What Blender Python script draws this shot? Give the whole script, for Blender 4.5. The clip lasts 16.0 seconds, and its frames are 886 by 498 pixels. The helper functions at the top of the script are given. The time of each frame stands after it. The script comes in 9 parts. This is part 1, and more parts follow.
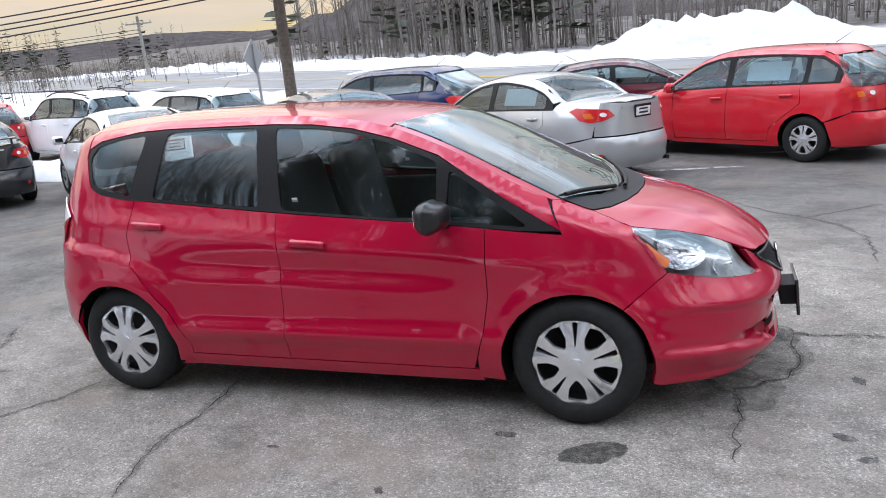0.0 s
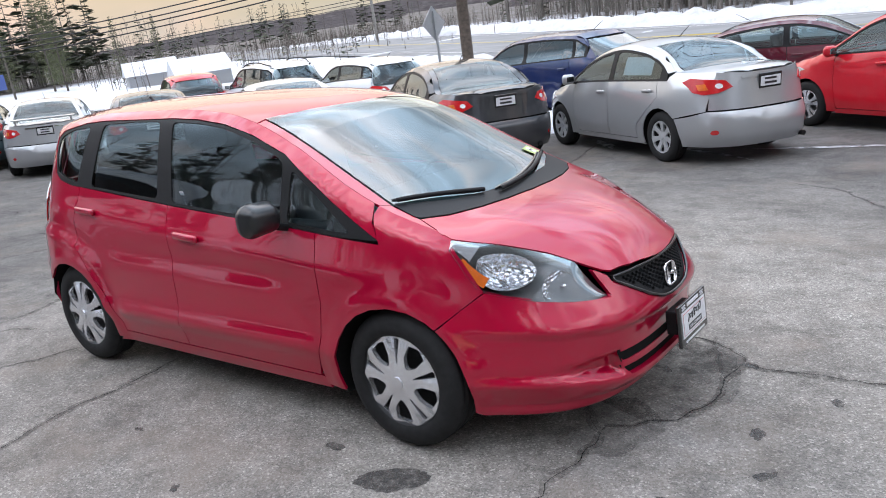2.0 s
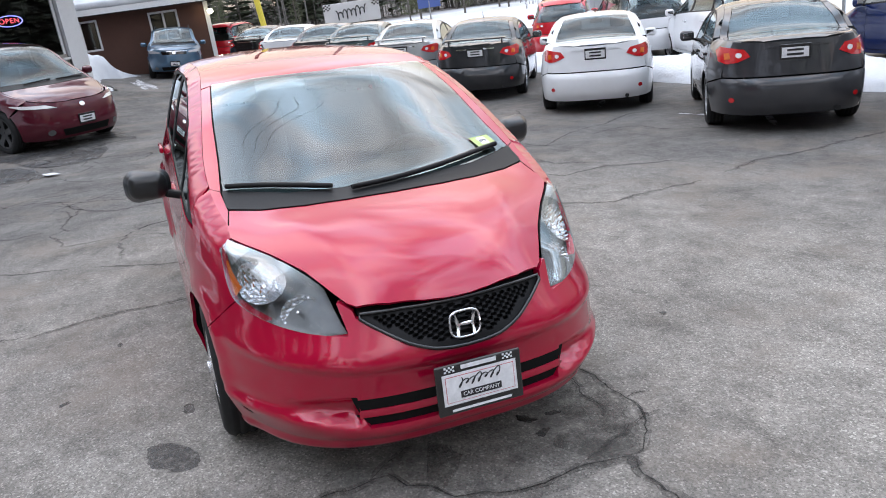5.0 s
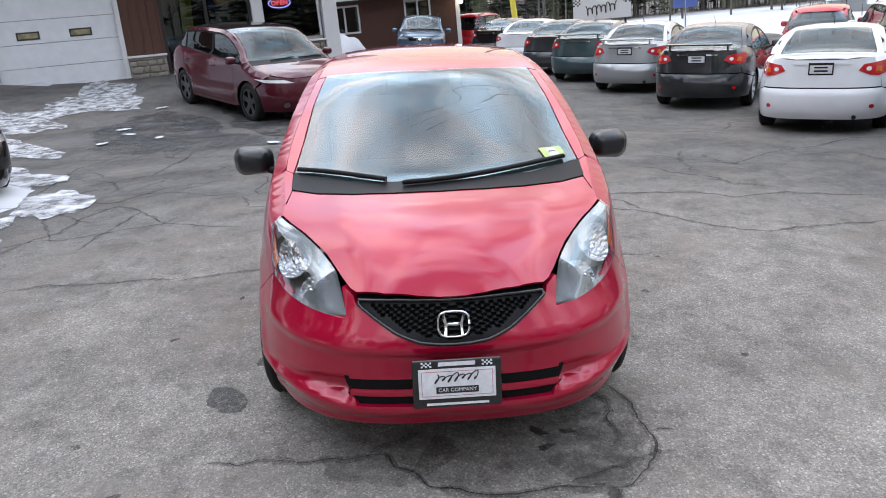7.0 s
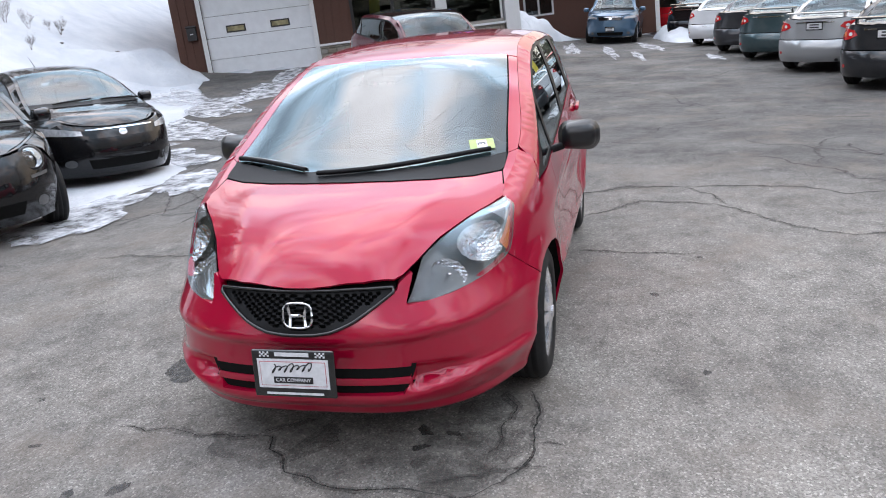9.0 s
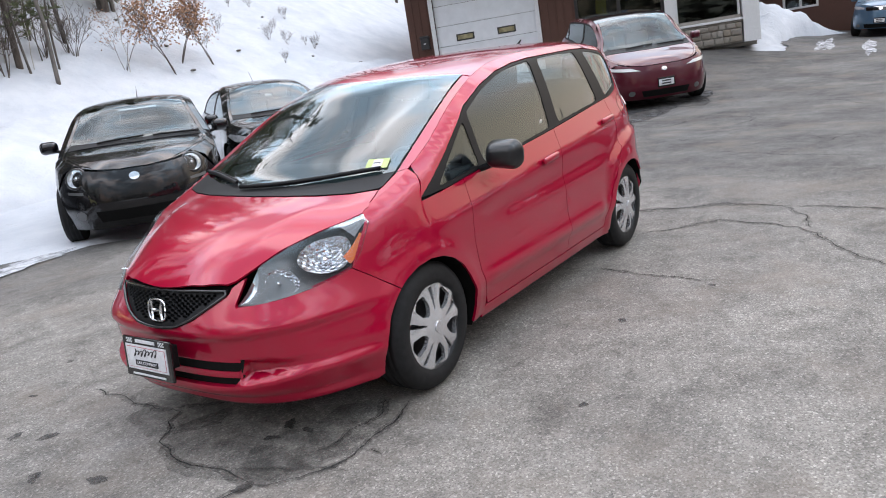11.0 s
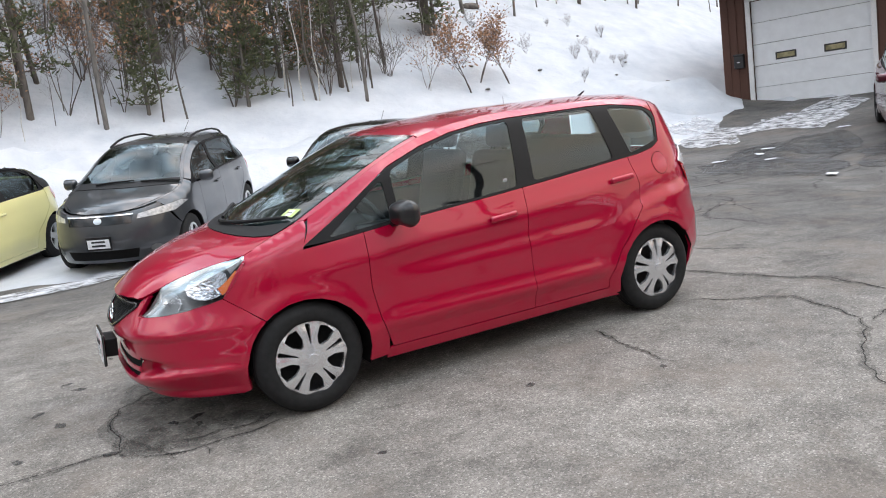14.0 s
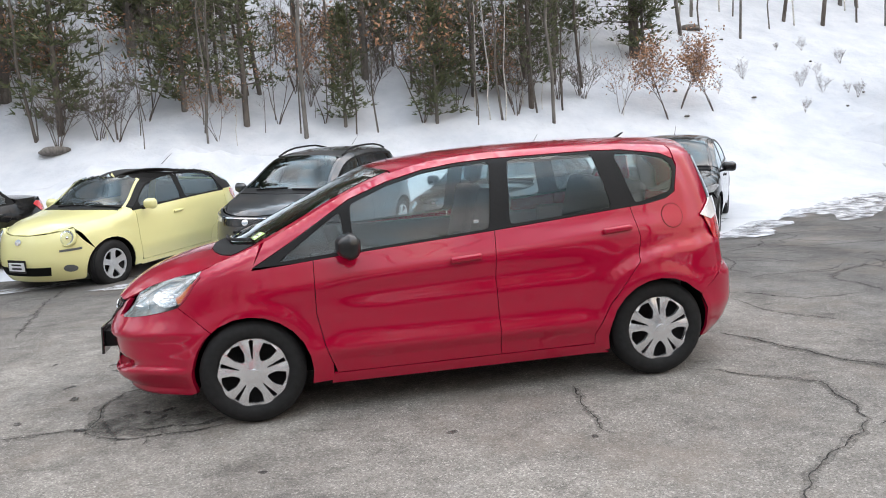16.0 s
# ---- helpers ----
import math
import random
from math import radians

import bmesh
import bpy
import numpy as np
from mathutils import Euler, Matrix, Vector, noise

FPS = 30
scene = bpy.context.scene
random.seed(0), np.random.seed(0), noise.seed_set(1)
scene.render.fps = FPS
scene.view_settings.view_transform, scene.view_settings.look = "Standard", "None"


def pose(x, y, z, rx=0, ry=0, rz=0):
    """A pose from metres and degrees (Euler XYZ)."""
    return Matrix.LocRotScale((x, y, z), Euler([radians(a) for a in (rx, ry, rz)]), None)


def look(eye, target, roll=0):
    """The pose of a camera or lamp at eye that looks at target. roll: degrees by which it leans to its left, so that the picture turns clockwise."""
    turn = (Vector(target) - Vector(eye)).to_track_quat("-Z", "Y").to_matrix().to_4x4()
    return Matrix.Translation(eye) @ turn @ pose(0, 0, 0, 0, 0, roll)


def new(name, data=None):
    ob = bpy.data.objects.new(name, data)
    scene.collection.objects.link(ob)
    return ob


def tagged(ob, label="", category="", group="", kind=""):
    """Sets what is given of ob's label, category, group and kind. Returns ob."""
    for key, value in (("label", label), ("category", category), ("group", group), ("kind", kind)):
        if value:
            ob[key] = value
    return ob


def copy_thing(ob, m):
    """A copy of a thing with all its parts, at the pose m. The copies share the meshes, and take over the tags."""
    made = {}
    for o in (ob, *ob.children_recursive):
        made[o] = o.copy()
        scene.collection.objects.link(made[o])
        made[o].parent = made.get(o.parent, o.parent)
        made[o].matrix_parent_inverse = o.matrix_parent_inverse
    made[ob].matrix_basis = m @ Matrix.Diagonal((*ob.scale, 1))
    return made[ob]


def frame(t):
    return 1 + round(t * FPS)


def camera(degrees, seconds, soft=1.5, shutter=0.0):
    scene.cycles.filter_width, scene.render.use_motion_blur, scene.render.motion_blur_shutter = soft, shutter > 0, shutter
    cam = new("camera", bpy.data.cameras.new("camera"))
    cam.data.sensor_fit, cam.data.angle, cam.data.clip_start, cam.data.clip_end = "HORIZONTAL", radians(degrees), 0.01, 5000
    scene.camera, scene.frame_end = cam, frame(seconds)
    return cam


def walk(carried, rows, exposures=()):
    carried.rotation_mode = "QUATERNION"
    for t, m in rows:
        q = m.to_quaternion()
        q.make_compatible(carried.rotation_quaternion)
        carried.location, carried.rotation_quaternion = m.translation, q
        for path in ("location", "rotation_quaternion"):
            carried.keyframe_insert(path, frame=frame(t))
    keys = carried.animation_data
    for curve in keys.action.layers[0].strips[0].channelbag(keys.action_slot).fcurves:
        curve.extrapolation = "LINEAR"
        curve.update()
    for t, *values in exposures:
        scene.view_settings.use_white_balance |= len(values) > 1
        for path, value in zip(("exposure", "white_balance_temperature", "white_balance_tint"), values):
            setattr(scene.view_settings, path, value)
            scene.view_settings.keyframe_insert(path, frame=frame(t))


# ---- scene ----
cam = camera(59.5, 16.0, soft=1.0)
PATH = [
    (0, (1.88, -3.971, 1.833), (1.199, -2.171, 1.29), -6.31),
    (0.5, (2.259, -3.721, 1.823), (1.449, -1.976, 1.273), -7.02),
    (1, (2.688, -3.522, 1.806), (1.739, -1.85, 1.253), -7.54),
    (1.5, (3.014, -3.242, 1.768), (1.942, -1.648, 1.212), -8.03),
    (2, (3.309, -2.958, 1.755), (2.115, -1.457, 1.19), -8.62),
    (2.5, (3.626, -2.699, 1.768), (2.306, -1.31, 1.195), -9.12),
    (3, (3.836, -2.332, 1.745), (2.396, -1.071, 1.165), -9.49),
    (3.5, (4.1, -1.964, 1.729), (2.543, -0.854, 1.141), -9.66),
    (4, (4.249, -1.602, 1.695), (2.597, -0.646, 1.101), -9.59),
    (4.2, (4.271, -1.43, 1.681), (2.584, -0.539, 1.08), -9.44),
    (6.3, (4.702, -0.155, 1.618), (2.791, 0.058, 1.069), -6.39),
    (6.5, (4.708, -0.102, 1.616), (2.79, 0.054, 1.073), -6.08),
    (7, (4.714, -0.046, 1.609), (2.791, 0.003, 1.065), -5.56),
    (7.5, (4.669, 0.117, 1.57), (2.748, 0.046, 1.018), -5.73),
    (8, (4.572, 0.474, 1.562), (2.662, 0.271, 1.005), -6.18),
    (8.5, (4.617, 0.861, 1.528), (2.725, 0.51, 0.985), -6.79),
    (9, (4.55, 1.256, 1.502), (2.687, 0.755, 0.974), -7.38),
    (9.5, (4.448, 1.621, 1.491), (2.628, 0.963, 0.984), -8.24),
    (9.7, (4.436, 1.829, 1.467), (2.644, 1.093, 0.972), -8.56),
    (11.8, (3.669, 3.389, 1.356), (2.2, 2.092, 0.955), -8.99),
    (12, (3.6, 3.515, 1.355), (2.163, 2.181, 0.961), -9.02),
    (12.5, (3.418, 3.923, 1.349), (2.085, 2.478, 0.98), -8.8),
    (13, (3.065, 4.224, 1.337), (1.853, 2.671, 0.992), -8.36),
    (13.5, (2.775, 4.556, 1.321), (1.704, 2.896, 1.009), -7.89),
    (14, (2.47, 4.771, 1.321), (1.544, 3.02, 1.041), -7.21),
    (14.5, (2.086, 4.945, 1.336), (1.32, 3.114, 1.088), -6.52),
    (15, (1.725, 5.155, 1.33), (1.115, 3.263, 1.108), -5.75),
    (15.5, (1.281, 5.24, 1.315), (0.819, 3.305, 1.117), -4.59),
    (16, (0.903, 5.335, 1.301), (0.556, 3.374, 1.117), -3.49),
]
walk(cam, [(t, look(eye, target, roll)) for t, eye, target, roll in PATH], [(0, 0.20, 6480, 12), (2, 0.09, 6460, 12), (3.5, 0.03, 6480, 12), (7, -0.08, 6480, 12), (9.7, 0.03, 6550, 12.5), (12.5, 0.04, 6800, 11), (16, 0.08, 6950, 10.5)])

# ---- world and light ----
world = bpy.data.worlds.new("world")
scene.world = world
world.use_nodes = True
wn, wl = world.node_tree.nodes, world.node_tree.links
wn.clear()
SUN_AZ, SUN_EL = 153.0, 7.0          # degrees from +x towards +y
sky = wn.new("ShaderNodeTexSky")
sky.sky_type, sky.sun_disc = "NISHITA", False
sky.sun_elevation, sky.sun_rotation = radians(SUN_EL), radians(90 - SUN_AZ)
sky.air_density, sky.dust_density, sky.ozone_density = 1.0, 2.2, 1.0
wc = wn.new("ShaderNodeTexCoord")
wmap = wn.new("ShaderNodeMapping")
wmap.inputs["Scale"].default_value = (1.0, 1.0, 2.0)
wl.new(wc.outputs["Generated"], wmap.inputs["Vector"])
wno = wn.new("ShaderNodeTexNoise")
wno.inputs["Scale"].default_value, wno.inputs["Detail"].default_value = 2.3, 3.0
wno.inputs["Roughness"].default_value, wno.inputs["Distortion"].default_value = 0.5, 0.5
wl.new(wmap.outputs["Vector"], wno.inputs["Vector"])
wr = wn.new("ShaderNodeValToRGB")
wr.color_ramp.elements[0].position, wr.color_ramp.elements[1].position = 0.40, 0.60
wr.color_ramp.elements[0].color = (0.25, 0.25, 0.25, 1)
wl.new(wno.outputs["Fac"], wr.inputs["Fac"])
wmix = wn.new("ShaderNodeMix")
wmix.data_type = "RGBA"
wl.new(wr.outputs["Color"], wmix.inputs["Factor"])
# haze holds down the glow round the hidden sun
wmin = wn.new("ShaderNodeVectorMath")
wmin.operation = "MINIMUM"
wmin.inputs[1].default_value = (4.8, 4.0, 2.6)
wl.new(sky.outputs["Color"], wmin.inputs[0])
wl.new(wmin.outputs["Vector"], wmix.inputs["A"])
# the cloud deck brightens towards the zenith
wsep = wn.new("ShaderNodeSeparateXYZ")
wl.new(wc.outputs["Generated"], wsep.inputs["Vector"])
wcol = wn.new("ShaderNodeValToRGB")
el = wcol.color_ramp.elements
el[0].position, el[0].color = 0.0, (0.28, 0.245, 0.205, 1)
el[1].position, el[1].color = 0.80, (1.50, 1.70, 1.94, 1)
el2 = el.new(0.22)
el2.color = (0.29, 0.285, 0.295, 1)
wl.new(wsep.outputs["Z"], wcol.inputs["Fac"])
# high cloud: broad tufts lit warm from below against cool grey
wno2 = wn.new("ShaderNodeTexNoise")
wno2.inputs["Scale"].default_value, wno2.inputs["Detail"].default_value = 3.4, 4.0
wno2.inputs["Distortion"].default_value = 0.8
wl.new(wmap.outputs["Vector"], wno2.inputs["Vector"])
wtint = wn.new("ShaderNodeValToRGB")
wtint.color_ramp.elements[0].position, wtint.color_ramp.elements[1].position = 0.42, 0.62
wtint.color_ramp.elements[0].color = (0.80, 0.90, 0.97, 1)
wtint.color_ramp.elements[1].color = (1.45, 1.20, 1.08, 1)
wl.new(wno2.outputs["Fac"], wtint.inputs["Fac"])
wmul = wn.new("ShaderNodeVectorMath")
wmul.operation = "MULTIPLY"
wl.new(wcol.outputs["Color"], wmul.inputs[0])
wl.new(wtint.outputs["Color"], wmul.inputs[1])
wsc = wn.new("ShaderNodeVectorMath")
wsc.operation = "SCALE"
wsc.inputs["Scale"].default_value = 16.0
wl.new(wmul.outputs["Vector"], wsc.inputs[0])
wl.new(wsc.outputs["Vector"], wmix.inputs["B"])
wbg = wn.new("ShaderNodeBackground")
wbg.inputs["Strength"].default_value = 0.15
wo = wn.new("ShaderNodeOutputWorld")
wl.new(wmix.outputs["Result"], wbg.inputs["Color"])
wl.new(wbg.outputs["Background"], wo.inputs["Surface"])

sun = new("sun", bpy.data.lights.new("sun", "SUN"))
sun.data.energy, sun.data.angle, sun.data.color = 0.6, radians(70), (1.0, 0.88, 0.76)
sa, se = radians(SUN_AZ), radians(24)
sun.matrix_world = look((0, 0, 30), Vector((0, 0, 30)) - Vector((math.cos(sa) * math.cos(se), math.sin(sa) * math.cos(se), math.sin(se))))


# ---- materials ----
class Nodes:
    """A small builder for node materials."""

    def __init__(self, name):
        self.mat = bpy.data.materials.new(name)
        self.mat.use_nodes = True
        self.t = self.mat.node_tree
        self.t.nodes.clear()
        self.out = self.t.nodes.new("ShaderNodeOutputMaterial")
        self.geo = None

    def add(self, kind, ins=None, **props):
        n = self.t.nodes.new(kind)
        for k, v in props.items():
            setattr(n, k, v)
        for k, v in (ins or {}).items():
            if isinstance(v, bpy.types.NodeSocket):
                self.t.links.new(v, n.inputs[k])
            else:
                n.inputs[k].default_value = v
        return n

    def pos(self, scale=(1, 1, 1), rot=(0, 0, 0), local=False):
        c = self.add("ShaderNodeTexCoord").outputs["Object"] if local else self.add("ShaderNodeNewGeometry").outputs["Position"]
        return self.add("ShaderNodeMapping", {"Vector": c, "Scale": scale, "Rotation": rot}).outputs["Vector"]

    def noise(self, scale, detail=4.0, rough=0.55, vec=None, distort=0.0):
        return self.add("ShaderNodeTexNoise", {"Vector": vec or self.pos(), "Scale": scale, "Detail": detail, "Roughness": rough, "Distortion": distort}).outputs["Fac"]

    def ramp(self, fac, *stops):
        n = self.add("ShaderNodeValToRGB", {"Fac": fac})
        e = n.color_ramp.elements
        while len(e) < len(stops):
            e.new(0.5)
        for el, (p, c) in zip(e, stops):
            el.position = p
            el.color = (c, c, c, 1) if isinstance(c, (int, float)) else (*c, 1)
        return n.outputs["Color"]

    def mix(self, fac, a, b, mode="MIX"):
        n = self.add("ShaderNodeMix", data_type="RGBA", blend_type=mode)
        for k, v in (("Factor", fac), ("A", a), ("B", b)):
            if isinstance(v, bpy.types.NodeSocket):
                self.t.links.new(v, n.inputs[k])
            else:
                n.inputs[k].default_value = v if k == "Factor" else (*v, 1)
        return n.outputs["Result"]

    def bump(self, height, strength, dist=0.01, normal=None):
        ins = {"Height": height, "Strength": strength, "Distance": dist}
        if normal:
            ins["Normal"] = normal
        return self.add("ShaderNodeBump", ins).outputs["Normal"]

    def bsdf(self, **ins):
        ins = {k.replace("_", " "): v for k, v in ins.items()}
        if isinstance(ins.get("Base Color"), tuple) and len(ins["Base Color"]) == 3:
            ins["Base Color"] = (*ins["Base Color"], 1)
        n = self.add("ShaderNodeBsdfPrincipled", ins)
        self.t.links.new(n.outputs["BSDF"], self.out.inputs["Surface"])
        return n

    def done(self, shader):
        self.t.links.new(shader, self.out.inputs["Surface"])
        return self.mat


def plain(name, colour, rough=0.5, metal=0.0, coat=0.0, var=0.12, scale=40.0, bump=0.0, **more):
    n = Nodes(name)
    f = n.noise(scale, 3.0, vec=n.pos(local=True))
    lo, hi = [c * (1 - var) for c in colour], [min(1.0, c * (1 + var)) for c in colour]
    col = n.ramp(f, (0.3, tuple(lo)), (0.7, tuple(hi)))
    ins = dict(Base_Color=col, Roughness=rough, Metallic=metal, Coat_Weight=coat, Coat_Roughness=0.04, **more)
    if bump:
        ins["Normal"] = n.bump(f, bump, 0.004)
    n.bsdf(**ins)
    return n.mat


def paint(name, colour, metal=0.0, flake=0.06, dirt=0.25, rough=0.32, gloss=1.5):
    """Clear-coated car paint with a film of road dust."""
    n = Nodes(name)
    v = n.pos(local=True)
    grain = n.noise(900.0, 1.0, vec=v)
    big = n.noise(2.2, 4.0, vec=v)
    col = n.mix(n.ramp(grain, (0.4, 0.0), (0.7, flake)), colour, tuple(min(1, c * 1.5 + 0.05) for c in colour))
    dust = n.ramp(big, (0.45, 0.0), (0.8, dirt * 0.35))
    col = n.mix(dust, col, (0.30, 0.28, 0.26))
    rg = n.ramp(n.noise(14.0, 5.0, vec=v), (0.35, 0.03), (0.75, 0.03 + dirt * 0.16))
    wave = n.noise(2.6, 1.0, vec=v)
    n.bsdf(Base_Color=col, Metallic=metal, Roughness=rough, Specular_IOR_Level=0.05, Coat_Weight=1.0, Coat_IOR=gloss, Coat_Roughness=rg, Coat_Normal=n.bump(wave, 0.006, 0.02))
    return n.mat


def pane(name, tint, gloss=1.0):
    """Car glass: clear but tinted, with a Fresnel sheen."""
    n = Nodes(name)
    fr = n.add("ShaderNodeFresnel", {"IOR": 1.52})
    fac = n.add("ShaderNodeMath", {0: fr.outputs["Fac"], 1: gloss}, operation="MULTIPLY", use_clamp=True)
    tr = n.add("ShaderNodeBsdfTransparent", {"Color": (*tint, 1)})
    gl = n.add("ShaderNodeBsdfGlossy", {"Color": (0.88, 0.97, 1.0, 1), "Roughness": 0.012})
    m = n.add("ShaderNodeMixShader", {0: fac.outputs[0], 1: tr.outputs[0], 2: gl.outputs[0]})
    return n.done(m.outputs[0])


def glow(name, colour, strength):
    n = Nodes(name)
    return n.done(n.add("ShaderNodeEmission", {"Color": (*colour, 1), "Strength": strength}).outputs[0])


M = {}
M["red"] = paint("red_paint", (0.385, 0.0008, 0.029), metal=0.2, dirt=0.02, rough=0.32, gloss=1.58)
M["glass"] = pane("car_glass", (0.62, 0.77, 0.78), 1.9)
M["side_glass"] = pane("side_glass", (0.70, 0.80, 0.82), 1.55)
M["parked_glass"] = pane("parked_glass", (0.50, 0.60, 0.62), 1.25)
M["dark_glass"] = pane("privacy_glass", (0.16, 0.18, 0.18), 2.0)
M["lens"] = pane("lamp_lens", (0.93, 0.94, 0.95), 0.28)
M["black"] = plain("black_plastic", (0.010, 0.010, 0.011), 0.5, var=0.2, scale=120, Specular_IOR_Level=0.22)
M["gloss_black"] = plain("gloss_black_trim", (0.008, 0.008, 0.009), 0.12, coat=0.6)
M["mirror_black"] = plain("mirror_shell", (0.012, 0.012, 0.013), 0.28, coat=0.2)
M["under"] = plain("underbody", (0.008, 0.008, 0.008), 0.9, Specular_IOR_Level=0.1)
M["rubber"] = plain("tyre_rubber", (0.012, 0.012, 0.0125), 0.75, var=0.25, scale=30, bump=0.2, Specular_IOR_Level=0.3)
M["seal"] = plain("window_seal", (0.008, 0.008, 0.009), 0.5, Specular_IOR_Level=0.18)
M["chrome"] = plain("chrome", (0.80, 0.80, 0.82), 0.08, metal=1.0, var=0.03)
M["alloy"] = plain("silver_wheel_paint", (0.62, 0.63, 0.65), 0.32, metal=0.55, coat=0.3, var=0.08, scale=18)
M["hubcap"] = plain("silver_hubcap", (0.72, 0.72, 0.74), 0.24, metal=0.75, coat=0.3, var=0.05, scale=18)
M["alloy_dark"] = plain("dark_alloy", (0.03, 0.03, 0.032), 0.35, metal=0.4, coat=0.3)
M["steel"] = plain("brake_steel", (0.018, 0.018, 0.019), 0.5, metal=0.6)
M["lamp_face"] = plain("lamp_face", (0.50, 0.51, 0.53), 0.18, metal=0.3, coat=1.0, var=0.35, scale=24)
M["reflector"] = plain("lamp_reflector", (0.55, 0.56, 0.58), 0.08, metal=1.0, var=0.08, scale=60, bump=0.5)
M["bezel"] = plain("lamp_bezel", (0.115, 0.12, 0.122), 0.40, metal=0.15)
M["corner_glass"] = plain("fluted_corner_lens", (0.17, 0.17, 0.175), 0.28, metal=0.3, var=0.25, scale=90, bump=0.5)
M["amber"] = plain("amber_lens", (0.62, 0.13, 0.015), 0.15, coat=0.8)
M["red_lens"] = plain("red_lens", (0.50, 0.012, 0.015), 0.12, coat=1.0)
M["clear_lens"] = plain("frosted_lens", (0.75, 0.74, 0.74), 0.12, coat=1.0)
M["seat"] = plain("seat_cloth", (0.11, 0.11, 0.115), 0.9, var=0.25, scale=300)
M["seat_light"] = plain("seat_cloth_light", (0.33, 0.31, 0.30), 0.9, var=0.2, scale=300)
M["cabin"] = plain("cabin_plastic", (0.16, 0.16, 0.165), 0.7)
M["cabin_dark"] = plain("dash_plastic", (0.045, 0.045, 0.047), 0.65)
M["plate_white"] = plain("plate_white", (0.72, 0.72, 0.74), 0.4)
M["ink"] = plain("plate_ink", (0.015, 0.015, 0.017), 0.5)
M["sticker"] = plain("sticker_green", (0.46, 0.56, 0.20), 0.5)
M["paper"] = plain("paper", (0.82, 0.86, 0.90), 0.8)


# ---- mesh helpers ----
def mesh_ob(name, verts, faces, mat=None, parent=None, smooth=True, mats=None, idx=None):
    me = bpy.data.meshes.new(name)
    me.from_pydata([tuple(map(float, v)) for v in verts], [], [tuple(map(int, f)) for f in faces])
    for m in (mats or ([mat] if mat else [])):
        me.materials.append(m)
    if idx is not None:
        me.polygons.foreach_set("material_index", idx)
    if smooth:
        me.polygons.foreach_set("use_smooth", [True] * len(me.polygons))
    me.update()
    ob = new(name, me)
    if parent:
        ob.parent = parent
    return ob


def bm_ob(name, bm, mat, parent=None, smooth=False):
    me = bpy.data.meshes.new(name)
    bm.normal_update()
    bm.to_mesh(me)
    bm.free()
    me.materials.append(mat)
    if smooth:
        me.polygons.foreach_set("use_smooth", [True] * len(me.polygons))
    ob = new(name, me)
    if parent:
        ob.parent = parent
    return ob


def part(name, bm, mat, parent, label="", smooth=False):
    return tagged(bm_ob(name, bm, mat, parent, smooth), label)


def box_bm(size, at=(0, 0, 0), rot=(0, 0, 0), bevel=0.0, bm=None, seg=2):
    bm = bm or bmesh.new()
    m = pose(*at, *rot) @ Matrix.Diagonal((*size, 1))
    r = bmesh.ops.create_cube(bm, size=1.0, matrix=m)
    if bevel:
        es = {e for v in r["verts"] for e in v.link_edges}
        bmesh.ops.bevel(bm, geom=list(es), offset=bevel, segments=seg, affect="EDGES", profile=0.5)
    return bm


def box(name, size, at, mat, parent=None, bevel=0.0, rot=(0, 0, 0)):
    return bm_ob(name, box_bm(size, at, rot, bevel), mat, parent)


def cyl_bm(r, depth, at=(0, 0, 0), rot=(0, 0, 0), n=20, r2=None, bm=None, bevel=0.0):
    bm = bm or bmesh.new()
    q = bmesh.ops.create_cone(bm, cap_ends=True, segments=n, radius1=r, radius2=r if r2 is None else r2, depth=depth, matrix=pose(*at, *rot))
    if bevel:
        es = {e for v in q["verts"] for e in v.link_edges if len(e.link_faces) == 2 and e.calc_face_angle(0) > 0.6}
        bmesh.ops.bevel(bm, geom=list(es), offset=bevel, segments=2, affect="EDGES", profile=0.5)
    return bm


def lathe(profile, n=40):
    """Verts and faces of a profile of (radius, y) turned about the y axis."""
    vs, fs, k = [], [], len(profile)
    for i in range(n):
        a = 2 * math.pi * i / n
        vs += [(r * math.cos(a), y, r * math.sin(a)) for r, y in profile]
    for i in range(n):
        j = (i + 1) % n
        fs += [(i * k + q, i * k + q + 1, j * k + q + 1, j * k + q) for q in range(k - 1)]
    return vs, fs


def tube(points, radius, n=6, cap=True):
    """Verts and faces of a tube along points; radius is a number or one per point."""
    pts = [Vector(p) for p in points]
    rad = [radius] * len(pts) if isinstance(radius, (int, float)) else list(radius)
    vs, fs = [], []
    up = Vector((0, 0, 1))
    for i, p in enumerate(pts):
        d = (pts[min(i + 1, len(pts) - 1)] - pts[max(i - 1, 0)]).normalized()
        a = d.cross(up if abs(d.z) < 0.95 else Vector((1, 0, 0))).normalized()
        b = d.cross(a)
        for k in range(n):
            w = 2 * math.pi * k / n
            vs.append(p + rad[i] * (math.cos(w) * a + math.sin(w) * b))
    for i in range(len(pts) - 1):
        for k in range(n):
            q = (k + 1) % n
            fs.append((i * n + k, i * n + q, (i + 1) * n + q, (i + 1) * n + k))
    if cap:
        fs.append(tuple(range(n)))
        fs.append(tuple((len(pts) - 1) * n + k for k in reversed(range(n))))
    return vs, fs


class Bag:
    """Collects verts and faces of many pieces into one mesh."""

    def __init__(self):
        self.v, self.f, self.m = [], [], []

    def add(self, vf, mi=0):
        o = len(self.v)
        self.v += list(vf[0])
        self.f += [tuple(i + o for i in f) for f in vf[1]]
        self.m += [mi] * len(vf[1])
        return self


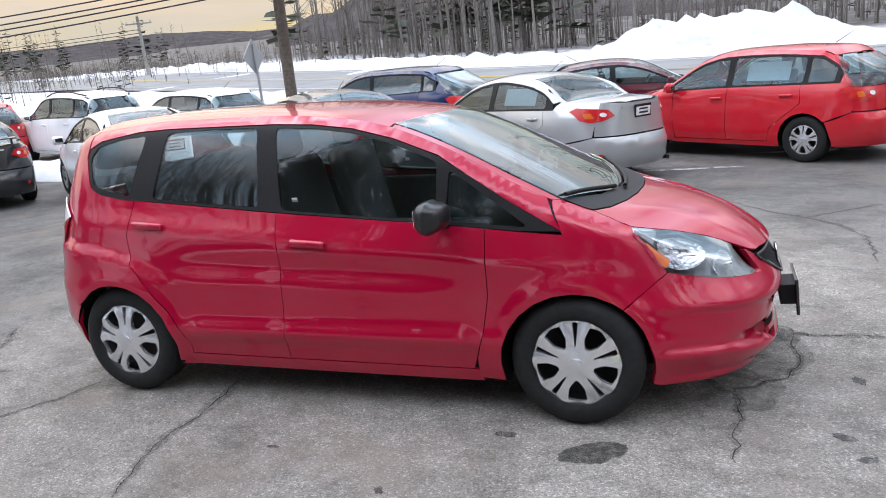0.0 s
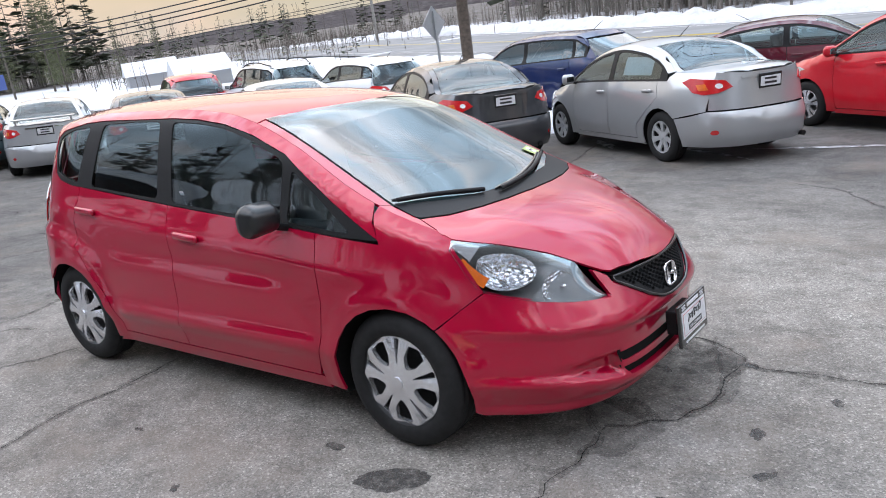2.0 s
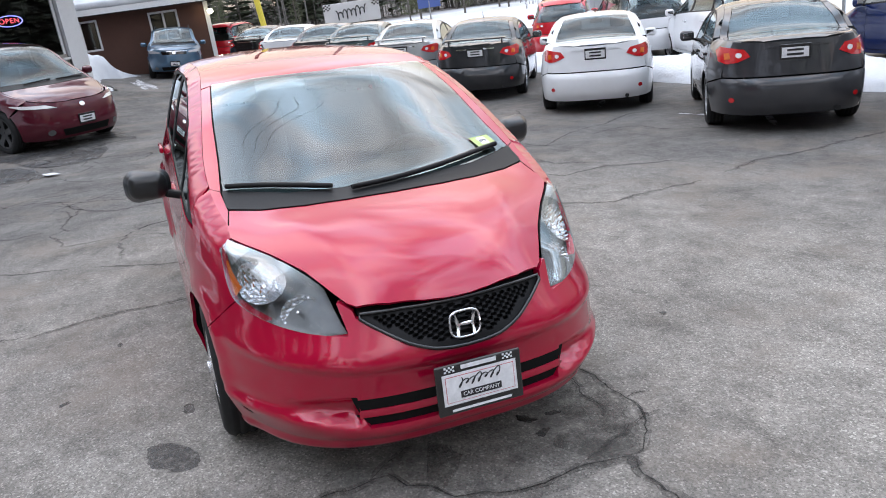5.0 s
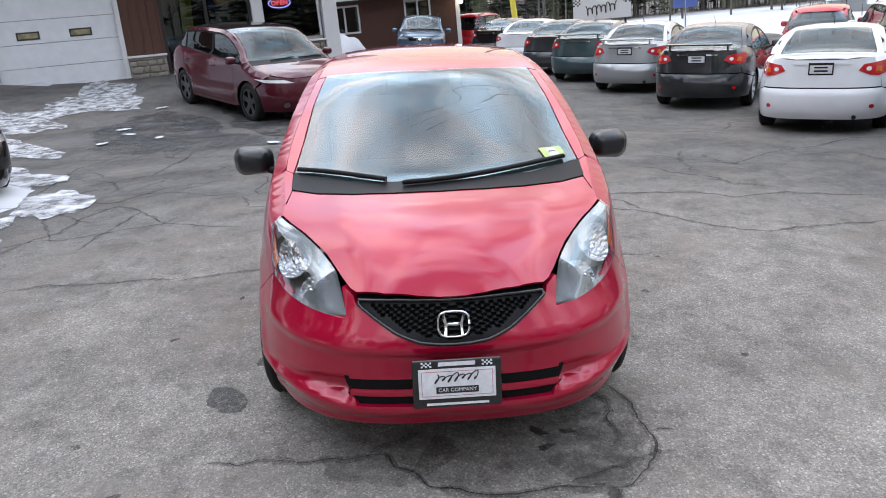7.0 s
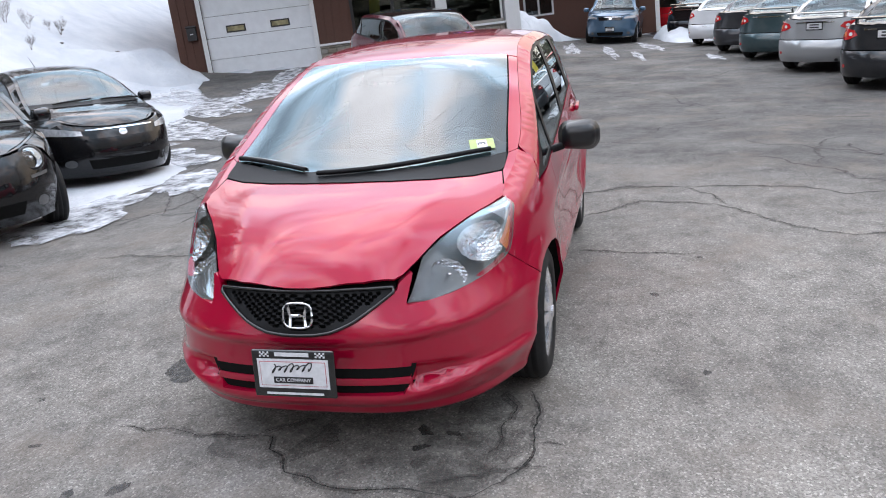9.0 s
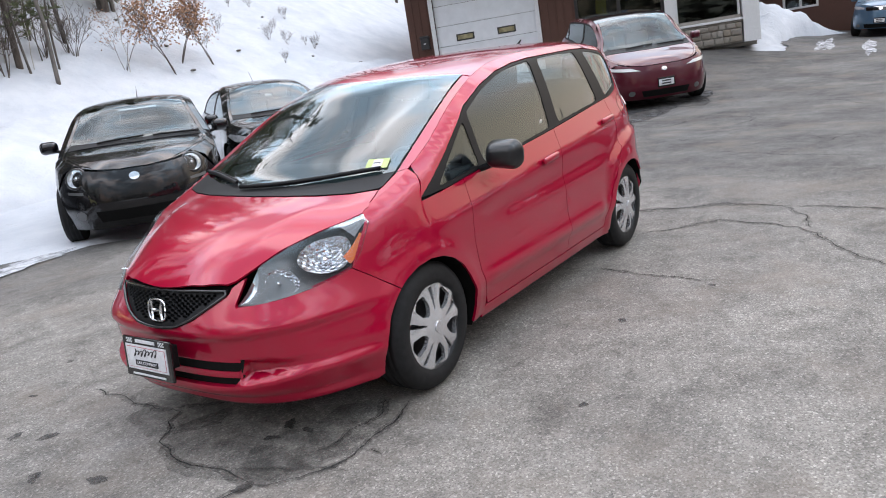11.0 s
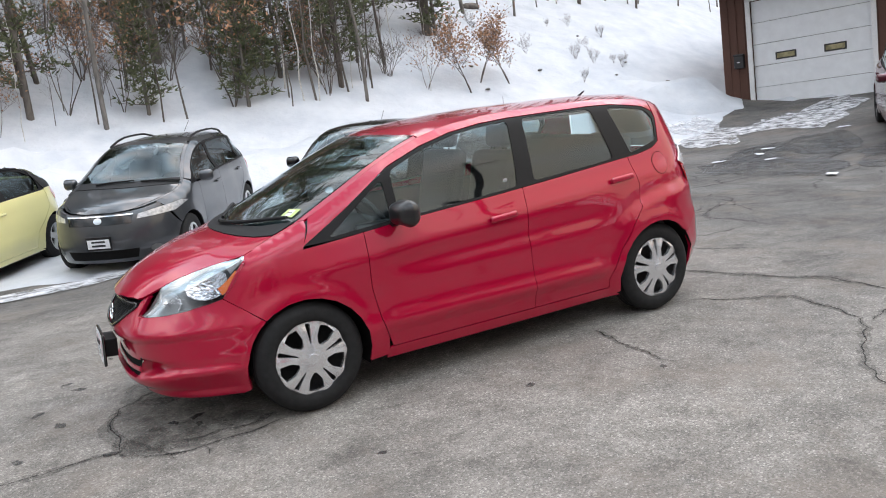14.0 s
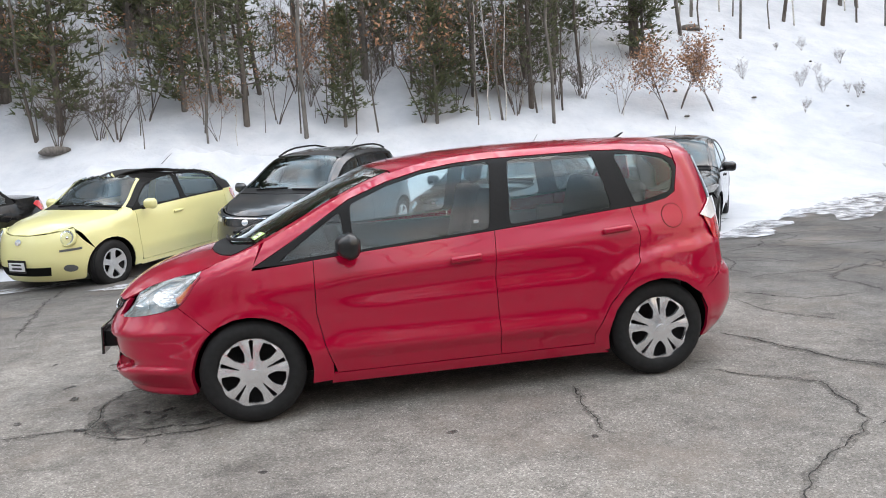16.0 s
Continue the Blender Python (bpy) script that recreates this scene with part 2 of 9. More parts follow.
def inside(px, py, poly):
    x, y = np.asarray(px, float), np.asarray(py, float)
    hit = np.zeros(x.shape, bool)
    n = len(poly)
    for i in range(n):
        x1, y1 = poly[i]
        x2, y2 = poly[(i + 1) % n]
        if y1 == y2:
            continue
        c = ((y1 > y) != (y2 > y)) & (x < (x2 - x1) * (y - y1) / (y2 - y1) + x1)
        hit ^= c
    return hit


def dense(poly, step):
    out = []
    for i, (x1, y1) in enumerate(poly):
        x2, y2 = poly[(i + 1) % len(poly)]
        k = max(1, int(math.ceil(math.hypot(x2 - x1, y2 - y1) / step)))
        out += [(x1 + (x2 - x1) * q / k, y1 + (y2 - y1) * q / k) for q in range(k)]
    return out


def area2(poly):
    return sum(a[0] * b[1] - b[0] * a[1] for a, b in zip(poly, poly[1:] + poly[:1])) / 2


def shrink(poly, g):
    """Moves each side of a polygon inwards by g."""
    s = 1 if area2(poly) > 0 else -1
    out, n = [], len(poly)
    for i in range(n):
        a, b, c = Vector(poly[i - 1]), Vector(poly[i]), Vector(poly[(i + 1) % n])
        d1, d2 = (b - a), (c - b)
        if d1.length < 1e-7 or d2.length < 1e-7:
            out.append((b.x, b.y))
            continue
        n1, n2 = Vector((-d1.y, d1.x)).normalized() * s, Vector((-d2.y, d2.x)).normalized() * s
        m = n1 + n2
        m = m / max(0.35, m.length_squared / 2) if m.length > 1e-6 else n1
        out.append((b.x + m.x * g, b.y + m.y * g))
    return out


def smooth_poly(poly, rounds=2, keep=()):
    """Rounds the corners of a polygon (corner cutting), but for those listed in keep."""
    pts = [(p, i in keep) for i, p in enumerate(poly)]
    for _ in range(rounds):
        out, n = [], len(pts)
        for i in range(n):
            (p, k), (q, kq) = pts[i], pts[(i + 1) % n]
            a = p if k else (p[0] * 0.75 + q[0] * 0.25, p[1] * 0.75 + q[1] * 0.25)
            b = (p[0] * 0.25 + q[0] * 0.75, p[1] * 0.25 + q[1] * 0.75)
            out.append((a, k))
            if not kq:
                out.append((b, False))
        pts = out
    return [p for p, _ in pts]


def round_poly(poly, r, k=4):
    """Rounds each corner of a polygon with a small arc."""
    out, n = [], len(poly)
    for i in range(n):
        a, b, c = Vector(poly[i - 1]), Vector(poly[i]), Vector(poly[(i + 1) % n])
        p, q = b + (a - b).normalized() * min(r, (a - b).length * 0.4), b + (c - b).normalized() * min(r, (c - b).length * 0.4)
        for j in range(k + 1):
            t = j / k
            w = p * (1 - t) ** 2 + b * 2 * t * (1 - t) + q * t * t
            out.append((w.x, w.y))
    return out


from mathutils.geometry import delaunay_2d_cdt


def fill2d(outline, holes, step):
    loops = [dense(outline, step)] + [dense(h, step) for h in holes]
    pts = [p for lp in loops for p in lp]
    edges, o = [], 0
    for lp in loops:
        edges += [(o + i, o + (i + 1) % len(lp)) for i in range(len(lp))]
        o += len(lp)
    b = np.array(loops[0])
    gx = np.arange(b[:, 0].min(), b[:, 0].max(), step)
    gy = np.arange(b[:, 1].min(), b[:, 1].max(), step * 0.87)
    X, Y = np.meshgrid(gx, gy)
    X = X + (np.arange(len(gy)) % 2)[:, None] * step * 0.5
    X, Y = X.ravel(), Y.ravel()
    ok = inside(X, Y, loops[0])
    for h in loops[1:]:
        ok &= ~inside(X, Y, h)
    X, Y = X[ok], Y[ok]
    if len(X):
        bp = np.array(pts)
        far = np.ones(len(X), bool)
        for q in range(0, len(bp), 200):
            d = (X[:, None] - bp[None, q:q + 200, 0]) ** 2 + (Y[:, None] - bp[None, q:q + 200, 1]) ** 2
            far &= d.min(1) > (0.55 * step) ** 2
        pts = pts + list(zip(X[far], Y[far]))
    r = delaunay_2d_cdt([Vector(p) for p in pts], edges, [], 0, 1e-6)
    v = np.array([(p.x, p.y) for p in r[0]])
    f = np.array([t for t in r[2] if len(t) == 3])
    c = v[f].mean(1)
    ok = inside(c[:, 0], c[:, 1], loops[0])
    for h in loops[1:]:
        ok &= ~inside(c[:, 0], c[:, 1], h)
    f = f[ok]
    d1, d2 = v[f[:, 1]] - v[f[:, 0]], v[f[:, 2]] - v[f[:, 0]]
    flip = d1[:, 0] * d2[:, 1] - d1[:, 1] * d2[:, 0] < 0
    f[flip] = f[flip][:, ::-1]
    return v, f


def panel(name, outline, mapping, mat, parent, holes=(), step=0.05, gap=0.0025, rim=0.014, off=0.0, smooth=True, flip=False, snap=None):
    """A sheet of bodywork: a plane outline laid on a curved surface, its edges turned in. mapping(u, v) gives xyz arrays and the inward way."""
    out = shrink(outline, gap) if gap else outline
    if snap is not None:  # edges on the shoulder line stay on it
        out = [(q[0], float(snap(q[0]))) if abs(p[1] - float(snap(p[0]))) < 2e-3 else q for p, q in zip(outline, out)]
    v, f = fill2d(out, holes, step)
    if snap is not None:
        near = np.abs(v[:, 1] - snap(v[:, 0])) < 3e-3
        v[near, 1] = snap(v[near, 0])
    P, n = mapping(v[:, 0], v[:, 1])
    P = P - n * off
    fn = np.cross(P[f[:, 1]] - P[f[:, 0]], P[f[:, 2]] - P[f[:, 0]])
    if np.sum(fn * n[f[:, 0]]) > 0:  # faces look outwards
        f = f[:, ::-1]
    verts, faces = [tuple(p) for p in P], [tuple(t) for t in f]
    if rim:
        cnt = {}
        for t in faces:
            for a, b in ((t[0], t[1]), (t[1], t[2]), (t[2], t[0])):
                k = (min(a, b), max(a, b))
                cnt[k] = None if k in cnt else (a, b)
        low = {}
        for e in [e for e in cnt.values() if e]:
            for q in e:
                if q not in low:
                    low[q] = len(verts)
                    verts += [tuple(P[q]), tuple(P[q] + n[q] * rim)]
            a, b = e
            faces.append((low[b], low[a], low[a] + 1, low[b] + 1))
    ob = mesh_ob(name, verts, faces, mat, parent, smooth)
    if smooth:
        # true surface normals, so that reflections run clean across the triangles
        e = 1.5e-3
        du, dv = mapping(v[:, 0] + e, v[:, 1])[0] - mapping(v[:, 0] - e, v[:, 1])[0], mapping(v[:, 0], v[:, 1])[0] - mapping(v[:, 0], v[:, 1] - e)[0]
        N = np.cross(du, dv)
        ln = np.linalg.norm(N, axis=1)
        bad = ~(ln > 1e-9)
        N = N / np.maximum(ln, 1e-12)[:, None]
        N[np.sum(N * n, axis=1) > 0] *= -1
        N[bad] = -n[bad]
        for _ in range(2 if name in ("bonnet", "roof", "windscreen") else 1):  # even out the turn of the normals along tight edges
            A = N.copy()
            for a, b in ((0, 1), (1, 2), (2, 0)):
                np.add.at(A, f[:, a], N[f[:, b]])
                np.add.at(A, f[:, b], N[f[:, a]])
            N = A / np.maximum(np.linalg.norm(A, axis=1), 1e-9)[:, None]
        full = [tuple(q) for q in N] + [(0.0, 0.0, 0.0)] * (len(verts) - len(N))
        ob.data.normals_split_custom_set_from_vertices(full)
    if smooth and rim:
        k = len(f)
        ob.data.polygons.foreach_set("use_smooth", [i < k for i in range(len(ob.data.polygons))])
    return ob


# ---- cars ----
def tab(pairs):
    a = sorted(pairs)
    xs, ys = np.array([p[0] for p in a], float), np.array([p[1] for p in a], float)
    # monotone-safe smooth interpolation (Catmull-like tangents, clamped)
    h, d = np.diff(xs), np.diff(ys) / np.diff(xs)
    m = np.zeros(len(xs))
    m[0], m[-1] = d[0], d[-1]
    for i in range(1, len(xs) - 1):
        m[i] = 0 if d[i - 1] * d[i] <= 0 else 2 * d[i - 1] * d[i] / (d[i - 1] + d[i])

    def f(x):
        x = np.clip(np.asarray(x, float), xs[0], xs[-1])
        i = np.clip(np.searchsorted(xs, x) - 1, 0, len(xs) - 2)
        t = (x - xs[i]) / h[i]
        t2, t3 = t * t, t * t * t
        return (2 * t3 - 3 * t2 + 1) * ys[i] + (t3 - 2 * t2 + t) * h[i] * m[i] + (-2 * t3 + 3 * t2) * ys[i + 1] + (t3 - t2) * h[i] * m[i + 1]
    return f


class Shell:
    """The skin of a car: plan outlines by height, and the rim where side turns into bonnet and roof."""

    def __init__(self, s):
        self.s = s
        self.F, self.R, self.w = tab(s["front"]), tab(s["rear"]), tab(s["half"])
        self.rimz, mid, k = tab(s["rim"]), tab(s["mid"]), s.get("fair", 0.0)
        # a faired centre line: its bends are spread over a short length
        self.mid = (lambda x: sum(w * mid(np.asarray(x, float) + k * q) for q, w in ((-2, 0.1), (-1, 0.22), (0, 0.36), (1, 0.22), (2, 0.1)))) if k else mid
        self.xcf, self.xcr, nf, self.nr = s.get("xcf", 0.9), s.get("xcr", -1.1), s.get("nf", 2.4), s.get("nr", 3.2)
        low = s.get("nf_low", nf)
        zc, zw = s.get("nf_turn", (0.50, 0.085))
        self.nf = lambda z: nf + (low - nf) / (1 + np.exp(-np.clip((zc - np.asarray(z, float)) / zw, -40, 40)))
        self.round = s.get("round", 0.05)
        self.flare = s.get("flare", 0.016)

    def y(self, x, z, rounded=True):
        x, z = np.asarray(x, float), np.asarray(z, float)
        F, R, w = self.F(z), self.R(z), self.w(z)
        u = np.clip((x - self.xcf) / (F - self.xcf), 0, 1)
        v = np.clip((self.xcr - x) / (self.xcr - R), 0, 1)
        nf = self.nf(z)
        g = (1 - u ** nf) ** (1 / nf) * (1 - v ** self.nr) ** (1 / self.nr)
        y = w * g * (1 - 0.008 * (x / 1.3) ** 2)
        for cx in (self.s["axles"]):
            d = np.hypot(x - cx, z - self.s["tyre"])
            y = y + self.flare * np.exp(-((d - self.s["arch"] - 0.015) / 0.055) ** 2) * np.clip((y - 0.45) / 0.2, 0, 1)
        for fx in self.s.get("folds", ()):
            y = y + fx(x, z)
        if rounded:
            r = self.round
            q = np.clip(r - (self.rimz(x) - z), 0, r)
            y = y - (r - np.sqrt(np.maximum(r * r - q * q, 0))) * np.clip(y / 0.25, 0, 1)
        return np.maximum(y, 0)

    def side(self, sg):
        def m(x, z):
            x, z = np.asarray(x, float), np.asarray(z, float)
            z = np.minimum(z, self.rimz(x))
            y = self.y(x, z)
            e = 1e-3
            dx, dz = (self.y(x + e, z) - self.y(x - e, z)) / (2 * e), (self.y(x, np.minimum(z + e, self.rimz(x))) - self.y(x, z - e)) / (2 * e)
            dx, dz = np.clip(dx, -3, 3), np.clip(dz, -3, 3)
            n = np.stack([dx, -sg * np.ones_like(x), dz], 1)
            n /= np.linalg.norm(n, axis=1)[:, None]
            return np.stack([x, sg * y, z], 1), n
        return m

    def ztop(self, x, y):
        yE = np.maximum(self.y(x, self.rimz(x)), 1e-3)
        if "nose_half" in self.s:  # a steady width towards the tip of the bonnet
            w = np.clip((np.asarray(x, float) - 1.48) / 0.32, 0, 1)
            w = w * w * (3 - 2 * w)
            yE = yE * (1 - w) + np.maximum(0.68 - (0.68 - self.s["nose_half"]) * (np.asarray(x, float) - 1.5) / 0.59, 0.3) * w
        t = np.clip(np.abs(y) / yE, 0, 1.05)
        zc, ze = self.mid(x), self.rimz(x)
        z = zc + (ze - zc) * t ** self.s.get("crown", 2.6)
        for fx in self.s.get("top_folds", ()):
            z = z + fx(x, np.asarray(y, float))
        return z

    def top(self, x, y):
        x, y = np.asarray(x, float), np.asarray(y, float)
        z = self.ztop(x, y)
        e = 2e-3
        dx, dy = (self.ztop(x + e, y) - self.ztop(x - e, y)) / (2 * e), (self.ztop(x, y + e) - self.ztop(x, y - e)) / (2 * e)
        n = np.stack([np.clip(dx, -2, 2), np.clip(dy, -2, 2), -np.ones_like(x)], 1)
        n /= np.linalg.norm(n, axis=1)[:, None]
        return np.stack([x, y, z], 1), n

    def rim_y(self, x):
        return float(self.y(np.array([x]), self.rimz(np.array([x])))[0])

    def nose(self, a, z, extra=None):
        """Round the front: a is 0 at the left flank, pi/2 at the middle, pi at the right flank."""
        a, z = np.asarray(a, float), np.asarray(z, float)
        F, w = self.F(z), self.w(z)
        c, s = np.cos(a), np.abs(np.sin(a))
        nf = self.nf(z)
        x = self.xcf + (F - self.xcf) * s ** (2 / nf)
        y = w * np.sign(c) * np.abs(c) ** (2 / nf) * (1 - 0.008 * (x / 1.3) ** 2)
        d = np.hypot(x - self.s["axles"][0], z - self.s["tyre"])
        y = y + np.sign(c) * self.flare * np.exp(-((d - self.s["arch"] - 0.015) / 0.055) ** 2) * np.clip((np.abs(y) - 0.45) / 0.2, 0, 1)
        n = np.stack([-s, -c, np.zeros_like(a)], 1)
        P = np.stack([x, y, z], 1)
        if extra is not None:
            P = P + n * extra(np.abs(y), z)[:, None]
        return P, n

    def tail(self, a, z):
        a, z = np.asarray(a, float), np.asarray(z, float)
        R, w = self.R(z), self.w(z)
        c, s = np.cos(a), np.abs(np.sin(a))
        x = self.xcr + (R - self.xcr) * s ** (2 / self.nr)
        y = -w * np.sign(c) * np.abs(c) ** (2 / self.nr) * (1 - 0.008 * (x / 1.3) ** 2)
        d = np.hypot(x - self.s["axles"][1], z - self.s["tyre"])
        y = y - np.sign(c) * self.flare * np.exp(-((d - self.s["arch"] - 0.015) / 0.055) ** 2) * np.clip((np.abs(y) - 0.45) / 0.2, 0, 1)
        if "tail_shape" in self.s:
            x = x - self.s["tail_shape"](np.abs(y), z) * s
        n = np.stack([s, c, np.zeros_like(a)], 1)
        return np.stack([x, y, z], 1), n

    def a_of_y(self, y, z):
        w = float(self.w(z))
        return math.acos(max(-1, min(1, math.copysign(min(1, abs(y) / w) ** (float(self.nf(z)) / 2), y))))

    def a_of_x(self, x, z):
        F = float(self.F(z))
        return math.asin(min(1, max(0, (x - self.xcf) / (F - self.xcf)) ** (float(self.nf(z)) / 2)))

    def t_of_y(self, y, z):
        w = float(self.w(z))
        return math.acos(max(-1, min(1, math.copysign(min(1, abs(y) / w) ** (self.nr / 2), -y))))

    def t_of_x(self, x, z):
        R = float(self.R(z))
        return math.asin(min(1, max(0, (self.xcr - x) / (self.xcr - R)) ** (self.nr / 2)))


def arch_arc(cx, cz, r, z0, n=14):
    """Points over a wheel, from its front foot to its rear foot, at height z0."""
    a0 = math.asin((z0 - cz) / r)
    return [(cx + r * math.cos(a0 + (math.pi - 2 * a0) * i / n), cz + r * math.sin(a0 + (math.pi - 2 * a0) * i / n)) for i in range(n + 1)]


def wheel(parent, at, sg, r, width, rim_r, style, mat, step=0.03):
    """A wheel > tyre, rim, hub parts; its outer face looks to sg * y."""
    w = new("wheel")
    w.parent = parent
    w.location = at
    h = width / 2
    sw = min(0.02, h * 0.25)
    prof = [(rim_r - 0.012, -h + 0.02), (rim_r, -h + 0.004), (rim_r + 0.02, -h), (r - 0.045, -h - 0.003), (r - 0.016, -h + 0.012), (r - 0.004, -h + 0.03)]
    for k in range(4):  # grooved tread
        y = -h + 0.035 + (2 * h - 0.07) * k / 3
        prof += [(r, y - 0.006), (r, y + 0.012)] if k < 3 else [(r, y)]
        if k < 3:
            prof += [(r - 0.007, y + 0.014), (r - 0.007, y + 0.020)]
    prof += [(r - 0.004, h - 0.03), (r - 0.016, h - 0.012), (r - 0.045, h + 0.003), (rim_r + 0.02, h), (rim_r, h - 0.004), (rim_r - 0.012, h - 0.02)]
    v, f = lathe([(a, b * sg) for a, b in prof], 44)
    if sg < 0:
        f = [t[::-1] for t in f]
    mesh_ob("tyre", v, f, M["rubber"], w)
    # barrel and brake behind the spokes
    v, f = lathe([(rim_r - 0.004, sg * (h - 0.006)), (rim_r - 0.018, sg * (h - 0.03)), (rim_r - 0.03, sg * (h - 0.09)), (0.02, sg * (h - 0.095))], 32)
    mesh_ob("barrel", v, f, M["steel"] if style != "dark" else M["under"], w)

    def face(u, q):
        d = np.hypot(u, q)
        y = h - 0.012 - 0.018 * (1 - np.clip(d / rim_r, 0, 1) ** 2) * (1 if style != "cap" else 0.2) + 0.008 * np.exp(-((d - rim_r * 0.93) / 0.02) ** 2)
        if style == "cap":
            y = h + 0.004 - 0.02 * np.clip(d / rim_r, 0, 1) ** 3 + 0.010 * np.exp(-(d / 0.05) ** 2) + 0.007 * np.cos(10 * np.arctan2(q, u)) * np.clip(d / rim_r - 0.25, 0, 1)
        P = np.stack([u, sg * y, q], 1)
        n = np.zeros_like(P)
        n[:, 1] = -sg
        return P, n

    ring = [((rim_r + 0.004) * math.cos(2 * math.pi * i / 48), (rim_r + 0.004) * math.sin(2 * math.pi * i / 48)) for i in range(48)]
    holes = []
    k = {"cap": 5, "seven": 7, "five": 5, "dark": 5, "ten": 9}[style]
    for i in range(k):
        a0 = math.pi / 2 + 2 * math.pi * i / k

        def pol(rr, da):
            return (rr * math.cos(a0 + da), rr * math.sin(a0 + da))
        if style == "cap":
            # a narrow slot in each twin spoke, and a rounded window between spokes
            holes.append([pol(rim_r * 0.40, -0.035), pol(rim_r * 0.40, 0.035), pol(rim_r * 0.90, 0.072), pol(rim_r * 0.92, 0.0), pol(rim_r * 0.90, -0.072)])
            b = math.pi / k
            holes.append(round_poly([pol(rim_r * 0.40, b - 0.10), pol(rim_r * 0.60, b - 0.29), pol(rim_r * 0.88, b - 0.25), pol(rim_r * 0.91, b), pol(rim_r * 0.88, b + 0.25), pol(rim_r * 0.60, b + 0.29), pol(rim_r * 0.40, b + 0.10)], 0.009))
        else:
            b = math.pi / k
            s0 = b * (0.62 if style in ("five", "dark") else 0.58)
            holes.append(smooth_poly([pol(rim_r * 0.32, b), pol(rim_r * 0.55, b - s0 * 0.8), pol(rim_r * 0.88, b - s0), pol(rim_r * 0.90, b), pol(rim_r * 0.88, b + s0), pol(rim_r * 0.55, b + s0 * 0.8)], 1))
    panel("hubcap" if style == "cap" else "rim", ring, face, mat, w, holes, step=step, gap=0, rim=0.022, flip=sg > 0)
    cb = cyl_bm(0.028, 0.006, (0, sg * (h + (0.014 if style == "cap" else -0.026)), 0), (90, 0, 0), 20, bevel=0.002)
    part("centre_cap", cb, mat, w, smooth=False)
    return w


def seat_bm(wd, mat_scale=1.0):
    bm = box_bm((0.50, wd, 0.16), (0.08, 0, 0.30), (0, -6, 0), 0.05)
    box_bm((0.13, wd, 0.62), (-0.22, 0, 0.62), (0, -14, 0), 0.05, bm)
    return bm


def head_bm(wd=0.25):
    bm = box_bm((0.09, wd, 0.17), (-0.315, 0, 1.02), (0, -10, 0), 0.04)
    cyl_bm(0.008, 0.12, (-0.30, 0.05, 0.91), (0, -10, 0), 6, bm=bm)
    cyl_bm(0.008, 0.12, (-0.30, -0.05, 0.91), (0, -10, 0), 6, bm=bm)
    return bm


def grow(poly, g):
    return shrink(poly, -g)


def plate(parent, at, rot, dealer=True, frame_mat="gloss_black", name="number_plate", detail=False):
    """A dealer's insert in a plate frame; at is the middle, the plate faces local +x."""
    p = new(name)
    p.parent = parent
    p.matrix_basis = pose(*at, *rot)
    part("plate_frame", box_bm((0.016, 0.312, 0.168), (0, 0, 0), bevel=0.004), M[frame_mat], p)
    part("insert", box_bm((0.006, 0.278, 0.110), (0.0075, 0, -0.004)), M["plate_white"], p)
    part("script_mark", box_bm((0.003, 0.15 if detail else 0.17, 0.022), (0.0115, 0, 0.022)), M["ink"], p)
    part("word_bar", box_bm((0.003, 0.170, 0.024), (0.0115, 0, -0.026)), M["ink"], p)
    return p


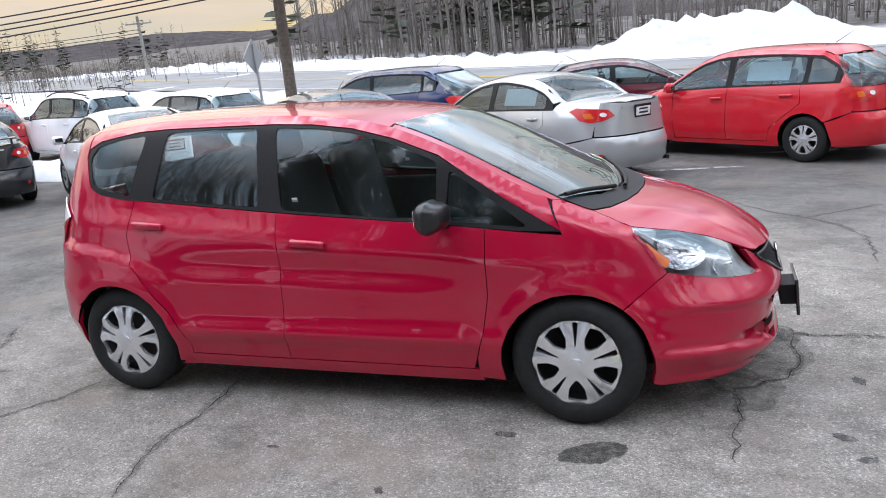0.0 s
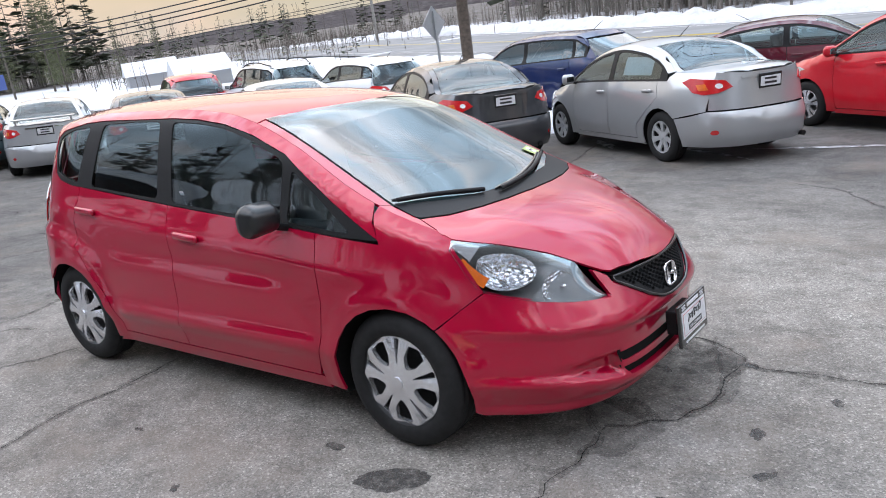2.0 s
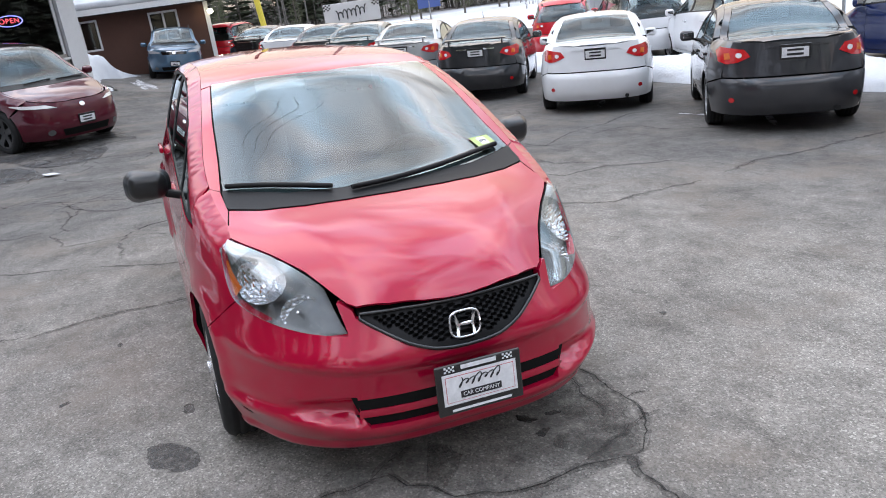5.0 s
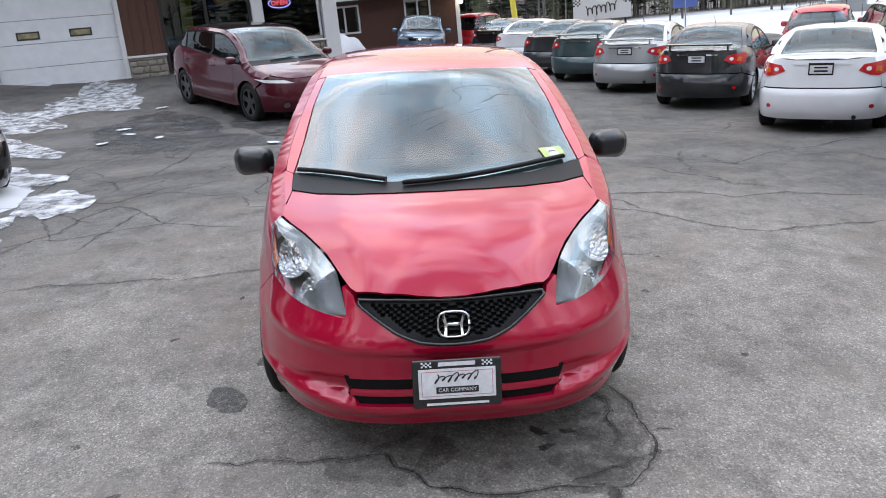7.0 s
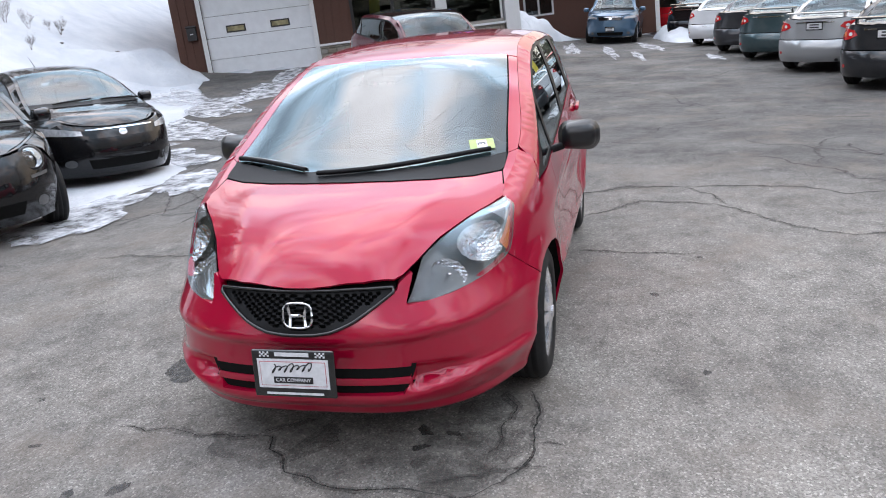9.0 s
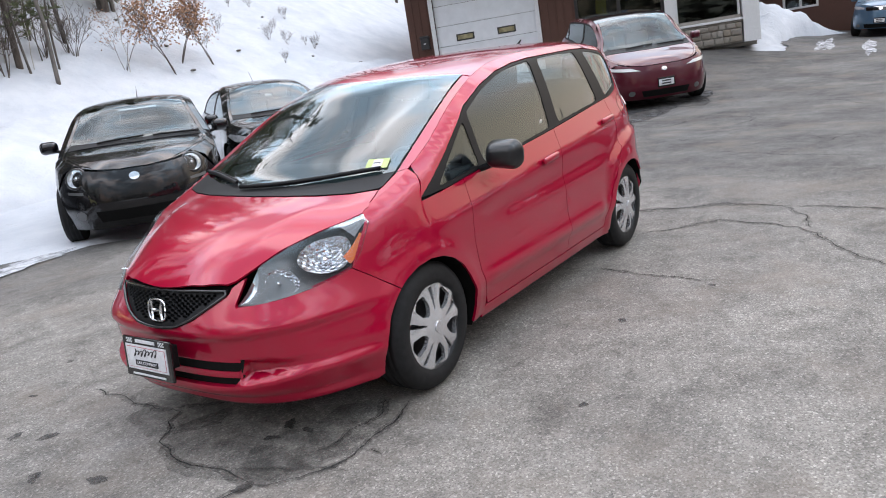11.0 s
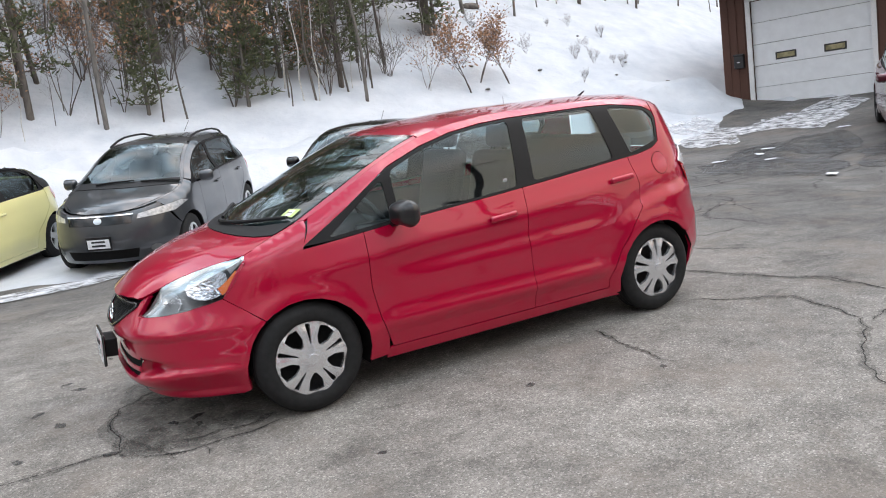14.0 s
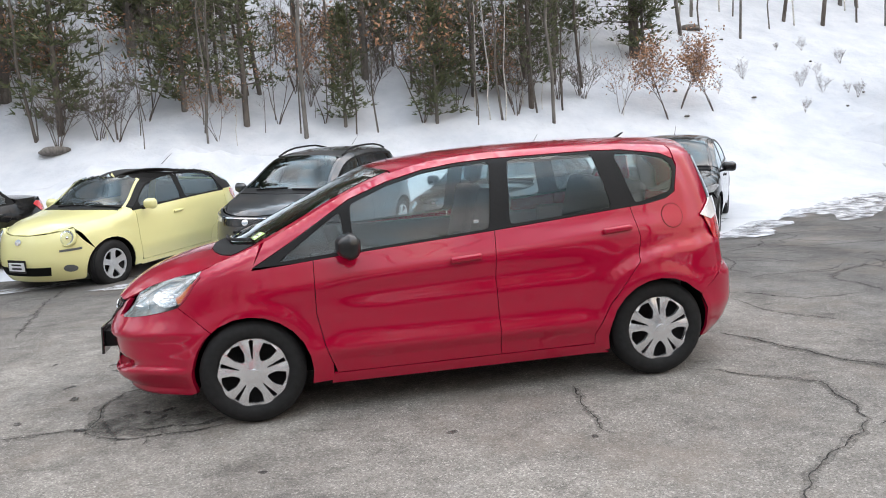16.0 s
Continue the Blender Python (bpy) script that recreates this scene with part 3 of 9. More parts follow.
def car(name, s, colours, label, category, at, heading, detail=1.0, tilt=0.0):
    """A whole car built from its outlines; origin between the axles on the ground, nose towards +x."""
    root = new(name)
    tagged(root, label, category)
    S = Shell(s)
    st = s.get("step", 0.07) / detail
    body = colours["body"]
    glass, side_glass = colours.get("glass", M["glass"]), colours.get("rear_glass", colours.get("glass", M["glass"]))
    door_glass = colours.get("rear_glass", colours.get("glass", M["side_glass"]))
    ax, cz, ar, sill = s["axles"], s["tyre"], s["arch"], s["sill"]
    g = 0.0021 if detail > 1.5 else (0.003 if detail > 1.2 else 0.004)
    fend, split, quarter = s["fender"], s["split"], s["quarter"]
    belt, upper = tab(s["belt"]), tab(s["upper"])
    fb, rb = s["bumper_f"], s["bumper_r"]     # x where bumper meets wing, on the shoulder and at the arch
    for sg, fl in ((1, True), (-1, False)):
        m = S.side(sg)
        kw = dict(parent=root, step=st, gap=g, flip=fl, snap=S.rimz)
        archF, archR = arch_arc(ax[0], cz, ar, sill), arch_arc(ax[1], cz, ar, sill)

        def rim_line(x0, x1, n=10):
            return [(x0 + (x1 - x0) * i / n, float(S.rimz(x0 + (x1 - x0) * i / n))) for i in range(n + 1)]
        # front wing: arch, up the bumper joint, back along the rim to the door
        wing = [fb[1]] + [p for p in archF if p[0] < fb[1][0] - 0.01] + [(fend[-1][0], sill)] + fend[::-1] + s["wing_top"] + [fb[0]]
        panel("front_wing", wing, m, body, **kw)
        # doors
        doors = s.get("doors", 2)
        if doors == 2:
            d1 = fend + [(fend[-1][0] - 0.02, sill + 0.05), (split[-1][0], sill + 0.05)] + split[::-1]
            xs = np.linspace(split[0][0], fend[0][0], 8)[1:-1]
            d1 = d1 + [(x, float(belt(x))) for x in xs]
            panel("front_door", d1, m, body, **kw)
            d2 = split + [(split[-1][0], sill + 0.05), (quarter[-1][0], sill + 0.05)] + quarter[::-1]
            xs = np.linspace(quarter[0][0], split[0][0], 8)[1:-1]
            d2 = d2 + [(x, float(belt(x))) for x in xs]
            panel("rear_door", d2, m, body, **kw)
        else:
            d1 = fend + [(fend[-1][0] - 0.02, sill + 0.05), (quarter[-1][0], sill + 0.05)] + quarter[::-1]
            xs = np.linspace(quarter[0][0], fend[0][0], 10)[1:-1]
            panel("door", d1 + [(x, float(belt(x))) for x in xs], m, body, **kw)
        panel("sill", [(fend[-1][0] + 0.0, sill + 0.048), (fend[-1][0] + 0.02, sill - 0.02), (archR[0][0], sill - 0.02), (quarter[-1][0], sill + 0.048)], m, body, **kw)
        # rear quarter: arch, bumper joint, up the corner to the rim, forward to the window
        qp = [p for p in archR if p[0] >= rb[1][0] + 0.01]
        q = quarter + [(quarter[-1][0] - 0.0, sill)] + qp + [rb[1], rb[0]] + s["corner"] + s["quarter_top"]
        panel("rear_quarter", q, m, body, **kw)
        # roof rail with the screen pillar
        panel("roof_rail", s["rail"], m, colours.get("rail", body), **kw)
        if "cloth" in s:
            panel("soft_top_side", s["cloth"], m, colours["rail"], root, step=st, gap=0, rim=0.008, off=0.006, flip=fl)
        # the turned edge along the shoulder and the roof
        xs = np.linspace(s["rail"][-1][0] - 0.02, min(q[0] for q in s["rail"]) + 0.02, 160 if detail > 1.5 else 60)
        v, f = tube([(x, sg * (S.rim_y(x) - 0.011), float(S.rimz(x)) - 0.011) for x in xs], 0.0115, 8)
        mesh_ob("drip_rail", v, f, colours.get("rail", body), root)
        # window band in black, and the panes
        if s.get("band"):
            holes = [w for w, _ in s["windows"]]
            panel("window_surround", s["band"], m, colours.get("band", M["seal"]), root, [shrink(w, -0.001) for w in holes], step=st, gap=0.002, rim=0.02, off=-0.003, flip=fl)
        for w, wname in s["windows"]:
            panel(wname, w, m, door_glass if "rear" in wname or "quarter" in wname else colours.get("glass", M["side_glass"]), root, step=st, gap=0.0005, rim=0, off=-0.007, flip=fl)
        if colours.get("sheet"):  # a white paper behind the rear door's glass
            w = s["windows"][colours["sheet"]][0]
            x0, x1, z0, z1 = min(p[0] for p in w), max(p[0] for p in w), min(p[1] for p in w), max(p[1] for p in w)
            cxw, czw, ww, hh = (x0 + x1) / 2, (z0 + z1) / 2, (x1 - x0) * 0.30, (z1 - z0) * 0.33
            panel("paper_sheet", [(cxw - ww, czw - hh), (cxw + ww, czw - hh), (cxw + ww, czw + hh), (cxw - ww, czw + hh)], m, M["paper"], root, step=st, gap=0, rim=0, off=-0.016, flip=fl)
        # wheel wells
        for cx in ax:
            pts = arch_arc(cx, cz, ar + 0.012, sill - 0.02, 18)
            v, f = [], []
            for (x, z) in pts:
                ys = float(S.y(np.array([x]), np.array([min(z, float(S.rimz(x)) - 0.06)]))[0])
                v += [(x, sg * (ys - 0.008), z), (x, sg * 0.45, z)]
            f = [(2 * i, 2 * i + 1, 2 * i + 3, 2 * i + 2) for i in range(len(pts) - 1)]
            o = len(v)
            v += [(x, sg * 0.46, z) for x, z in pts]
            f.append(tuple(range(o, o + len(pts))))
            mesh_ob("wheel_well", v, f, M["under"], root, False)
        # handles
        for hx, hz in s["handles"]:
            y = float(S.y(np.array([hx]), np.array([hz]))[0])
            hb = box_bm((0.19, 0.026, 0.038), (hx, sg * (y + 0.018), hz), (0, s.get("handle_tilt", 2), 0), 0.012)
            part("door_handle", hb, colours.get("handle", body), root, smooth=True)
            cup = [(hx + 0.085 * math.cos(t), hz - 0.012 + 0.034 * math.sin(t)) for t in np.linspace(0, 2 * math.pi, 20, endpoint=False)]
            panel("handle_cup", cup, m, M["under"] if detail < 1.5 else colours.get("cup", body), root, step=st, gap=0, rim=0.004, off=-0.002, flip=fl)
        # mirror
        mx, mz = s["mirror"]
        my = float(S.y(np.array([mx]), np.array([mz - 0.05]))[0])
        mo = new("wing_mirror")
        mo.parent = root
        mb = box_bm((0.125, 0.205, 0.150), (0, 0, 0), (0, 0, sg * 8), 0.058, seg=5)
        for v in mb.verts:
            if v.co.x > 0:
                v.co.y *= 0.86
                v.co.z *= 0.86
        part("mirror_shell", mb, colours.get("mirror", body), mo, smooth=True)
        part("mirror_glass", box_bm((0.004, 0.125, 0.075), (-0.0622, -sg * 0.008, 0), (0, 0, sg * 8), 0.001), M["chrome"], mo)
        part("mirror_arm", box_bm((0.06, 0.10, 0.035), (0.0, -sg * 0.115, -0.060), (sg * 18, 0, 0), 0.012), M["black"], mo)
        mo.location = (mx, sg * (my + 0.135), mz)
    # rear of the shell: bumper, boot or hatch and rear window are laid round the tail
    tb = [(S.t_of_x(rb[0][0], rb[0][1]), rb[0][1]), (S.t_of_x(rb[1][0], rb[1][1]), rb[1][1]), (S.t_of_x(ax[1] - ar * 0.96, sill), sill)]
    tb = [(min(a, 1.2), z) for a, z in tb]
    right = [(math.pi - a, z) for a, z in tb][::-1]
    zt = rb[0][1]
    panel("rear_bumper", tb + right, S.tail, body, root, step=st, gap=g, rim=0.016, flip=True)
    if "hatch" in s:
        for pn, poly, mat in s["hatch"](S):
            panel(pn, poly, S.tail, {"body": body, "glass": side_glass, "black": M["seal"]}[mat], root, step=st, gap=g, rim=0.012 if mat != "glass" else 0, flip=True, off=0.0)
    # front bumper
    holes = [h for h, _ in s.get("intakes", lambda S: [])(S)]
    fbp = s["bumper_outline"](S)
    panel("front_bumper", fbp, lambda a, z: S.nose(a, z, s.get("nose_shape")), body, root, holes, step=st * (0.5 if detail > 1.5 else 0.8), gap=g, rim=0.03, flip=False)
    for i, (h, mt) in enumerate(s.get("intakes", lambda S: [])(S)):
        panel("grille" if mt == "grille" else "air_intake", grow(h, 0.012), S.nose, M["black"] if mt == "grille" else M["under"], root, step=st, gap=0, rim=0, off=-0.0 + -(-0.022) * -1, flip=False)
    for pn, poly, mat, off in s.get("nose_parts", lambda S: [])(S):
        panel(pn, poly, S.nose, M.get(mat, body) if mat != "body" else body, root, step=st, gap=0.001, rim=0.006, off=off)
    for pn, poly, mat, off in s.get("tail_parts", lambda S: [])(S):
        panel(pn, poly, S.tail, M.get(mat, body) if mat != "body" else body, root, step=st * 0.7, gap=0.001, rim=0.006, off=off, flip=True)
    # top panels
    for pn, poly, mat in s["tops"](S):
        mt = {"body": colours.get("rail", body) if pn == "pillar" and "cloth" in s and min(q[0] for q in poly) < -0.5 else body, "glass": glass, "rear_glass": side_glass, "black": M["black"], "roof": colours.get("roof", body)}[mat]
        panel(pn, poly, S.top, mt, root, step=st * (0.5 if detail > 1.5 and pn in ("bonnet", "roof") else 1.0), gap=0 if pn == "wing_top" else (g if mat != "glass" else 0.001), rim=0.012 if "glass" not in mat and pn != "wing_top" else 0, flip=False, off=0.004 if mat == "black" else (0.003 if "glass" in mat else 0))
    # floor pan, dark inner shell
    part("floor_pan", box_bm((ax[0] - ax[1] - 2 * ar, 1.36, 0.06), ((ax[0] + ax[1]) / 2, 0, sill + 0.02)), M["under"], root)
    part("engine_bay", box_bm((s["bay"][1] - s["bay"][0], 0.88, s["bay"][2] - sill), ((s["bay"][1] + s["bay"][0]) / 2, 0, (sill + s["bay"][2]) / 2)), M["under"], root)
    part("boot_floor", box_bm((ax[1] + 0.3 - s["boot"], 0.9, 0.06), ((s["boot"] + ax[1] + 0.3) / 2, 0, s.get("boot_z", 0.55))), M["under"], root)
    part("tail_pan", box_bm((0.5, 0.9, 0.05), (s["boot"] + 0.25, 0, sill + 0.02)), M["under"], root)
    # wheels
    ty, tr = s["track"], s["tyre_r"]
    for x in ax:
        for sg in (1, -1):
            wheel(root, (x, sg * (ty - s.get("tyre_w", 0.185) / 2), tr), sg, tr, s.get("tyre_w", 0.185), s.get("rim_r", 0.2), s.get("wheel", "seven"), colours.get("wheel", M["hubcap"] if s.get("wheel") == "cap" else M["alloy"]), 0.03 if detail < 1.5 else 0.016)
    # cabin
    cab = s.get("cabin", dict(front=0.0, rear=-0.85, z=0.22))
    sm = colours.get("seat", M["seat"])
    for sg in (1, -1):
        q = part("front_seat", seat_bm(0.50), sm, root, smooth=True)
        q.location = (cab["front"], sg * 0.36, cab["z"])
        q = part("headrest", head_bm(), sm, q, smooth=True)
    q = part("rear_seat", seat_bm(1.22), sm, root, smooth=True)
    q.location = (cab["rear"], 0, cab["z"])
    for sg in (1, -1):
        h = part("headrest", head_bm(0.24), sm, q, smooth=True)
        h.location = (0.05, sg * 0.36, -0.17)
    dash = s["dash"]
    part("dashboard", box_bm((0.42, 1.30, 0.24), (dash[0], 0, dash[1]), (0, 10, 0), 0.06, seg=3), M["cabin_dark"], root, smooth=True)
    bg = Bag()
    c = Matrix.Translation((dash[0] - 0.36, 0.36, dash[1] + 0.03)) @ Euler((0, radians(-62), 0)).to_matrix().to_4x4()
    ring = [c @ Vector((0.185 * math.cos(2 * math.pi * i / 24), 0.185 * math.sin(2 * math.pi * i / 24), 0)) for i in range(25)]
    bg.add(tube(ring, 0.016, 6, False))
    for a in (0.2, math.pi - 0.2, -math.pi / 2):
        bg.add(tube([c @ Vector((0, 0, 0.01)), c @ Vector((0.18 * math.sin(a), 0.18 * math.cos(a), 0))], 0.022, 5))
    mesh_ob("steering_wheel", bg.v, bg.f, M["cabin_dark"], root)
    part("rear_view_mirror", box_bm((0.03, 0.22, 0.065), s["rvm"], (0, 0, 0), 0.012), M["black"], root)
    if s.get("extras"):
        s["extras"](root, S, colours, st)
    # stand on the slope
    e = 1.0
    nx, ny = -(GX(at[0] + e, at[1]) - GX(at[0] - e, at[1])) / (2 * e), -(GX(at[0], at[1] + e) - GX(at[0], at[1] - e)) / (2 * e)
    lean = Vector((0, 0, 1)).rotation_difference(Vector((nx, ny, 1)).normalized()).to_matrix().to_4x4()
    root.matrix_basis = Matrix.Translation(at) @ lean @ pose(0, 0, 0, 0, tilt, heading)
    return root


def fit_spec():
    """The red five-door hatchback in the middle of the lot."""
    s = dict(axles=(1.25, -1.25), tyre=0.29, arch=0.342, sill=0.20, track=0.815, tyre_r=0.304, tyre_w=0.185, rim_r=0.208, wheel="cap", step=0.042,
             xcf=0.9, xcr=-1.1, nf=2.42, nf_low=3.15, nf_turn=(0.57, 0.045), nr=3.0, round=0.055, flare=0.016, crown=2.6, nose_half=0.335, fair=0.035)
    s["front"] = [(0.18, 2.03), (0.22, 2.075), (0.27, 2.118), (0.32, 2.122), (0.40, 2.120), (0.47, 2.130), (0.525, 2.140), (0.56, 2.135), (0.60, 2.118), (0.665, 2.085), (0.72, 2.055), (0.80, 2.0), (0.90, 1.92), (1.0, 1.78), (1.1, 1.66), (1.3, 1.5), (1.56, 1.4)]
    s["rear"] = [(0.18, -1.84), (0.30, -1.95), (0.45, -1.99), (0.58, -1.985), (0.66, -1.93), (0.85, -1.90), (1.05, -1.87), (1.2, -1.82), (1.4, -1.74), (1.56, -1.68)]
    s["half"] = [(0.16, 0.775), (0.22, 0.80), (0.32, 0.824), (0.375, 0.838), (0.40, 0.840), (0.46, 0.834), (0.56, 0.835), (0.66, 0.838), (0.76, 0.834), (0.86, 0.819), (0.95, 0.795), (1.02, 0.772), (1.2, 0.720), (1.38, 0.655), (1.47, 0.61), (1.56, 0.56)]
    s["rim"] = [(2.12, 0.672), (2.05, 0.69), (1.98, 0.715), (1.8, 0.795), (1.5, 0.905), (1.35, 0.955), (1.2, 1.01), (1.0, 1.10), (0.65, 1.275), (0.34, 1.388), (0.1, 1.438), (-0.3, 1.468), (-0.9, 1.474), (-1.4, 1.442), (-1.75, 1.39)]
    s["mid"] = [(2.25, 0.48), (2.12, 0.670), (2.09, 0.7075), (2.05, 0.7495), (2.0, 0.792), (1.94, 0.831), (1.85, 0.874), (1.73, 0.915), (1.6, 0.948), (1.45, 0.972), (1.36, 0.995), (1.1, 1.118), (0.75, 1.285), (0.45, 1.418), (0.28, 1.452), (-0.1, 1.488), (-0.5, 1.505), (-1.05, 1.508), (-1.5, 1.49), (-1.75, 1.46)]
    s["belt"] = [(1.205, 0.893), (0.63, 0.945), (-0.2, 1.005), (-0.95, 1.068), (-1.15, 1.085)]
    s["upper"] = [(1.0, 1.05), (-1.4, 1.4)]
    R = tab(s["rim"])
    s["fender"] = [(0.86, 0.925), (0.865, 0.62), (0.83, 0.43), (0.79, 0.31)]
    s["split"] = [(-0.225, 1.007), (-0.205, 0.72), (-0.22, 0.30)]
    s["quarter"] = [(-1.10, 1.080), (-1.14, 0.90), (-1.12, 0.75), (-0.92, 0.50), (-0.82, 0.31)]
    s["bumper_f"] = ((1.645, 0.703), (1.462, 0.558))
    s["bumper_r"] = ((-1.74, 0.64), (-1.545, 0.50))
    s["wing_top"] = [(1.0, 0.912), (1.205, 0.893), (1.15, float(R(1.15)))] + [(x, float(R(x))) for x in np.linspace(1.18, 1.485, 10)] + [(1.56, 0.825), (1.61, 0.755)]
    s["corner"] = [(-1.76, 0.70), (-1.745, 0.85), (-1.72, 1.0), (-1.68, 1.2), (-1.62, float(R(-1.62)))]
    s["quarter_top"] = [(-1.52, float(R(-1.52))), (-1.45, float(R(-1.45))), (-1.458, 1.37), (-1.47, 1.31), (-1.42, 1.15), (-1.35, 1.115), (-1.2, 1.088)]
    up = [(1.205, 0.905), (0.95, 1.05), (0.63, 1.25), (0.40, 1.335), (0.18, 1.39), (-0.04, 1.418), (-0.25, 1.430), (-0.9, 1.437), (-1.1, 1.43), (-1.36, 1.392), (-1.455, 1.35)]
    s["rail"] = up + [(x, float(R(x))) for x in np.linspace(-1.44, 1.13, 60)]
    low = [(-1.47, 1.30), (-1.42, 1.148), (-1.35, 1.113), (-1.2, 1.086), (-0.95, 1.068), (-0.2, 1.005), (0.63, 0.945), (1.0, 0.912)]
    s["band"] = up + low
    s["windows"] = [
        (round_poly([(1.06, 0.928), (0.95, 1.005), (0.80, 1.108), (0.685, 1.185), (0.672, 0.962)], 0.03), "quarter_light"),
        (round_poly([(0.625, 1.222), (0.40, 1.312), (0.17, 1.374), (-0.02, 1.400), (-0.245, 1.414), (-0.195, 1.019), (0.622, 0.960)], 0.035), "front_side_window"),
        (round_poly([(-0.355, 1.419), (-0.62, 1.424), (-0.905, 1.418), (-0.985, 1.085), (-0.325, 1.034)], 0.035), "rear_side_window"),
        (round_poly([(-1.045, 1.412), (-1.22, 1.398), (-1.385, 1.362), (-1.44, 1.30), (-1.40, 1.160), (-1.14, 1.100)], 0.03), "rear_quarter_window")]
    s["handles"] = [(-0.03, 0.862), (-0.99, 0.953)]
    s["handle_tilt"] = 4
    s["mirror"] = (0.665, 1.005)
    s["bay"], s["boot"], s["boot_z"] = (0.75, 1.85, 0.62), -1.75, 0.62
    s["dash"], s["rvm"] = (0.95, 0.86), (0.50, 0.0, 1.36)
    s["cabin"] = dict(front=-0.05, rear=-0.95, z=0.30)
    # pressed lines: a fold low on the doors, a shoulder running back from the headlamp, a hollow over the rear wheel
    hip = tab([(-2.2, 0.80), (-1.78, 0.845), (-1.62, 0.835), (-1.45, 0.820), (-1.25, 0.795), (-1.08, 0.745), (-0.92, 0.66), (-0.80, 0.56)])
    ease = lambda q: (lambda k: k * k * (3 - 2 * k))(np.clip(q, 0, 1))

    def hip_fold(x, z):
        """The haunch over the rear wheel, with a firm upper edge."""
        d = hip(x) - z
        return 0.020 * ease(d / 0.030 + 0.5) * ease((-0.84 - x) / 0.16) * ease((z - 0.30) / 0.1) * ease((x + 2.0) / 0.10) - 0.006 * np.exp(-((d + 0.045) / 0.03) ** 2) * ease((-0.92 - x) / 0.16) * ease((x + 2.0) / 0.10)

    def door_fold(x, z):
        """The crease low on the doors: a slow swell above it, a quick drop below."""
        d = z - 0.378 - 0.012 * (x + 0.2)
        return 0.015 * np.where(d > 0, np.exp(-(np.maximum(d, 0) / 0.085) ** 2), np.exp(-(np.minimum(d, 0) / 0.020) ** 2)) * ease((0.86 - np.abs(x)) / 0.14)
    s["folds"] = (
        hip_fold, door_fold,
        lambda x, z: 0.007 * np.exp(-((z - 0.775 - 0.085 * (0.9 - x)) / 0.05) ** 2) * np.clip((1.5 - np.abs(x + 0.1)) / 0.3, 0, 1),
        lambda x, z: -0.013 * np.exp(-((z - 0.70 - 0.03 * (0.9 - x)) / 0.06) ** 2) * np.clip((0.9 - np.abs(x + 0.1)) / 0.3, 0, 1),
    )
    s["top_folds"] = (
        lambda x, y: 0.005 * np.exp(-((np.abs(y) - 0.30 - 0.32 * (1.95 - x)) / 0.06) ** 2) * np.clip((2.0 - x) / 0.2, 0, 1) * np.clip((x - 1.45) / 0.1, 0, 1),
    )

    def nose_shape(y, z):
        """Hollows of the front bumper, inwards positive: an undercut below the crest, a scoop at each end of the slots, a lip."""
        crest = 0.520 + 0.035 * (y / 0.8) ** 2
        under = 0.020 * ease((crest - z) / 0.030) * ease((z - 0.20) / 0.03) * ease((0.84 - y) / 0.20)
        lip_z = 0.298 + 0.045 * ease((y - 0.30) / 0.45)
        lip = -0.026 * np.where(z > lip_z, np.exp(-((z - lip_z) / 0.016) ** 2), np.exp(-((z - lip_z) / 0.055) ** 2)) * ease((0.83 - y) / 0.10)
        top = 0.410 - 0.012 * ease((y - 0.40) / 0.3)
        scoop = 0.050 * ease((y - 0.395) / 0.02) * ease((0.665 - y) / 0.20) * ease((z - lip_z - 0.006) / 0.022) * ease((top - z) / 0.020)
        bar = -0.010 * ease((0.42 - y) / 0.03) * np.exp(-((z - 0.347) / 0.012) ** 2)
        return under + lip + scoop + bar
    s["nose_shape"] = nose_shape

    def low_grille(S, g=0.0):
        pts = [(0.358, 0.682), (0.30, 0.642), (0.22, 0.590), (0.13, 0.556), (0.06, 0.546), (0.0, 0.544)]
        return [(S.a_of_y(y, z), z + g) for y, z in pts]

    def bumper(S):
        arc = [p for p in arch_arc(1.25, 0.29, 0.342, 0.20, 24) if p[0] > 1.468]
        left = [(S.a_of_x(1.615, 0.185), 0.185)] + [(S.a_of_x(x, z), z) for x, z in arc] + [(S.a_of_x(1.462, 0.558), 0.558), (S.a_of_x(1.56, 0.638), 0.638), (S.a_of_x(1.645, 0.703), 0.703)]
        for x, z in ((1.72, 0.682), (1.82, 0.660), (1.92, 0.642)):
            left.append((S.a_of_x(x, z), z))
        left += [(S.a_of_y(y, z), z) for y, z in ((0.400, 0.630), (0.396, 0.636), (0.400, 0.665), (0.406, 0.700), (0.410, 0.730), (0.400, 0.732), (0.385, 0.722), (0.372, 0.712), (0.362, 0.703))] + low_grille(S)
        right = [(math.pi - a, z) for a, z in left[:-1]][::-1]
        bot = [(math.pi / 2 + q, 0.185) for q in (0.7, 0.35, 0.0, -0.35, -0.7)]
        return left + right + bot
    s["bumper_outline"] = bumper

    def intakes(S):
        def slot(y1, z1, z2, y2):
            pts = [(-y1, z1), (y1, z1), (y2, z2), (-y2, z2)]
            return [(S.a_of_y(y, z), z) for y, z in dense(pts, 0.06)]
        return [(slot(0.400, 0.362, 0.402, 0.415), "air"), (slot(0.372, 0.303, 0.336, 0.400), "air")]
    s["intakes"] = intakes

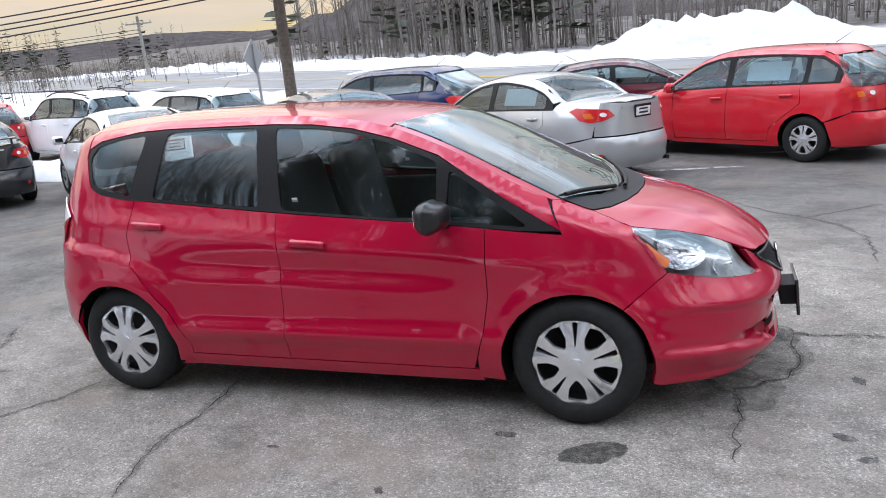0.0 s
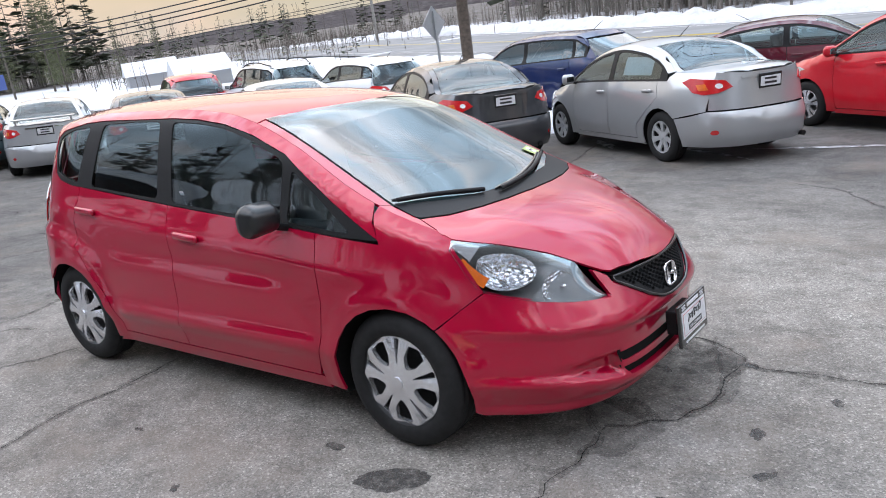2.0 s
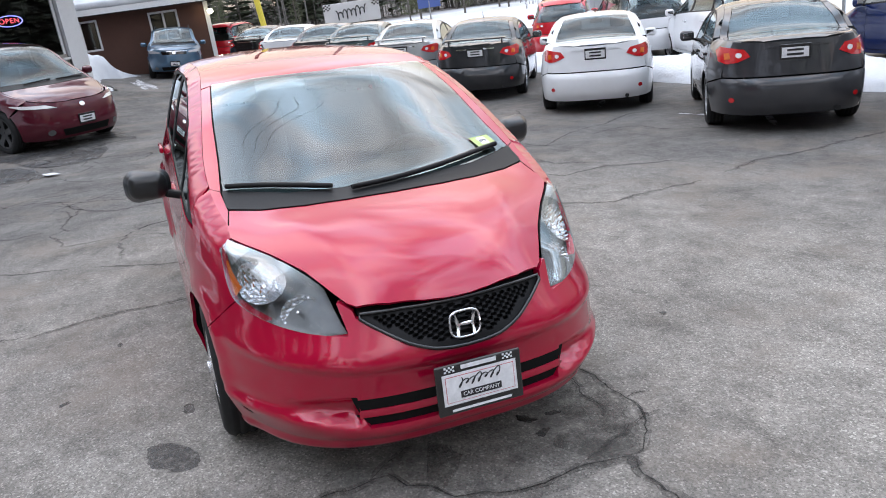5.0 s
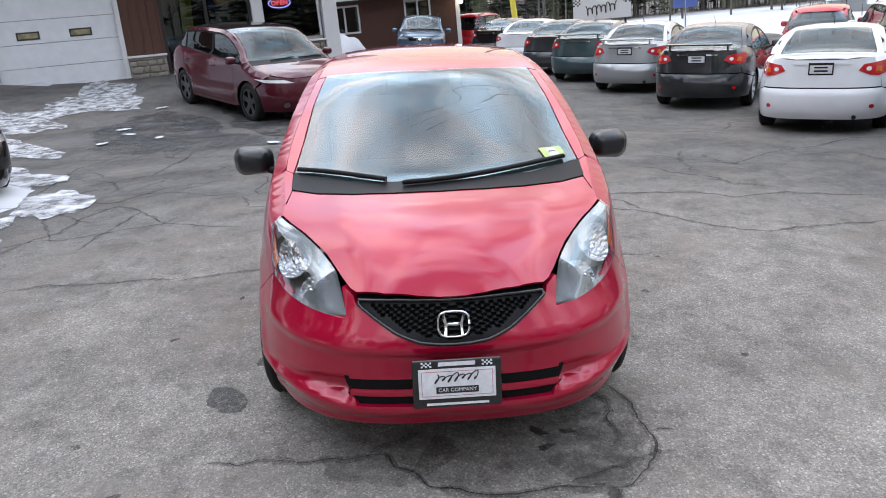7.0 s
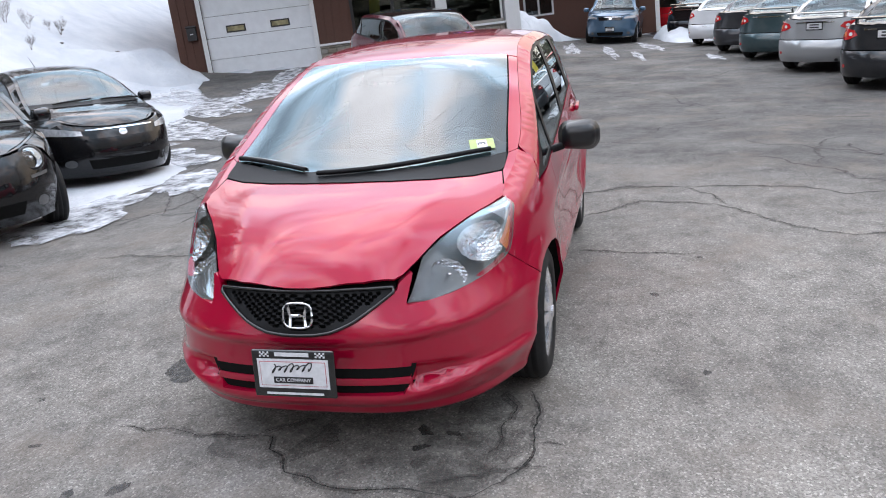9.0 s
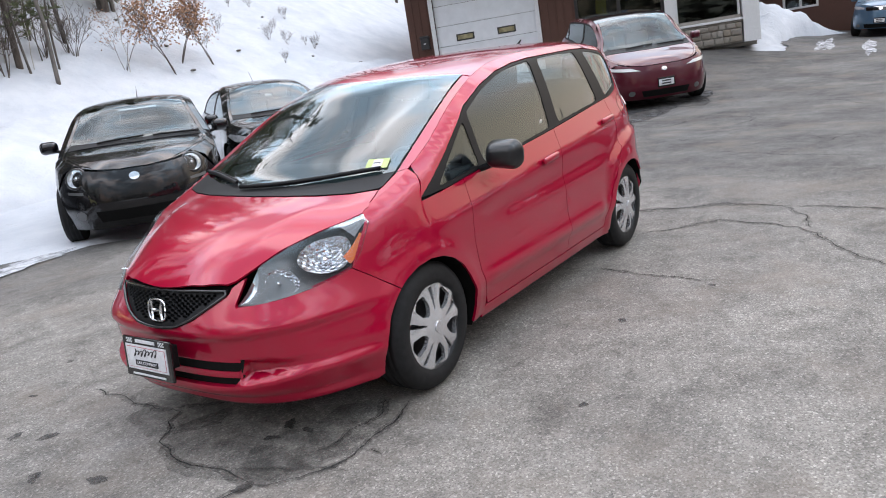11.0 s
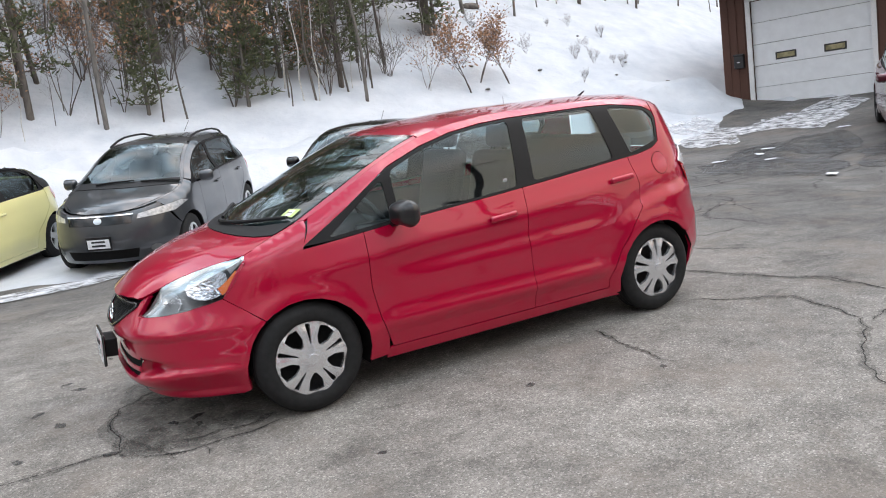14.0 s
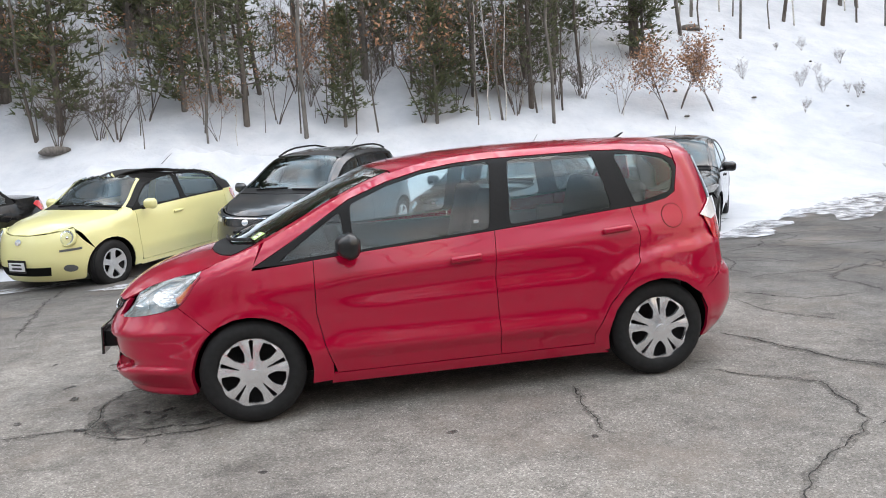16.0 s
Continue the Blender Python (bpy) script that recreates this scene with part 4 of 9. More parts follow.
    def nose_parts(S):
        lo = low_grille(S)
        top = [(S.a_of_y(y, z), z) for y, z in ((-0.355, 0.702), (-0.2, 0.708), (0.0, 0.708), (0.2, 0.708), (0.355, 0.702))]
        out = lo + [(math.pi - a, z) for a, z in lo[:-1]][::-1] + top
        return [("grille_back", out, "under", -0.030)]
    s["nose_parts"] = nose_parts

    def hatch(S):
        zs = (0.655, 0.8, 0.95, 1.1, 1.25, 1.36)
        edge = [(-1.775, -1.765, -1.735, -1.705, -1.67, -1.64)[i] for i in range(6)]
        L = [(S.t_of_x(x, z), z) for x, z in zip(edge, zs)]
        cut = 1.06
        body = [(a, z) for a, z in L if z < cut] + [(S.t_of_x(-1.71, cut), cut)]
        gl = [(S.t_of_x(-1.71, cut), cut)] + [(a, z) for a, z in L if z > cut]
        mir = lambda q: q + [(math.pi - a, z) for a, z in q][::-1]
        return [("tailgate", mir(body), "body"), ("rear_window", mir(gl), "glass")]
    s["hatch"] = hatch

    def tail_parts(S):
        out = []
        lamp = [(-1.60, 1.00), (-1.70, 1.075), (-1.80, 1.07), (-1.80, 0.82), (-1.70, 0.80), (-1.655, 0.90)]
        white = [(-1.585, 0.99), (-1.70, 1.085), (-1.80, 1.08), (-1.80, 0.99), (-1.68, 0.95)]
        for nm, poly, mt, off in (("tail_lamp", lamp, "red_lens", 0.012), ("reversing_lens", white, "clear_lens", 0.016)):
            p = [(S.t_of_x(x, z), z) for x, z in poly]
            out += [(nm, p, mt, off), (nm, [(math.pi - a, z) for a, z in p], mt, off)]
        return out
    s["tail_parts"] = tail_parts

    def tops(S):
        ry = lambda x: S.rim_y(x)
        mir = lambda q: q + [(x, -y) for x, y in q if y > 1e-6][::-1]
        hood = [(1.485, 0.0), (1.475, 0.2), (1.445, 0.364), (1.39, 0.53), (1.325, 0.645), (1.45, 0.668), (1.492, 0.672), (1.56, 0.630), (1.66, 0.558), (1.80, 0.468), (1.92, 0.406), (1.985, 0.370), (2.013, 0.345), (2.055, 0.24), (2.078, 0.12), (2.085, 0.05), (2.086, 0.0)]
        cowl = [(1.385, 0.0), (1.365, 0.2), (1.325, 0.4), (1.24, 0.57), (1.19, 0.65), (1.30, 0.652), (1.325, 0.642), (1.39, 0.53), (1.445, 0.364), (1.475, 0.2), (1.485, 0.0)]
        ws = [(1.385, 0.0), (1.365, 0.2), (1.325, 0.4), (1.24, 0.57), (1.19, 0.645), (1.0, 0.622), (0.7, 0.592), (0.36, 0.545), (0.42, 0.40), (0.46, 0.2), (0.475, 0.0)]
        roof = [(0.475, 0.0), (0.46, 0.2), (0.42, 0.40), (0.36, 0.55)] + [(x, ry(x)) for x in np.linspace(0.36, -1.62, 50)] + [(-1.66, 0.4), (-1.69, 0.2), (-1.70, 0.0)]
        pil = [(x, ry(x)) for x in np.linspace(0.37, 1.15, 30)] + [(1.19, 0.652), (1.0, 0.627), (0.7, 0.597), (0.365, 0.55)]
        wing = [(x, ry(x)) for x in np.linspace(1.15, 1.485, 20)] + [(1.45, 0.672), (1.325, 0.648), (1.19, 0.655)]
        out = [("bonnet", mir(hood), "body"), ("cowl", mir(cowl), "black"), ("windscreen", mir(ws), "glass"), ("roof", mir(roof), "body")]
        for q in (pil, wing):
            n = "screen_pillar" if q is pil else "wing_top"
            out += [(n, q, "body"), (n, [(x, -y) for x, y in q], "body")]
        return out
    s["tops"] = tops
    s["extras"] = fit_extras
    return s


def saloon(L=4.54, W=1.76, H=1.465, wb=2.60, fo=0.93, hood=(0.74, 0.93), cowl=(1.12, 1.0), wtop=0.28, rend=-0.80, base=-1.52, deck=1.07, sill=0.22, tyre=0.317, belt=(0.93, 1.0), split=-0.12,
           kind="saloon", doors=2, nf=2.6, nr=3.4, wheel_style="seven", lamps="saloon", grille=True, rim_r=0.205, bump=0.64, handles=None, roof_rails=False, spoiler=False, plates="boot", xtail=None):
    """Outlines of an ordinary car from its main sizes."""
    ax = (wb / 2, -wb / 2)
    xf, xr = wb / 2 + fo, wb / 2 + fo - L
    hw = W / 2
    s = dict(axles=ax, tyre=tyre - 0.005, arch=tyre + 0.045, sill=sill, track=hw - 0.02, tyre_r=tyre, tyre_w=0.2, rim_r=rim_r, wheel=wheel_style, step=0.085,
             xcf=ax[0] - 0.3, xcr=ax[1] + 0.15, nf=nf, nr=nr, round=0.06, flare=0.012, doors=doors)
    n0, n1 = hood
    ease = lambda q: (lambda k: k * k * (3 - 2 * k))(np.clip(q, 0, 1))
    s["tail_shape"] = lambda y, z: 0.045 * ease((bump + 0.005 - z) / 0.025) * ease((z - 0.16) / 0.08) + 0.018 * ease((0.34 - z) / 0.02)

    def crease(x, z):
        """A swage line low on the doors and a firm shoulder under the windows."""
        d, e = z - 0.40 - 0.01 * x, z - belt[0] + 0.085 + 0.035 * (x - 0.5)
        lo = 0.014 * np.where(d > 0, np.exp(-(np.maximum(d, 0) / 0.10) ** 2), np.exp(-(np.minimum(d, 0) / 0.02) ** 2)) * ease((ax[0] - tyre - 0.12 - np.abs(x)) / 0.14)
        return lo + 0.012 * np.where(e > 0, np.exp(-(np.maximum(e, 0) / 0.09) ** 2), np.exp(-(np.minimum(e, 0) / 0.025) ** 2)) * ease((xf - 0.75 - x) / 0.3) * ease((x - xr - 0.4) / 0.3)
    s["folds"] = (crease,)
    s["front"] = [(0.16, xf - 0.14), (0.3, xf - 0.04), (0.45, xf), (0.58, xf - 0.02), (n0, xf - 0.10), (n0 + 0.12, xf - 0.3), (n1 + 0.1, xf - 0.6), (H, xf - 0.95)]
    hatch = kind == "hatch"
    dz = deck
    s["rear"] = [(0.16, xr + 0.14), (0.3, xr + 0.03), (0.5, xr), (0.66, xr + 0.02), (0.9, xr + 0.05)] + ([(1.1, xr + 0.12), (H - 0.1, rend - 0.14), (H, rend - 0.05)] if hatch else [(dz - 0.03, xr + 0.07), (dz + 0.1, xr + 0.3), (H, xr + 0.8)])
    s["half"] = [(0.14, hw - 0.07), (0.24, hw - 0.035), (0.4, hw - 0.008), (0.6, hw), (0.78, hw - 0.012), (belt[0] - 0.02, hw - 0.045), (belt[0] + 0.1, hw - 0.085), (1.2, hw - 0.14), (H - 0.08, hw - 0.235), (H, hw - 0.28)]
    cx, cz = cowl
    mid = [(xf - 0.10, n0), (xf - 0.16, n0 + 0.055), (xf - 0.45, (n0 + n1) / 2 + 0.055), (cx + 0.12, n1 + 0.03), (cx, cz), (wtop, H - 0.05), (wtop - 0.35, H - 0.008), ((wtop + rend) / 2, H), (rend, H - 0.045)]
    mid += [(rend - 0.12, H - 0.12), (xr + 0.12, 1.05)] if hatch else [(base, dz + 0.02), (xr + 0.18, dz), (xr + 0.07, dz - 0.035)]
    rim = [(xf - 0.10, n0), (xf - 0.3, n0 + 0.04), (xf - 0.6, (n0 + n1) / 2 + 0.01), (cx + 0.15, n1 - 0.03), (cx - 0.08, cz - 0.005), (wtop, H - 0.12), (wtop - 0.35, H - 0.055), ((wtop + rend) / 2, H - 0.045), (rend, H - 0.095)]
    rim += [(rend - 0.12, H - 0.16), (xr + 0.12, 1.02)] if hatch else [((rend + base) / 2 - 0.05, (H + dz) / 2 - 0.02), (base + 0.02, dz - 0.015), (xr + 0.18, dz - 0.03), (xr + 0.07, dz - 0.05)]
    s["mid"], s["rim"] = mid, rim
    R = tab(rim)
    rz = lambda x: float(R(x))
    b0, b1 = belt
    xb0 = cx - 0.12
    xb1 = (rend - 0.30) if hatch else base + 0.12
    bl = tab([(xb0, b0), (split, (b0 + b1) / 2 + 0.01), (xb1, b1)])
    s["belt"], s["upper"] = [(xb0, b0), (split, (b0 + b1) / 2 + 0.01), (xb1, b1)], [(-1, 1), (1, 1)]
    fx = ax[0] - tyre - 0.17
    s["fender"] = [(fx, float(bl(fx))), (fx + 0.01, 0.62), (fx - 0.02, sill + 0.10)]
    s["split"] = [(split, float(bl(split))), (split + 0.01, 0.6), (split, sill + 0.10)]
    qx = ax[1] + 0.16
    s["quarter"] = [(qx - 0.08, float(bl(qx - 0.08))), (qx - 0.10, 0.80), (qx + tyre + 0.02, 0.46), (qx + tyre + 0.05, sill + 0.10)]
    s["bumper_f"] = ((xf - 0.42, rz(xf - 0.42) - 0.01), (ax[0] + 0.25, tyre + 0.26))
    s["bumper_r"] = ((xr + 0.30, bump), (ax[1] - 0.27, tyre + 0.24))
    s["wing_top"] = [(x, float(bl(x))) for x in np.linspace(fx, xb0, 4)[1:]] + [(x, rz(x)) for x in np.linspace(xb0 + 0.05, xf - 0.44, 9)]
    ub = [(x, max(float(bl(x)) + 0.012, rz(x) - 0.055)) for x in np.linspace(xb0 - 0.02, xb1 + 0.02, 22)]
    lb = [(x, float(bl(x))) for x in np.linspace(xb1, xb0, 10)]
    s["band"] = ub + lb
    tail_x = (xr + 0.30)
    if hatch:
        s["corner"] = [(xr + 0.26, 0.8), (xr + 0.27, 1.0)] + [(x, rz(x)) for x in (rend - 0.1,)]
        s["quarter_top"] = [(x, rz(x)) for x in np.linspace(rend - 0.08, xb1, 4)] + [(xb1 - 0.02, rz(xb1) - 0.06), (xb1, float(bl(xb1)))] + [(x, float(bl(x))) for x in np.linspace(xb1, qx - 0.08, 5)[1:-1]]
    else:
        s["corner"] = [(xr + 0.24, dz - 0.12), (xr + 0.22, rz(xr + 0.22))]
        s["quarter_top"] = [(x, rz(x)) for x in np.linspace(xr + 0.3, xb1 - 0.06, 6)] + [(x, float(bl(x))) for x in np.linspace(xb1, qx - 0.08, 5)[:-1]]
    s["rail"] = ub + [(x, rz(x)) for x in np.linspace(xb1 - (0.0 if hatch else 0.05), xb0 + 0.04, 18)]

    def win(x0, x1, m0, m1):
        xs = np.linspace(x0, x1, 8)
        top = [(x, max(float(bl(x)) + 0.035, rz(x) - 0.085)) for x in xs]
        return round_poly([(x, float(bl(x)) + 0.022) for x in xs[::-1]] + top, 0.04)
    s["windows"] = [(win(xb0 - 0.17, split + 0.045, 0, 0), "front_side_window")]
    if doors == 2:
        s["windows"].append((win(split - 0.055, qx - 0.10, 0, 0), "rear_side_window"))
        if xb1 + 0.12 < qx - 0.22:
            s["windows"].append((win(qx - 0.17, xb1 + 0.07, 0, 0), "rear_quarter_window"))
    else:
        s["windows"].append((win(split - 0.055, xb1 + 0.1, 0, 0), "rear_side_window"))
    s["handles"] = handles or ([(split + 0.17, b0 - 0.10), (qx + 0.10, b0 - 0.07)] if doors == 2 else [(split + 0.2, b0 - 0.12)])
    s["mirror"] = (xb0 - 0.20, b0 + 0.07)
    s["bay"], s["boot"], s["boot_z"] = (fx, xf - 0.25, n0 - 0.14), xr + 0.12, 0.55
    s["dash"], s["rvm"] = (cx - 0.35, b0 - 0.08), (wtop + 0.10, 0, H - 0.17)
    s["cabin"] = dict(front=split + 0.05, rear=split - 0.72, z=sill + 0.04)

    def bumper(S):
        arc = [p for p in arch_arc(ax[0], tyre - 0.005, tyre + 0.045, sill, 20) if p[0] > ax[0] + 0.26]
        left = [(S.a_of_x(ax[0] + tyre + 0.05, sill - 0.03), sill - 0.03)] + [(S.a_of_x(x, z), z) for x, z in arc] + [(S.a_of_x(*s["bumper_f"][1]), s["bumper_f"][1][1])]
        left += [(S.a_of_x(x, rz(x)), rz(x)) for x in np.linspace(xf - 0.42, xf - 0.105, 8)]
        left += [(math.pi / 2, n0)]
        right = [(math.pi - a, z) for a, z in left[:-1]][::-1]
        return left + right + [(math.pi / 2 + q, sill - 0.03) for q in (0.7, 0.35, 0.0, -0.35, -0.7)]
    s["bumper_outline"] = bumper

    def ring(S, pts):
        return [(S.a_of_y(y, z), z) for y, z in pts]

    def nose_parts(S):
        out = []
        if lamps == "round":
            for sg in (1, -1):
                out.append(("indicator", ring(S, [(sg * 0.55, n0 - 0.22), (sg * 0.72, n0 - 0.21), (sg * 0.72, n0 - 0.18), (sg * 0.55, n0 - 0.19)]), "bezel", 0.006))
        else:
            for sg in (1, -1):
                p = [(0.46, n0 - 0.085), (hw * 0.90, n0 - 0.075), (hw * 0.965, n0 - 0.0), (hw * 0.93, n0 + 0.03), (0.62, n0 - 0.0), (0.47, n0 - 0.03)]
                if lamps == "slim":
                    p = [(0.44, n0 - 0.07), (hw * 0.88, n0 - 0.055), (hw * 0.95, n0 - 0.0), (0.6, n0 - 0.01)]
                out.append(("headlamp", ring(S, [(sg * y, z) for y, z in p]), "lamp_face" if lamps != "slim" else "clear_lens", 0.008))
        if grille:
            out.append(("grille", ring(S, [(-0.40, n0 - 0.13), (0.40, n0 - 0.13), (0.42, n0 - 0.035), (-0.42, n0 - 0.035)]), "gloss_black", 0.006))
            out.append(("grille_bar", ring(S, [(-0.42, n0 - 0.03), (0.42, n0 - 0.03), (0.42, n0 - 0.012), (-0.42, n0 - 0.012)]), "chrome", 0.010))
        out.append(("air_intake", ring(S, [(-0.42, 0.28), (0.42, 0.28), (0.46, 0.40), (-0.46, 0.40)]), "under", 0.003))
        for sg in (1, -1):
            out.append(("fog_lamp", ring(S, [(sg * (0.62 + 0.055 * math.cos(t)), 0.36 + 0.05 * math.sin(t)) for t in np.linspace(0, 6.28, 14, endpoint=False)]), "bezel", 0.005))
        out.append(("badge", ring(S, [(0.055 * math.cos(t), n0 - 0.075 + 0.04 * math.sin(t)) for t in np.linspace(0, 6.28, 16, endpoint=False)]), "chrome", 0.014))
        return out
    s["nose_parts"] = nose_parts

    def hatch_panels(S):
        mir = lambda q: q + [(math.pi - a, z) for a, z in q][::-1]
        if hatch:
            cut, zt = 1.0, H - 0.17
            bx = lambda z: xr + 0.29 + (rend - 0.16 - xr - 0.24) * max(0, (z - 0.9) / (H - 1.0))
            body = [(S.t_of_x(min(bx(z), S.xcr - 0.05), z), z) for z in (bump + 0.01, 0.8, cut)]
            gl = [(S.t_of_x(min(bx(z), S.xcr - 0.05), z), z) for z in np.linspace(cut, zt, 5)]
            return [("tailgate", mir(body), "body"), ("rear_window", mir(gl), "glass")]
        zt = rz(xr + 0.1)
        body = [(S.t_of_x(xr + 0.28, z), z) for z in (bump + 0.01, (bump + zt) / 2)] + [(S.t_of_x(x, rz(x)), rz(x)) for x in np.linspace(xr + 0.26, xr + 0.08, 6)] + [(math.pi / 2, rz(xr + 0.07))]
        return [("tail_panel", body + [(math.pi - a, z) for a, z in body[:-1]][::-1], "body")]
    s["hatch"] = hatch_panels

    def tail_parts(S):
        out = []
        zl, zh = (deck - 0.27, deck - 0.07) if not hatch else (0.82, 1.02)
        for sg in (1, -1):
            tl = [(0.46, zl + 0.075), (0.60, zl + 0.015), (0.70, zl), (hw * 0.885, zl + 0.03), (hw * 0.895, zh - 0.05), (hw * 0.85, zh - 0.005), (0.68, zh - 0.02), (0.52, zh - 0.045)]
            out.append(("tail_lamp", [(S.t_of_y(sg * y, z), z) for y, z in dense(tl, 0.08)], "red_lens", 0.010))
            out.append(("reversing_lens", [(S.t_of_y(sg * (0.58 + 0.032 * math.cos(t)), z), z) for t in np.linspace(0, 6.28, 14, endpoint=False) for z in ((zl + zh) / 2 - 0.005 + 0.03 * math.sin(t),)], "clear_lens", 0.014))
            out.append(("indicator", [(S.t_of_y(sg * y, z), z) for y, z in ((0.66, zl + 0.055), (0.72, zl + 0.05), (0.72, zl + 0.12), (0.67, zl + 0.125))], "amber", 0.0135))
            out.append(("fog_reflector", [(S.t_of_y(sg * (0.66 + 0.03 * math.cos(t)), z), z) for t in np.linspace(0, 6.28, 12, endpoint=False) for z in (0.40 + 0.03 * math.sin(t),)], "red_lens", 0.005))
        out.append(("boot_trim", [(S.t_of_y(y, z), z) for y, z in dense([(-0.36, zh - 0.02), (0.36, zh - 0.02), (0.36, zh - 0.045), (-0.36, zh - 0.045)], 0.06)], "chrome" if spoiler else "body", 0.012))
        out.append(("plate_recess", [(S.t_of_y(y, z), z) for y, z in ((-0.24, zl + 0.0), (0.24, zl), (0.26, zh - 0.05), (-0.26, zh - 0.05))], "body", 0.002))
        return out
    s["tail_parts"] = tail_parts

    def tops(S):
        ry = lambda x: S.rim_y(x)
        mir = lambda q: q + [(x, -y) for x, y in q if y > 1e-6][::-1]
        xn = xf - 0.108
        e = 0.05
        hood = [(cx + 0.16, 0.0), (cx + 0.13, 0.3), (cx + 0.04, ry(cx + 0.04) - e)] + [(x, ry(x) - 0.035) for x in np.linspace(cx + 0.06, xn - 0.16, 8)] + [(x, max(ry(x) - 0.012, 0.03)) for x in np.linspace(xn - 0.12, xn - 0.004, 9)] + [(xn, 0.0)]
        cowl_p = [(cx, 0.0), (cx - 0.03, 0.3), (cx - 0.10, ry(cx - 0.1) - e), (cx + 0.04, ry(cx + 0.04) - e), (cx + 0.13, 0.3), (cx + 0.16, 0.0)]
        ws = [(cx, 0.0), (cx - 0.03, 0.3), (cx - 0.10, ry(cx - 0.1) - e)] + [(x, ry(x) - e) for x in np.linspace(cx - 0.15, wtop - 0.04, 5)] + [(wtop + 0.02, 0.3), (wtop + 0.03, 0.0)]
        out = [("bonnet", mir(hood), "body"), ("cowl", mir(cowl_p), "black"), ("windscreen", mir(ws), "glass")]
        re = rend - (0.12 if hatch else 0.03)
        roof = [(wtop + 0.03, 0.0), (wtop + 0.02, 0.3)] + [(x, ry(x)) for x in np.linspace(wtop - 0.04, re, 12)] + [(re - 0.03, 0.3), (re - 0.05, 0.0)]
        out.append(("roof", mir(roof), "roof"))
        strips = [[(x, ry(x)) for x in np.linspace(wtop - 0.04, cx - 0.10, 7)] + [(x, ry(x) - e) for x in np.linspace(cx - 0.10, wtop - 0.04, 7)],
                  [(x, ry(x)) for x in np.linspace(cx - 0.10, xn - 0.10, 10)] + [(xn - 0.16, ry(xn - 0.16) - 0.035)] + [(x, ry(x) - 0.035) for x in np.linspace(xn - 0.2, cx + 0.06, 8)] + [(cx + 0.04, ry(cx + 0.04) - e), (cx - 0.10, ry(cx - 0.1) - e)]]
        if not hatch:
            rw = [(re - 0.05, 0.0), (re - 0.03, 0.3)] + [(x, ry(x) - 0.09) for x in np.linspace(re - 0.01, base + 0.02, 5)] + [(base - 0.02, 0.3), (base - 0.03, 0.0)]
            out.append(("rear_window", mir(rw), "rear_glass"))
            strips.append([(x, ry(x)) for x in np.linspace(base + 0.02, re, 7)] + [(x, ry(x) - 0.09) for x in np.linspace(re, base + 0.02, 7)])
            xt = xr + 0.075
            lid = [(base - 0.03, 0.0), (base - 0.02, 0.3), (base + 0.02, ry(base + 0.02) - 0.09), (base + 0.02, ry(base + 0.02))] + [(x, ry(x)) for x in np.linspace(base - 0.02, xt + 0.02, 7)] + [(xt, 0.0)]
            out.append(("boot_lid", mir(lid), "body"))
        for q in strips:
            out += [("pillar", q, "body"), ("pillar", [(x, -y) for x, y in q], "body")]
        return out
    s["tops"] = tops

    def extras(root, S, colours, st):
        if plates == "boot":
            z = deck - 0.17 if not hatch else 0.88
            plate(root, (float(S.R(z)) - 0.012, 0, z), (0, 4, 180))
        if plates == "bumper":
            plate(root, (float(S.R(0.5)) - 0.012, 0, 0.5), (0, 0, 180))
        if colours.get("front_plate"):
            plate(root, (float(S.F(0.42)) + 0.012, 0, colours["front_plate"]), (0, 0, 0))
        if lamps == "round":
            for sg in (1, -1):
                zl = n0 - 0.045
                Pn, _ = S.nose(np.array([S.a_of_y(sg * 0.60, zl)]), np.array([zl]))
                lamp = new("headlamp")
                lamp.parent = root
                d = Vector((0.86, sg * 0.36, 0.34)).normalized()
                lamp.matrix_basis = Matrix.Translation(Vector(Pn[0]) - d * 0.012) @ d.to_track_quat("Y", "Z").to_matrix().to_4x4()
                for nm, prof, mt in (("lamp_ring", [(0.098, 0.0), (0.122, -0.03), (0.120, 0.012), (0.108, 0.026), (0.096, 0.022)], colours["body"]), ("lens", [(0.0, 0.046), (0.05, 0.042), (0.085, 0.031), (0.102, 0.014)], M["lens"]), ("reflector", [(0.0, -0.03), (0.03, -0.028), (0.075, -0.004), (0.099, 0.012)], M["lamp_face"]), ("bulb", [(0.0, 0.02), (0.02, 0.014), (0.028, -0.02)], M["chrome"])):
                    v, f = lathe(prof, 28)
                    mesh_ob(nm, v, f, mt, lamp)
        if spoiler:
            bm = box_bm((0.14, 1.15, 0.025), (xr + 0.16, 0, deck + 0.07), (0, -4, 0), 0.01)
            for sg in (1, -1):
                box_bm((0.10, 0.03, 0.09), (xr + 0.17, sg * 0.5, deck + 0.02), bevel=0.008, bm=bm)
            part("spoiler", bm, colours["body"], root)
        for y0 in (0.2, -0.42):
            y1 = y0 + 0.52
            xa = cx - 0.02
            pts = [(xa + 0.04 - 0.10 * abs(t * 1.0 - 0.0) * 0.3, y0 + (y1 - y0) * t) for t in np.linspace(0, 1, 5)]
            v, f = tube([(x, y, float(S.ztop(np.array([x]), np.array([y]))[0]) + 0.022) for x, y in pts], 0.012, 5)
            mesh_ob("wiper", v, f, M["black"], root)
